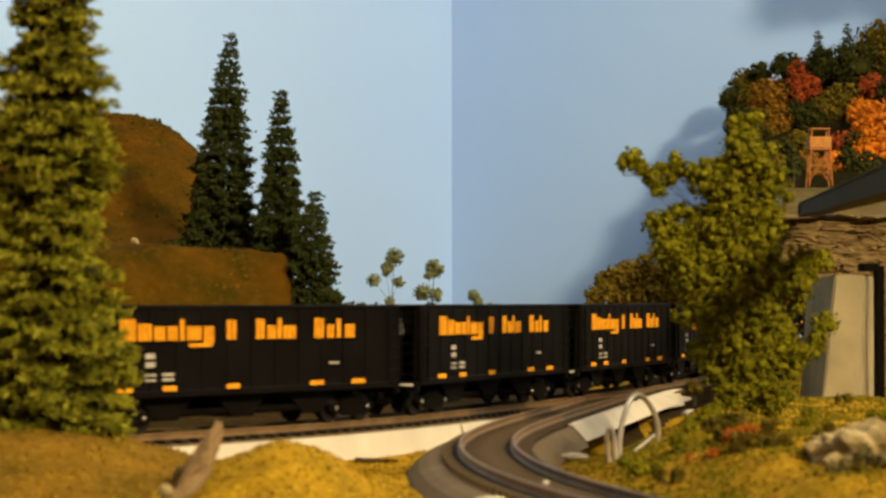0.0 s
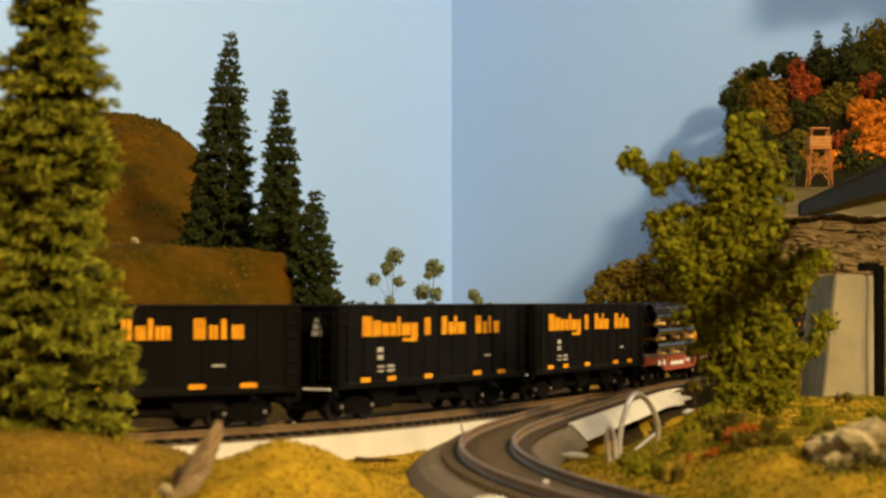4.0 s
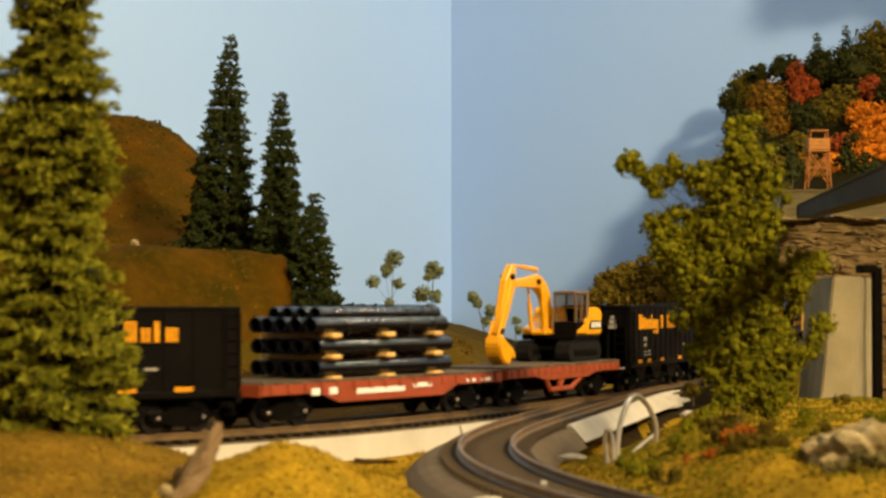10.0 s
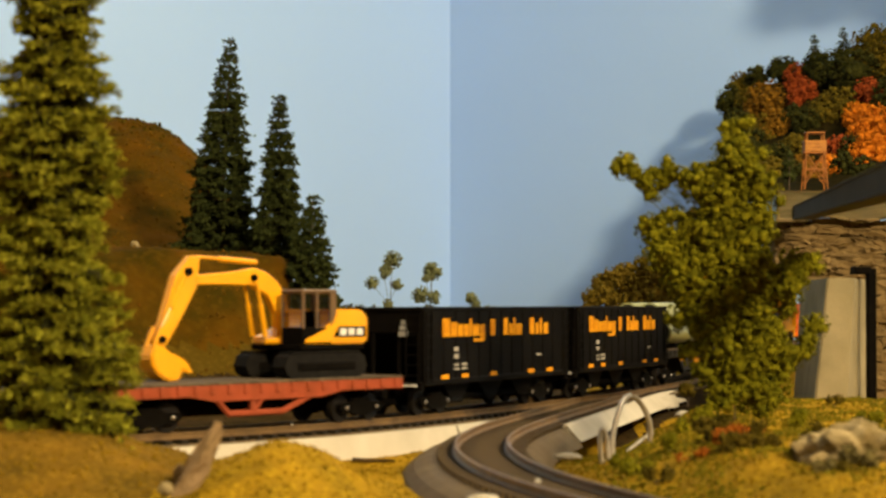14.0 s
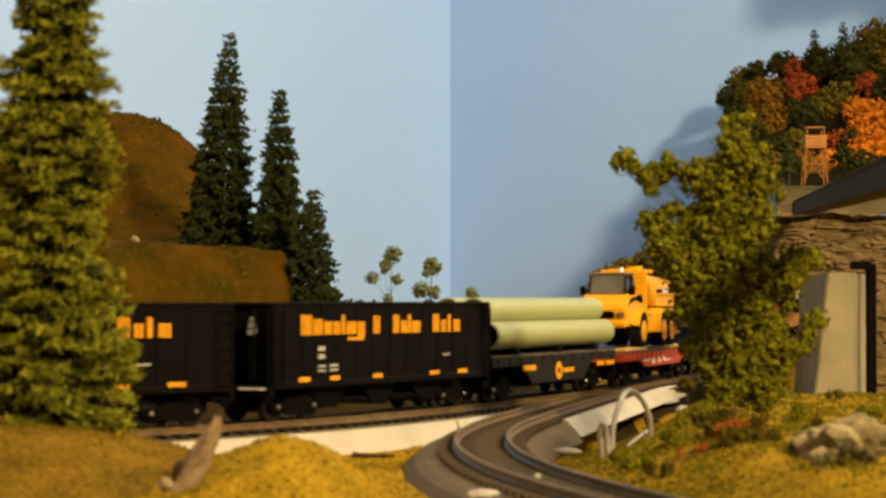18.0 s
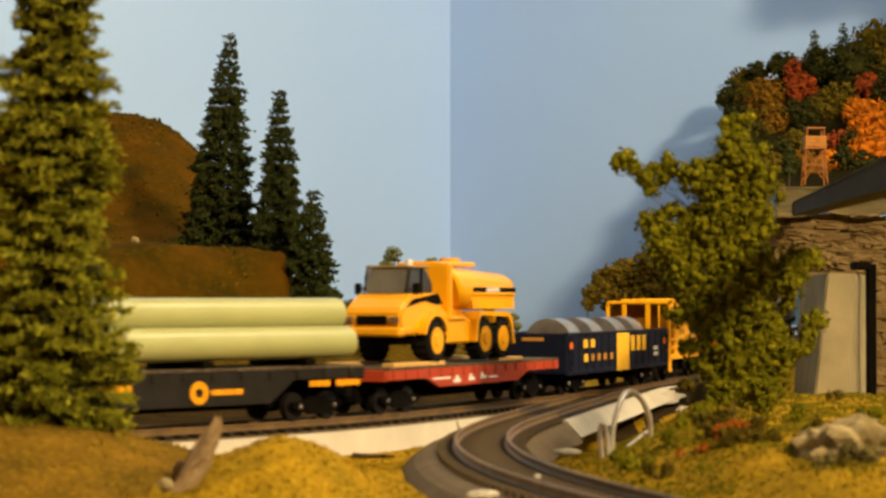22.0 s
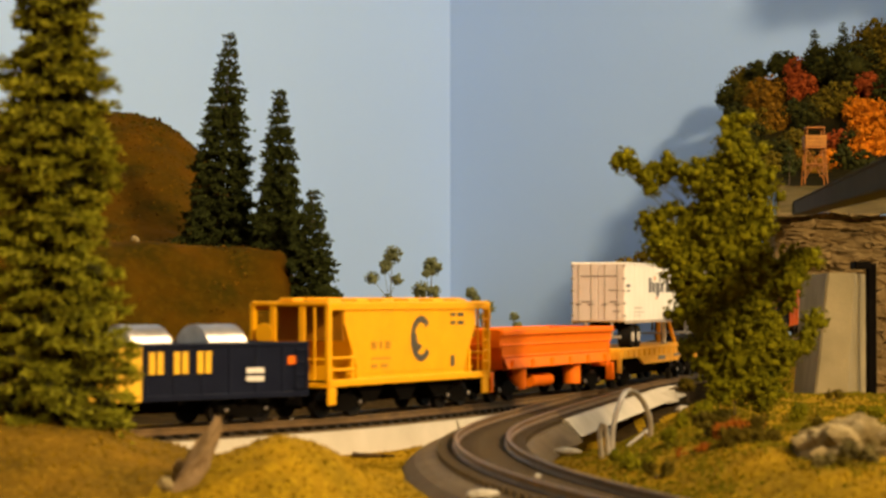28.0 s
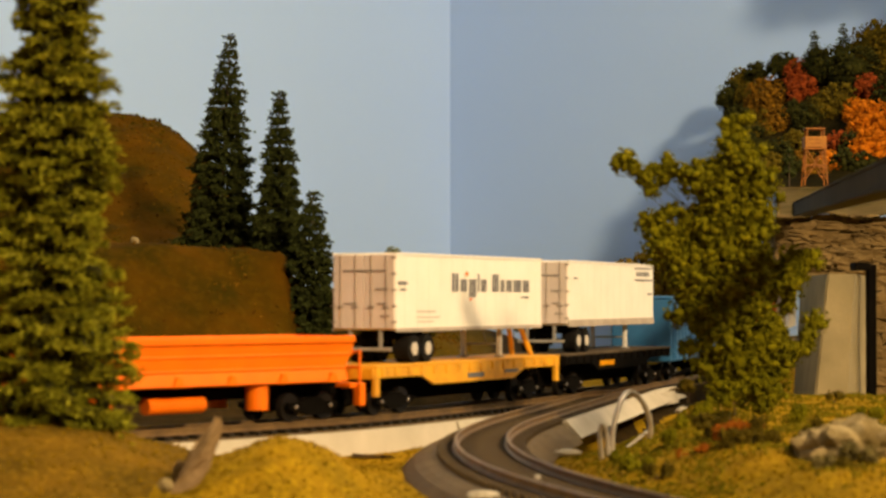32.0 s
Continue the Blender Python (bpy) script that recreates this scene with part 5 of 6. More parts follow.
# ---- trees ----
def conifer(name, label, x, y, z, height, radius, seed, needles, clump, material, tiers=22, blade=(3.0, 0.9), bare=0.04):
    """A fir: tapered trunk, limbs in whorls and many needle tufts."""
    rng = np.random.default_rng(seed)
    t = thing(name, label, "tree", "fir trees")
    t.location = (x, y, z)
    part("trunk", rod(B(), (0, 0, -4), (0, 0, height * 0.97), radius * 0.07, 9, 0.2), BARK, t, "brown tapered trunk")
    bm = B()
    roots, ways, cs, rs = [], [], [], []
    for k in range(tiers):
        f = bare + (1 - bare) * (k + rng.uniform(-0.2, 0.2)) / tiers
        z0 = height * f
        reach = radius * (1 - f) ** 0.85 * rng.uniform(0.82, 1.12) + radius * 0.07
        n = max(4, int(11 * (1 - f) + 4))
        ph = rng.uniform(0, 6.28)
        for j in range(n):
            a = ph + j / n * 6.283 + rng.uniform(-0.22, 0.22)
            r = reach * rng.uniform(0.74, 1.12)
            tip = np.array([math.cos(a) * r, math.sin(a) * r, z0 - r * rng.uniform(0.10, 0.26)])
            base = np.array([0, 0, z0])
            rod(bm, base, tip, 0.35, 4, 0.1)
            m = max(3, int(needles * (r / radius) ** 1.2))
            for q in range(m):
                g = rng.uniform(0.18, 1.0) ** 0.7
                p = base + (tip - base) * g + rng.normal(size=3) * clump * np.array([0.5, 0.5, 0.34])
                w = (tip - base) / np.linalg.norm(tip - base) * 0.7 + rng.normal(size=3) * 0.6
                roots.append(p)
                ways.append(w / np.linalg.norm(w))
                if rng.random() < 0.30:
                    cs.append(p * MM)
                    rs.append(clump * rng.uniform(0.28, 0.62) * MM)
    part("branchwork", bm, BARK, t)
    roots, ways = np.array(roots) * MM, np.array(ways)
    n = len(roots)
    grow("crown", blades("crown", roots, ways, rng.uniform(0.6, 1.3, n) * blade[0] * MM, rng.uniform(0.6, 1.2, n) * blade[1] * MM, material, seed + 1), t)
    grow("inner_foliage", clumps("inner_foliage", cs, rs, material, seed + 2), t)
    return t


def at(px, py, depth):
    """The place seen at that point of the picture at a depth in metres."""
    ti = math.radians(TILT)
    k, u = (441 - py) / 3700, (px - 784) / 3700
    fwd, up = math.cos(ti) - k * math.sin(ti), math.sin(ti) + k * math.cos(ti)
    return Vector((depth * u / fwd, depth, EYE[2] + depth * up / fwd))


def seen_depth(px, py, near=1.06, far=1.9):
    """The depth at which the line of sight meets the ground, or passes closest over it."""
    d = np.arange(near, far, 0.004)
    p = np.array([at(px, py, k)[:] for k in d])
    gap = p[:, 2] - land(p[:, 0], p[:, 1])
    hit = np.nonzero(gap <= 0)[0]
    return float(d[hit[0]] if len(hit) else d[int(np.argmin(gap))])


def stand(px, py, depth):
    p = at(px, py, depth)
    return p.x, p.y, p.z


def near_fir():
    """The large fir: boughs in ragged tiers, each a spray of twigs set with short stiff needles."""
    rng = np.random.default_rng(15)
    t = thing("fir_tree", "tall dusty green fir on the near bank", "tree", "fir trees")
    t.location = stand(88, 772, 0.575)
    height = 205.0
    part("trunk", rod(B(), (0, 0, -4), (0, 0, height), 1.9, 9, 0.3), BARK, t, "brown tapered trunk")
    bm = B()
    roots, ways, cs, rs = [], [], [], []
    z = 3.0
    while z < height - 4:
        reach = float(np.interp(z, [0, 6, 18, 33, 46, 56, 66, 86, 104, 112, 124, 165, 205], [15, 19, 22.0, 20.0, 17, 12.5, 16, 15.5, 13.8, 9.0, 11.5, 8, 1.5]))
        n = int(rng.integers(10, 13))
        ph = rng.uniform(0, 6.28)
        for j in range(n):
            a = ph + j / n * 6.283 + rng.uniform(-0.3, 0.3)
            r = reach * rng.uniform(0.62, 1.1)
            way = np.array([math.cos(a), math.sin(a), 0.0])
            across = np.array([-way[1], way[0], 0.0])
            droop, lift = rng.uniform(0.10, 0.42), rng.uniform(-1.5, 1.5)

            def spine(f):
                return way * (r * f) + np.array([0, 0, z + lift - r * droop * f * (1.5 - 0.75 * f)])

            rod(bm, spine(0), spine(0.6), 0.45, 4, 0.3)
            rod(bm, spine(0.6), spine(1.0), 0.3, 4, 0.1)
            for f in np.linspace(0.30, 1.0, max(4, int(r / 1.7))):
                for side in (-1, 0, 1):
                    if side == 0 and f < 0.9:
                        continue
                    twig = way * 0.75 + across * side * rng.uniform(0.6, 1.0) + np.array([0, 0, rng.uniform(-0.25, 0.30)])
                    twig /= np.linalg.norm(twig)
                    long = (1.9 + 3.6 * (1 - abs(f - 0.55))) * rng.uniform(0.6, 1.1) * min(1.0, r / 14)
                    foot = spine(f)
                    for q in range(7):
                        roots.append(foot + twig * long * rng.uniform(0.1, 1.0) + rng.normal(size=3) * 0.32)
                        w = twig * 0.9 + rng.normal(size=3) * 0.55
                        ways.append(w / np.linalg.norm(w))
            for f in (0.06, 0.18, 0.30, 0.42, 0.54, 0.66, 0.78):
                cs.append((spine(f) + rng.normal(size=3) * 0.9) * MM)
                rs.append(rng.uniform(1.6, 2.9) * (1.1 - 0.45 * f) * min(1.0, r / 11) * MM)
        z += rng.uniform(2.6, 4.4)
    part("branchwork", bm, BARK, t)
    n = len(roots)
    grow("crown", blades("crown", np.array(roots) * MM, np.array(ways), rng.uniform(1.3, 3.0, n) * MM, rng.uniform(0.22, 0.44, n) * MM, FIR_NEAR, 12), t, "dusty yellow-green needles")
    grow("inner_foliage", clumps("inner_foliage", cs, rs, FIR_CORE, 13, rough=0.45), t, "inner twigs coloured dark for the crown's shade")
    return t


near_fir()
tall_fir = conifer("fir_tree", "tall dark green fir on the hillside shelf", *stand(387, 448, 1.25), 134, 24, 21, 95, 2.0, FIR_FAR, 35, (2.6, 0.8), 0.0)
tall_fir.rotation_euler = (0, math.radians(3.2), 0)
conifer("fir_tree", "slender dark green fir on the hillside shelf", *stand(496, 460, 1.22), 101, 17.5, 22, 84, 1.9, FIR_FAR, 29, (2.6, 0.8), 0.0)
conifer("fir_tree", "short dark green fir low on the slope", *stand(556, 602, seen_depth(556, 602)), 270 * seen_depth(556, 602) / 3.7, 18.5, 23, 76, 1.9, FIR_FAR, 26, (2.6, 0.8), 0.0)


# ---- broad-leaved trees of foam clumps ----
def lobes_tree(name, label, depth, lobes, material, seed, stem, grain=1.3, dense=1.0, spread=0.8, category="tree", group=""):
    """A tree whose crown is a set of lobes (x, y, radius as seen) round one depth; stem is where its trunk starts and ends."""
    rng = np.random.default_rng(seed)
    t = thing(name, label, category, group)
    (bx, by), (tx, ty) = stem
    foot = at(bx, by, depth)
    t.location = foot
    unit = depth / 3700
    head = at(tx, ty, depth) - foot
    size = max(1.2, sum(r for _, _, r in lobes) / len(lobes) * 0.05) * unit * 1000
    part("trunk", rod(B(), (0, 0, -3), tuple(v * 1000 for v in head), size, 8, size * 0.4), BARK, t, "thin brown trunk")
    cs, rs, big, size_of = [], [], [], []
    if len(lobes) > 9:
        # fill the notches between neighbouring lobes, so that the crown hangs together
        lobes = lobes + [((a[0] + b[0]) / 2 + rng.uniform(-4, 4), (a[1] + b[1]) / 2 + rng.uniform(-4, 4), 0.72 * min(a[2], b[2]) + 3)
                         for i, a in enumerate(lobes) for b in lobes[:i] if math.hypot(a[0] - b[0], a[1] - b[1]) < 1.45 * (a[2] + b[2]) * 0.8]
    for x, y, r in lobes:
        dz = rng.uniform(-spread, spread) * r * unit
        c = np.array((at(x, y, depth) - foot)[:]) + np.array([0, dz, 0])
        rr = r * unit
        f = rng.uniform(0.45, 0.95)
        a = np.array(head[:]) * f * min(1.0, max(0.2, c[2] / max(head[2], 1e-6)))
        part("limb", rod(B(), a * 1000, c * 1000, size * 0.45, 6, size * 0.15), BARK, t)
        n = int(dense * 4.0 * (rr * 1000 / grain) ** 2) + 6
        v = rng.normal(size=(n, 3))
        v /= np.linalg.norm(v, axis=1)[:, None]
        d = rng.uniform(0.8, 1.1, n)
        p = c + v * (d * rr)[:, None] * np.array([1, 1, 0.95])
        cs.append(p)
        rs.append(rng.uniform(0.28, 0.68, n) * grain * MM)
        # soft sponge lumps make up the body of each lobe
        m = int(dense * 5.0 * (rr * 1000 / (grain * 2.2)) ** 2) + 5
        v = rng.normal(size=(m, 3))
        v /= np.linalg.norm(v, axis=1)[:, None]
        lump = np.minimum(rng.uniform(0.55, 1.5, m) * grain * 1.2 * MM, rr * 0.62)
        big.append(np.concatenate([c[None], c + v * ((rr - lump) * rng.uniform(0.65, 1.2, m))[:, None]]))
        size_of.append(np.concatenate([[rr * 0.62], lump]))
    grow("crown", clumps("crown", np.concatenate(big), np.concatenate(size_of), material, seed + 6, sub=2, rough=0.2, flat=0.85), t)
    grow("leaf_crumb", clumps("leaf_crumb", np.concatenate(cs), np.concatenate(rs), material, seed + 5, rough=0.4), t)
    return t


BUSH_LOBES = [(1118, 285, 26), (1102, 290, 14), (1150, 308, 20), (1165, 335, 20), (1200, 300, 26), (1195, 280, 14), (1245, 318, 36), (1320, 222, 24), (1343, 205, 12), (1295, 215, 12), (1312, 268, 40),
              (1365, 262, 14), (1360, 325, 40), (1290, 350, 50), (1160, 395, 26), (1205, 375, 22), (1185, 440, 40), (1255, 405, 36), (1350, 400, 46), (1395, 350, 12), (1300, 440, 60), (1225, 480, 48),
              (1455, 462, 24), (1420, 460, 28), (1410, 500, 36), (1345, 500, 56), (1265, 540, 50), (1215, 560, 26), (1300, 600, 56), (1365, 600, 46), (1462, 572, 26), (1440, 615, 22), (1410, 630, 28),
              (1235, 620, 24), (1265, 660, 28), (1330, 680, 46), (1385, 685, 34), (1290, 700, 30), (1365, 715, 26), (1410, 540, 22)]
lobes_tree("broadleaf_tree", "bushy olive green tree of foam leaves", 0.80, BUSH_LOBES, BUSH, 31, ((1315, 728), (1318, 300)), 1.25, 0.75, 0.45)

SMALL = [((690, 600), (697, 470), [(698, 455, 17), (686, 474, 12), (661, 496, 13), (706, 499, 11), (690, 534, 10), (683, 482, 8)]),
         ((763, 605), (767, 490), [(769, 476, 17), (758, 488, 9), (748, 518, 16), (772, 522, 13), (762, 545, 12), (778, 562, 9)]),
         ((866, 610), (842, 520), [(838, 523, 11), (846, 535, 10), (870, 548, 12), (862, 566, 10)]),
         ((915, 615), (913, 570), [(914, 566, 9), (920, 582, 9)])]
for k, (a, b, lobes) in enumerate(SMALL):
    lobes_tree("sapling", "small sage green sapling with bare stem", 1.72, lobes, SAGE, 50 + k, (a, b), 1.5, 1.1, 0.6, group="saplings before the backdrop")

# ---- wooded mountain, cliff and bridge ----
WOODS = [(1300, 168, 26, DEEP), (1318, 140, 22, OLIVE), (1345, 128, 20, DEEP), (1362, 175, 38, GOLD), (1335, 170, 26, OLIVE), (1378, 215, 30, GOLD), (1400, 115, 24, DEEP), (1350, 225, 30, OLIVE),
         (1422, 128, 26, RUST), (1428, 155, 26, RUST), (1382, 110, 18, DEEP), (1450, 110, 26, DEEP), (1480, 118, 38, DEEP), (1520, 120, 40, DEEP), (1555, 75, 40, OLIVE), (1595, 90, 50, OLIVE),
         (1542, 150, 22, RUST), (1560, 160, 20, RUST), (1495, 180, 36, OLIVE), (1465, 190, 30, OLIVE), (1440, 205, 28, DEEP), (1410, 200, 24, DEEP), (1525, 195, 24, AMBER), (1550, 215, 40, AMBER), (1545, 260, 34, AMBER),
         (1595, 240, 40, AMBER), (1490, 255, 24, RUST), (1510, 255, 26, DEEP), (1500, 290, 28, DEEP), (1535, 292, 24, DEEP), (1410, 255, 26, OLIVE), (1385, 270, 28, DEEP), (1405, 295, 22, DEEP), (1455, 300, 20, GOLD), (1365, 300, 34, OLIVE), (1330, 250, 36, DEEP), (1310, 210, 26, DEEP), (1430, 285, 22, GOLD), (1475, 290, 24, AMBER), (1600, 170, 50, DEEP)]
NAMES = {"rust_red_leaves": "rust red autumn tree on the wooded mountain", "amber_orange_leaves": "bright amber autumn tree on the wooded mountain", "golden_brown_leaves": "golden brown autumn tree on the wooded mountain",
         "deep_green_leaves": "deep green tree on the wooded mountain", "tan_olive_leaves": "olive green tree on the wooded mountain"}


def wood_depth(y, x=1400.0):
    """The slope runs back from the ledge to just before the backdrop."""
    rim = float(np.interp(x, [1285, 1310, 1350, 1400, 1450, 1550, 1720], [150, 128, 108, 90, 62, 38, 20]))
    back = 2.628 / (1 + 0.75 * (x - 784) / 3700) - 0.062
    return 1.76 + min(1.0, max(0.0, (330 - y) / (330 - rim))) ** 0.55 * (back - 1.76)


for k, (x, y, r, m) in enumerate(WOODS):
    lobes_tree("mountain_tree", NAMES[m.name], wood_depth(y, x), [(x, y, r), (x - r * 0.45, y + r * 0.5, r * 0.7), (x + r * 0.45, y + r * 0.5, r * 0.7)], m, 100 + k, ((x, y + r * 1.1), (x, y)), 2.1, 0.9, 0.4, group="trees on the mountain")
for x, y, h in ((1448, 118, 66), (1500, 105, 68)):
    d = wood_depth(y - 20, x)
    conifer("spruce_tree", "small dark spruce on the mountain top", *stand(x, y, d), h * d / 3.7, 11, int(x), 10, 2.0, FIR_FAR, 12, (2.4, 1.0), 0.0)
lobes_tree("spruce_shrub", "small grey green spruce beside the tower", 1.70, [(1405, 285, 10), (1405, 305, 14), (1405, 268, 6)], FIR_FAR, 140, ((1405, 325), (1405, 262)), 1.5, 1.0)
# out of view; added so that its shadow falls high on the backdrop
lobes_tree("mountain_tree", "unseen olive tree added to shadow the backdrop's top", 2.06, [(1775, -226, 95), (1705, -222, 72), (1632, -214, 58), (1800, -106, 80)], OLIVE, 160, ((1770, 200), (1750, -150)), 3.4, 0.9, 0.3, group="trees on the mountain")


def mountain():
    """The shell of the mountain under its trees; the railway runs beneath it."""
    bm = B()
    rows = []
    xs = np.linspace(1285, 1720, 30)
    for j, f in enumerate(np.linspace(0, 1, 14)):
        row = []
        for x in xs:
            top = np.interp(x, [1285, 1310, 1350, 1400, 1450, 1550, 1720], [190, 160, 140, 118, 110, 95, 60])
            y = 335 + (top + 12 - 335) * f
            p = at(x, y, wood_depth(y, x) + 0.025 + 0.004 * math.sin(x * 0.11 + j))
            row.append(bm.verts.new(p))
        rows.append(row)
    back = [bm.verts.new((v.co.x * 1.01, v.co.y + 0.025, v.co.z - 0.06)) for v in rows[-1]]
    rows.append(back)
    for a, b in zip(rows, rows[1:]):
        for i in range(len(a) - 1):
            bm.faces.new((a[i], a[i + 1], b[i + 1], b[i]))
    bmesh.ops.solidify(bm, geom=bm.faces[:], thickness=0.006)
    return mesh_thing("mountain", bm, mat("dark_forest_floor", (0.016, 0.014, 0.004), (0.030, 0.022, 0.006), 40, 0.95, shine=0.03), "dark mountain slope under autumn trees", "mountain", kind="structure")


mountain()
lobes = [(1050, 520, 16), (1068, 500, 20), (1090, 485, 20), (1110, 480, 22), (1085, 525, 30), (1130, 500, 34), (1150, 470, 26), (1160, 520, 40), (1195, 490, 40), (1045, 540, 12), (1200, 540, 40), (1180, 440, 26), (1120, 535, 30), (1215, 440, 34), (1250, 400, 40), (1235, 500, 40)]
for k, (x, y, r) in enumerate(lobes):
    lobes_tree("hillside_bush", "tan and olive bush on the far slope", 2.0, [(x, y, r), (x + r * 0.4, y + r * 0.6, r * 0.8)], HILL_TAN, 200 + k, ((x, y + r * 1.6), (x, y)), 2.2, 0.9, 0.4, category="bush", group="bushes on the far slope")


def strata(name, label, x0, x1, y_top, y_bot, depth, seed, material, steps=9, thick=0.04):
    """A rock face in uneven horizontal layers, each a slab of its own shape."""
    rng = np.random.default_rng(seed)
    rock = thing(name, label, "cliff")
    rock["kind"] = "structure"
    for k in range(steps):
        ya, yb = y_top + (y_bot - y_top) * k / steps, y_top + (y_bot - y_top) * (k + 1) / steps
        x = x0
        while x < x1:
            w = rng.uniform(18, 60)
            d = depth + rng.uniform(-0.0016, 0.0016) - 0.0004 * k
            bm = B()
            p, q = at(x, yb + rng.uniform(0, 3), d), at(min(x + w, x1 + 20), ya + rng.uniform(-2, 2), d)
            box(bm, p.x * 1000 - 0.3, q.x * 1000 + 0.3, d * 1000, d * 1000 + thick * 1000, p.z * 1000, q.z * 1000, 0)
            bmesh.ops.subdivide_edges(bm, edges=bm.edges[:], cuts=2, use_grid_fill=True)
            for v in bm.verts:
                v.co += Vector(rng.normal(size=3)) * 0.0007
            bmesh.ops.bevel(bm, geom=[e for e in bm.edges if e.calc_face_angle(0) > 1.0], offset=0.0004, segments=1, affect="EDGES")
            part("rock_slab", bm, material, rock)
            x += w
    return rock


strata("cliff_face", "grey cliff in thin rock layers", 1384, 1640, 382, 492, 1.27, 7, ROCK, 18, 0.05)
strata("cliff_foot", "grey rock wall behind the pier", 1556, 1650, 492, 735, 1.12, 8, ROCK, 10, 0.05)


def ledge():
    bm = B()
    rows = []
    for j, f in enumerate(np.linspace(0, 1, 16)):
        row = []
        for i, x in enumerate(np.linspace(1384, 1680, 40)):
            d = 1.262 + f * 0.5
            y = 384 - f * 52 + 5 * math.sin(x * 0.05 + 5 * f) * (1 - f) + 3 * noise.noise((x * 0.03, f * 9, 0))
            row.append(bm.verts.new(at(x, y, d)))
        rows.append(row)
    for a, b in zip(rows, rows[1:]):
        for i in range(len(a) - 1):
            bm.faces.new((a[i], a[i + 1], b[i + 1], b[i])).smooth = True
    bmesh.ops.solidify(bm, geom=bm.faces[:], thickness=0.004)
    return mesh_thing("cliff_ledge", bm, mat("dry_grass_ledge", (0.22, 0.155, 0.06), (0.13, 0.10, 0.03), 40, 0.95, bump=0.8, spots=(0.28, 0.21, 0.10), spot_scale=300, shine=0.05), "dry grassy ledge on top of the cliff", "ledge", kind="structure")


ledge()


def pier():
    """A concrete bridge pier with battered, faceted faces."""
    p = thing("bridge_pier", "grey concrete bridge pier with sloping faces", "bridge pier")
    top = [(1430, 1.16), (1478, 1.03), (1526, 1.03), (1547, 1.10), (1547, 1.22), (1430, 1.22)]
    low = [(1413, 1.15), (1447, 1.01), (1508, 1.01), (1546, 1.09), (1546, 1.22), (1413, 1.22)]
    bm = B()
    z0, z1 = -0.02, at(1490, 487, 1.03).z
    a = [bm.verts.new((at(x, 500, d).x, d, z0)) for x, d in low]
    b = [bm.verts.new((at(x, 500, d).x, d, z1)) for x, d in top]
    bm.faces.new(a[::-1])
    bm.faces.new(b)
    for i in range(6):
        j = (i + 1) % 6
        bm.faces.new((a[i], a[j], b[j], b[i]))
    bmesh.ops.recalc_face_normals(bm, faces=bm.faces[:])
    bmesh.ops.bevel(bm, geom=bm.edges[:], offset=0.0008, segments=2, affect="EDGES")
    part("shaft", bm, CONCRETE, p)
    q = at(1555, 600, 1.06)
    part("drain_post", box(B(), q.x * 1000 - 2.2, q.x * 1000 + 2.2, 1055, 1062, -18, at(1547, 470, 1.06).z * 1000, 0.5), DARK, p, "black vertical post")
    w = at(1538, 470, 1.05)
    part("post_cap", box(B(), w.x * 1000 - 3, w.x * 1000 + 5, 1050, 1064, w.z * 1000 - 3, w.z * 1000 + 1, 0.4), DARK, p)
    return p


pier()


def girder():
    """A dark plate girder that comes towards the viewer from the cliff."""
    g = thing("bridge_girder", "dark grey plate girder resting on the cliff", "bridge girder")
    a, b = at(1452, 362, 1.24), at(1690, 300, 0.47)
    a.x, b.x = 0.2165, 0.112
    a.z, b.z = 0.1015, 0.0775
    d = b - a
    m = Matrix.Translation(a) @ d.to_track_quat("X", "Z").to_matrix().to_4x4()
    L = d.length * 1000
    for name, args in (("web", (0, L, -4.6, 4.6, -4.0, 2.8)), ("top_flange", (-2, L, -5.2, 5.2, 2.6, 3.5)), ("bottom_flange", (0, L, -5.2, 5.2, -4.9, -3.8)), ("end_block", (-5, 1, -5.5, 5.5, -4.5, 2.6))):
        part(name, box(B(), *args, 0.4), GIRDER, g)
    g.matrix_basis = m
    return g


girder()


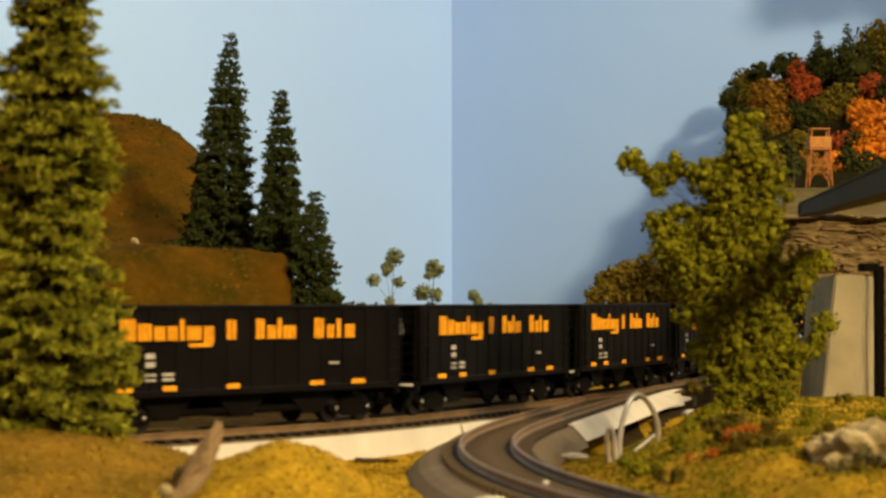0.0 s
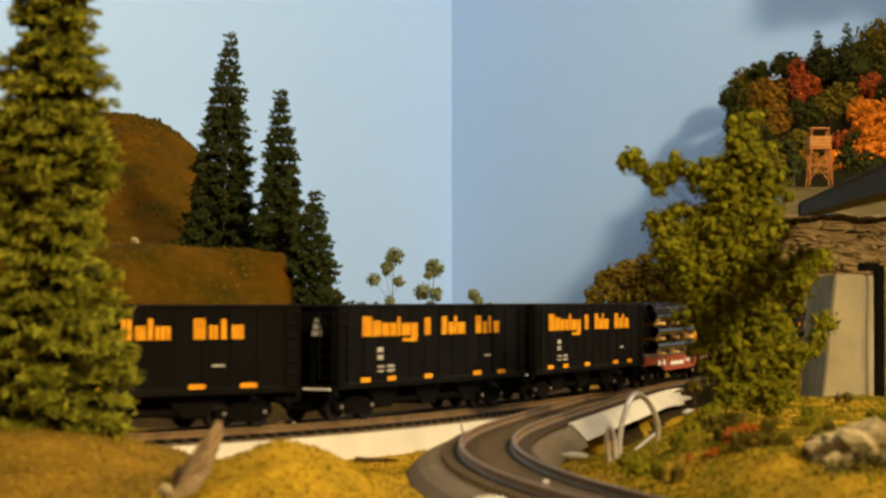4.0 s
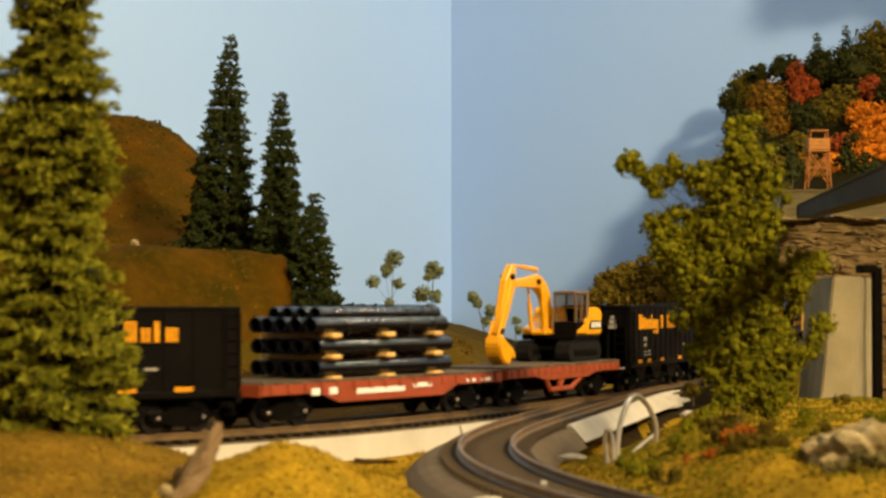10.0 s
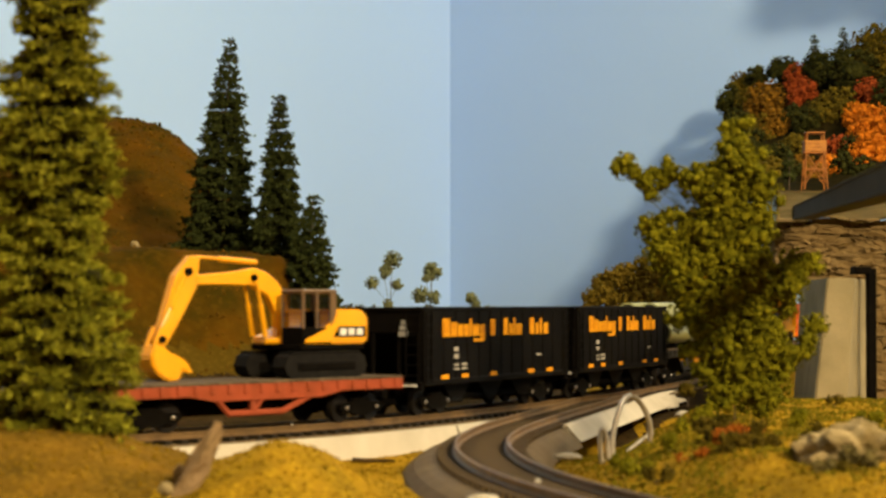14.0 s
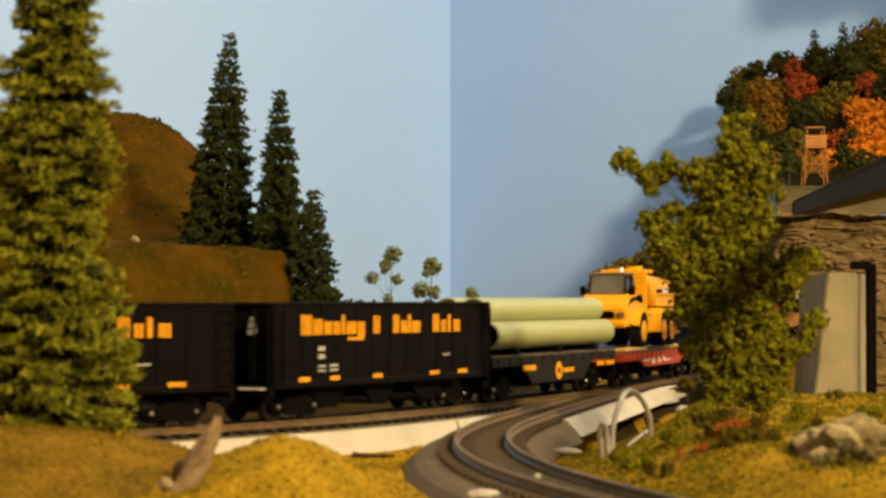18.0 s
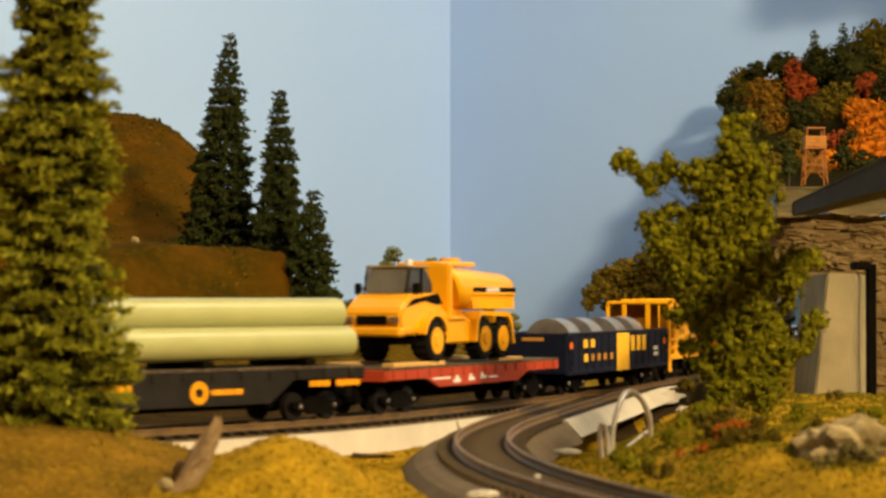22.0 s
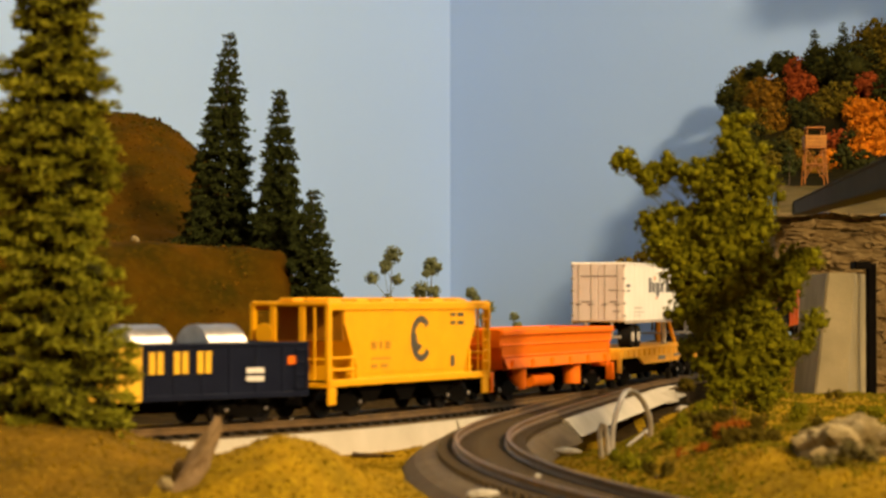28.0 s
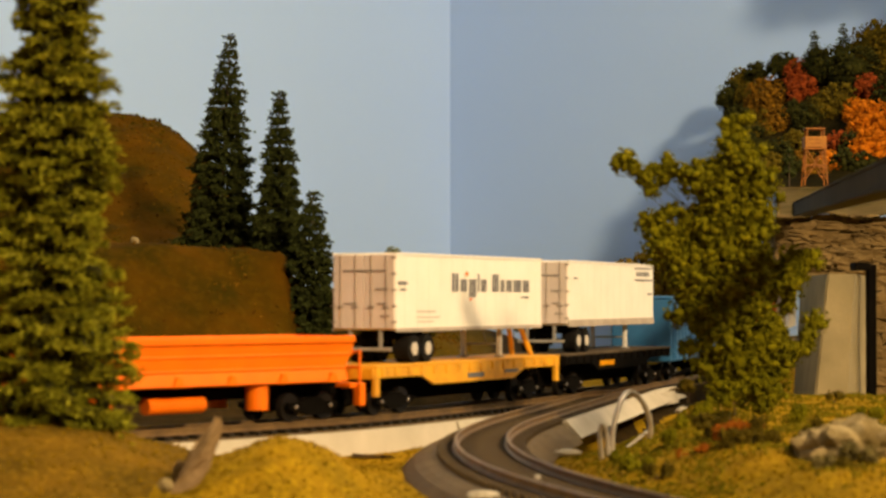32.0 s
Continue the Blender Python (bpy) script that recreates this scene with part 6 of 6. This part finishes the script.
def watch_tower():
    t = thing("watch_tower", "orange-brown wooden watch tower on the ledge", "watch tower")
    f = at(1450, 326, 1.70)
    t.location = f
    u = 1.70 / 3.7
    H = 100 * u
    wood = mat("orange_stained_timber", (0.36, 0.120, 0.007), (0.25, 0.085, 0.006), 300, 0.7, piece=0.2)
    for sx in (-1, 1):
        for sy in (-1, 1):
            part("leg", rod(B(), (sx * 12, sy * 10, -2), (sx * 8.5, sy * 7, H * 0.98), 0.8, 6), wood, t)
        part("side_brace", rod(B(), (sx * 12, -10, 2), (sx * 9.5, 7.5, H * 0.6), 0.5, 6), wood, t)
        part("side_brace", rod(B(), (sx * 12, 10, 2), (sx * 9.5, -7.5, H * 0.6), 0.5, 6), wood, t)
    for sy in (-1, 1):
        part("cross_brace", rod(B(), (-12, sy * 10, 2), (10, sy * 8, H * 0.6), 0.5, 6), wood, t)
        part("cross_brace", rod(B(), (12, sy * 10, 2), (-10, sy * 8, H * 0.6), 0.5, 6), wood, t)
        part("tie_beam", rod(B(), (-10.6, sy * 9, H * 0.32), (10.6, sy * 9, H * 0.32), 0.6, 6), wood, t)
    part("platform", box(B(), -11.5, 11.5, -9, 9, H * 0.60, H * 0.63, 0.3), wood, t)
    pale = mat("pale_timber_boards", (0.40, 0.16, 0.012), (0.32, 0.12, 0.010), 200, 0.7)
    for k in range(3):
        z = H * 0.64 + k * H * 0.065
        part("front_board", box(B(), -11, 11, -9.2, -8.4, z, z + H * 0.06, 0.2), pale, t, "pale timber board")
        for sx in (-1, 1):
            part("side_board", box(B(), sx * 11 - 0.4, sx * 11 + 0.4, -8.4, 9, z, z + H * 0.06, 0.2), wood, t)
    part("top_frame", box(B(), -10, 10, -8.5, 8.5, H * 0.955, H * 0.985, 0.3), wood, t)
    for k in range(6):
        part("ladder_rung", rod(B(), (3, -10.4, 5 + k * 4), (7, -10.4, 5 + k * 4), 0.3, 5), wood, t)
    t.scale = (0.78, 0.78, 1.0)
    return t


watch_tower()


# ---- small scenery ----
def wire(name, label, points, depth, r):
    c = bpy.data.curves.new(name, "CURVE")
    c.dimensions, c.bevel_depth, c.bevel_resolution, c.use_fill_caps = "3D", r * MM, 3, True
    s = c.splines.new("NURBS")
    s.points.add(len(points) - 1)
    for p, (x, y, dd) in zip(s.points, points):
        p.co = (*at(x, y, depth + dd), 1)
    s.use_endpoint_u, s.order_u = True, 4
    c.materials.append(WIRE)
    ob = new(name, c)
    me = bpy.data.meshes.new_from_object(ob.evaluated_get(bpy.context.evaluated_depsgraph_get()))
    bpy.data.objects.remove(ob)
    return tagged(new(name, me), label, "wire", "loose wires by the track")


wire("bent_wire", "bare bent wire arching out of the ground", [(1097, 830, 0), (1094, 790, 0), (1100, 745, 0), (1118, 695, 0.01), (1142, 700, 0.02), (1170, 750, 0.03), (1163, 795, 0.035), (1138, 815, 0.04)], 0.73, 1.0)
wire("bent_wire", "short bare wire standing beside the arch", [(1080, 832, 0), (1076, 800, 0), (1072, 770, 0), (1080, 752, 0.0), (1088, 770, 0.0), (1090, 830, 0.0)], 0.72, 0.9)
wire("bent_wire", "short loose wire lying by the arch", [(1122, 800, 0.0), (1140, 785, 0.01), (1162, 768, 0.02)], 0.75, 0.6)


def driftwood():
    bm = B()
    pts = [(305, 935, 9.0), (322, 880, 6.6), (345, 840, 6.2), (362, 805, 5.6), (376, 775, 3.6), (388, 748, 1.8)]
    rng = np.random.default_rng(4)
    last = None
    for x, y, r in pts:
        c = at(x, y, 0.52)
        ring = [bm.verts.new(c + Vector((math.cos(k / 9 * math.tau) * r * 0.62 * rng.uniform(0.75, 1.2), math.sin(k / 9 * math.tau) * r * 0.62 * rng.uniform(0.75, 1.2), 0)) * MM) for k in range(9)]
        if last:
            for k in range(9):
                bm.faces.new((last[k], last[(k + 1) % 9], ring[(k + 1) % 9], ring[k]))
        last = ring
    bm.faces.new(last)
    bmesh.ops.recalc_face_normals(bm, faces=bm.faces[:])
    bmesh.ops.subdivide_edges(bm, edges=bm.edges[:], cuts=1, use_grid_fill=True)
    for v in bm.verts:
        v.co += Vector(rng.normal(size=3)) * 0.0003
    return mesh_thing("driftwood_stump", bm, DRIFT, "weathered brown driftwood stump leaning on the bank", "driftwood")


driftwood()


def boulder(x, y, w, h, depth, seed, material, label, name="boulder", rough=1.0):
    rng = np.random.default_rng(seed)
    bm = B()
    bmesh.ops.create_icosphere(bm, subdivisions=4, radius=1)
    u = depth / 3700
    for v in bm.verts:
        n = v.co.normalized()
        k = 1 + 0.22 * noise.noise(n * 1.6 + Vector((seed, 0, 0))) + rough * (0.10 * noise.noise(n * 4 + Vector((0, seed, 0))) + 0.05 * noise.noise(n * 9) + 0.02 * noise.noise(n * 21))
        v.co = Vector((n.x * w / 2, n.y * w / 2.4, n.z * h / 2)) * u * k
    for f in bm.faces:
        f.smooth = False
    ob = mesh_thing(name, bm, material, label, "rock", "rocks on the banks")
    ob.location = at(x, y, depth)
    return ob


boulder(1532, 818, 214, 132, 0.56, 3, STONE, "large crumbly pale plaster boulder sunk in turf", rough=2.2)
boulder(292, 870, 26, 26, 0.5, 5, STONE, "small pale stone by the stump")
boulder(320, 845, 30, 40, 0.53, 6, DRIFT, "small brown stone by the stump")
boulder(238, 430, 16, 18, 1.17, 9, STONE, "small pale stone on the hillside")
boulder(211, 436, 12, 10, 1.17, 10, STONE, "small pale stone on the hillside")
boulder(1225, 732, 36, 14, 0.92, 12, FOAM, "broken white foam scrap by the riser")
boulder(1016, 808, 46, 12, 0.72, 13, FOAM, "pale foam sliver beside the roadbed")
boulder(868, 888, 60, 20, 0.530, 14, FOAM, "pale foam strip lying on the roadbed edge")
for k, (x, y, w, h) in enumerate([(675, 598, 40, 18), (712, 594, 44, 22), (748, 597, 34, 16), (640, 606, 30, 14)]):
    boulder(x, y, w, h, 1.16, 20 + k, ROCK, "grey rock on the low bank behind the train")


def tuft(x, y, r, depth, m, seed, label, n=3):
    rng = np.random.default_rng(seed)
    lob = [(x + rng.uniform(-r, r) * 0.9, y - r * 0.3 + rng.uniform(-0.6, 0.5) * r, r * rng.uniform(0.35, 0.8)) for _ in range(n + 1)]
    return lobes_tree("ground_shrub", label, depth, lob, m, seed, ((x, y + r), (x, y)), 0.9, 0.9, 0.5, category="shrub", group="shrubs on the meadow")


for k, (x, y, r) in enumerate([(618, 548, 16), (640, 552, 18), (662, 556, 20), (684, 562, 19), (706, 566, 18), (726, 574, 17), (745, 582, 14), (600, 560, 18), (630, 575, 20), (658, 580, 20), (762, 590, 11), (690, 585, 18)]):
    lobes_tree("hill_shrub", "dark olive shrub on the low crest behind the train", seen_depth(x, y + r * 0.5) - 0.004, [(x, y, r), (x + r * 0.6, y + r * 0.4, r * 0.7), (x - r * 0.6, y + r * 0.4, r * 0.7)], DARK_OLIVE, 260 + k, ((x, y + r * 1.5), (x, y)), 1.5, 0.8, 0.5, category="shrub", group="shrubs on the low crest")


RUST2 = leaf("dull_red_moss", (0.27, 0.07, 0.006), (0.18, 0.06, 0.006), 0.2)
MOSS_GREY = leaf("grey_green_moss", (0.105, 0.085, 0.030), (0.062, 0.052, 0.016), 0.3)
DEEP2 = leaf("dark_moss", (0.072, 0.052, 0.005), (0.048, 0.038, 0.004), 0.2)
SHRUBS = [(1122, 828, 22, 0.66, BUSH, "small green shrub by the wires"), (1310, 778, 22, 0.70, RUST2, "small reddish autumn shrub"), (1352, 772, 16, 0.72, RUST2, "small reddish autumn shrub"), (1262, 806, 14, 0.66, RUST2, "small reddish autumn shrub"),
          (1270, 768, 26, 0.74, DEEP2, "low dark green shrub"), (1375, 778, 28, 0.73, DEEP2, "low dark green shrub"), (1300, 795, 20, 0.69, DEEP2, "low dark green shrub"), (1492, 712, 12, 0.95, DEEP2, "low dark green shrub"),
          (1556, 742, 18, 0.85, BUSH, "small green shrub by the rock wall"), (1230, 690, 16, 0.9, DEEP2, "low dark green shrub"), (1420, 745, 22, 0.80, BUSH, "small green shrub on the meadow"), (1215, 760, 18, 0.76, BUSH, "small green shrub on the meadow"), (1330, 765, 14, 0.74, AMBER, "small orange autumn shrub"), (1290, 772, 24, 0.73, DEEP2, "low dark green shrub"), (1345, 785, 22, 0.71, DEEP2, "low dark green shrub"), (1200, 790, 24, 0.70, BUSH, "low green shrub on the meadow"), (1145, 838, 20, 0.64, BUSH, "small green shrub by the wires"), (1460, 770, 22, 0.66, DEEP2, "low dark green shrub"), (1250, 740, 22, 0.83, BUSH, "low green shrub on the meadow"), (1180, 850, 22, 0.62, DEEP2, "low dark green shrub"), (1222, 815, 10, 0.64, RUST2, "small reddish autumn shrub"),
          (1476, 836, 22, 0.534, MOSS_GREY, "grey green moss on the boulder foot"), (1512, 826, 26, 0.536, MOSS_GREY, "grey green moss on the boulder foot"), (1550, 822, 28, 0.536, MOSS_GREY, "grey green moss on the boulder foot"), (1530, 846, 26, 0.532, DEEP2, "low dark green shrub")]
for k, (x, y, r, d, m, lab) in enumerate(SHRUBS):
    tuft(x, y, r, d if d < 0.54 else seen_depth(x, y + r * 0.5, 0.5, 1.05), m, 310 + k, lab)


def litter():
    """Loose turf grains strewn over the banks."""
    rng = np.random.default_rng(77)
    for name, m, n, (x0, x1, y0, y1), size, lab in (("turf_grain", TURF, 15000, (-0.16, 0.20, 0.46, 0.98), 0.52, "coarse olive turf grains strewn on the ground"),
                                                    ("turf_scrap", TURF_DARK, 6000, (-0.16, 0.20, 0.46, 0.98), 0.48, "dark brown turf scraps strewn on the ground"),
                                                    ("moss_patch", MOSS, 20000, (0.05, 0.22, 0.52, 0.98), 0.75, "olive green moss growing on the meadow")):
        x, y = rng.uniform(x0, x1, n), rng.uniform(y0, y1, n)
        if name == "moss_patch":
            k = rng.integers(0, 300, n)
            x, y = x[k] + rng.normal(size=n) * 0.005, y[k] + rng.normal(size=n) * 0.012
        lx = np.interp(y * 1000, LINE_Y, LINE_X) * MM
        ok = (np.abs(x - lx) > 0.027) & (np.abs(far_offset(x, y) + 2) > 45)
        x, y = x[ok], y[ok]
        z = land(x, y)
        me = clumps(name, np.stack([x, y, z + 0.0002], 1), rng.uniform(0.4, 1.2, len(x)) * size * MM, m, 78, rough=0.4)
        tagged(new(name, me), lab, "turf", kind="stuff")


MOSS = mat("olive_moss", (0.135, 0.105, 0.005), (0.085, 0.074, 0.004), 30, 0.95, piece=0.25, bump=0.6, shine=0.03)
TURF = mat("yellow_turf_grain", (0.21, 0.125, 0.004), (0.13, 0.082, 0.003), 60, 0.95, piece=0.2, shine=0.03)
TURF_DARK = mat("brown_turf_grain", (0.165, 0.092, 0.006), (0.120, 0.078, 0.005), 60, 0.95, piece=0.4, shine=0.03)
litter()


def hill_scrub():
    """Ragged patches of dry scrub over the hillside."""
    rng = np.random.default_rng(91)
    for name, m, n, seed, cut, size, lab in (("tan_scrub", SCRUB_TAN, 9000, 5, 0.1, 1.1, "dry tan scrub strewn over the hillside"), ("rust_scrub", SCRUB_RUST, 7000, 6, 0.2, 1.0, "rust brown scrub strewn over the hillside"),
                                            ("dark_scrub", SCRUB_DARK, 8000, 7, 0.5, 1.7, "dark olive scrub strewn over the hillside")):
        x, y = rng.uniform(-0.36, 0.02, n), rng.uniform(1.06, 1.56, n)
        patch = wave(x, y, 34, seed) + 0.5 * wave(x, y, 95, seed + 20) + rng.normal(size=n) * 0.25
        ok = (patch > cut) & (land(x, y) > 0.0)
        if name == "dark_scrub":
            ok = ok | ((y > 1.46) & (rng.random(n) < 0.8))
        x, y = x[ok], y[ok]
        me = clumps(name, np.stack([x, y, land(x, y)], 1), rng.uniform(0.5, 1.3, len(x)) * size * MM, m, 92, rough=0.45, flat=0.6)
        tagged(new(name, me), lab, "scrub", kind="stuff")


SCRUB_TAN = mat("dry_tan_scrub", (0.1080, 0.0544, 0.0043), (0.0706, 0.0393, 0.0029), 40, 0.95, piece=0.3, shine=0.03)
SCRUB_RUST = mat("rust_brown_scrub", (0.0864, 0.0348, 0.0022), (0.0576, 0.0257, 0.0014), 40, 0.95, piece=0.3, shine=0.03)
SCRUB_DARK = mat("dark_olive_scrub", (0.0560, 0.0370, 0.0026), (0.0400, 0.0290, 0.0018), 40, 0.95, piece=0.3, shine=0.03)
hill_scrub()


def twig(points, r, label):
    """A thin fallen twig lying on the turf."""
    bm = B()
    places = []
    for x, y in points:
        p = at(x, y, seen_depth(x, y, 0.5, 0.78))
        places.append(Vector((p.x, p.y, float(land(np.array([p.x]), np.array([p.y]))[0]) + r * MM)) * 1000)
    for k, (a, b) in enumerate(zip(places, places[1:])):
        rod(bm, a, b, r * (1 - 0.2 * k), 6, r * (0.8 - 0.2 * k))
    return mesh_thing("fallen_twig", bm, DRIFT_DARK, label, "twig", "twigs on the bank")


DRIFT_DARK = mat("dark_wet_wood", (0.035, 0.022, 0.008), (0.06, 0.038, 0.014), 200, 0.9, bump=0.6, shine=0.05)
twig([(628, 806), (655, 811), (682, 812), (704, 822)], 1.0, "dark fallen twig lying on the yellow turf")
twig([(650, 815), (668, 806), (690, 803)], 0.7, "short dark twig lying across another")


def scraps():
    """Small loose pieces on and beside the near track."""
    for x, y, d, size, lab in ((966, 857, 0.535, (5, 1.6, 0.8), "small white scrap on the sleepers"), (520, 752, 0.80, (2.5, 1, 0.8), "small white chip by the rail")):
        p = at(x, y, d)
        ob = mesh_thing("loose_scrap", box(B(), -size[0] / 2, size[0] / 2, -size[1] / 2, size[1] / 2, 0, size[2], 0.25), FOAM, lab, "scrap", "scraps by the track")
        ob.matrix_basis = Matrix.Translation(p) @ Matrix.Rotation(x, 4, "Z")


scraps()
def motions():
    times = [k * 0.5 for k in range(65)]
    fine = [k * 0.1 for k in range(321)]
    for car, u, half in TRAIN:
        rows = []
        for t in times:
            s = u - run(t)
            a, b = on_track(s - half), on_track(s + half)
            rows.append((t, pose((a[0] + b[0]) / 2, (a[1] + b[1]) / 2, (a[2] + b[2]) / 2, 0, -math.degrees(math.atan2(b[2] - a[2], 2 * half * MM)), math.degrees(math.atan2(b[1] - a[1], b[0] - a[0])))))
        walk(car, rows)
        for k, truck in enumerate([o for o in car.children if o.name.startswith("truck")]):
            turn = []
            for t, p in rows[::2]:
                a = on_track(u - run(t) + half * (1 if k else -1))
                head = math.degrees(a[3]) - math.degrees(math.atan2(p[1][0], p[0][0]))
                turn.append((t, pose(truck.location.x, 0, 0, 0, 0, head)))
            walk(truck, turn)
            for w in truck.children:
                if w.name.startswith("wheelset"):
                    x = w.location.x
                    walk(w, [(t, pose(x, 0, 5.4 * MM, 0, -math.degrees(run(t) / 5.4), 0)) for t in fine])
        for ob, on, m in CARGO:
            if on == car:
                walk(ob, [(t, p @ m) for t, p in rows])


motions()
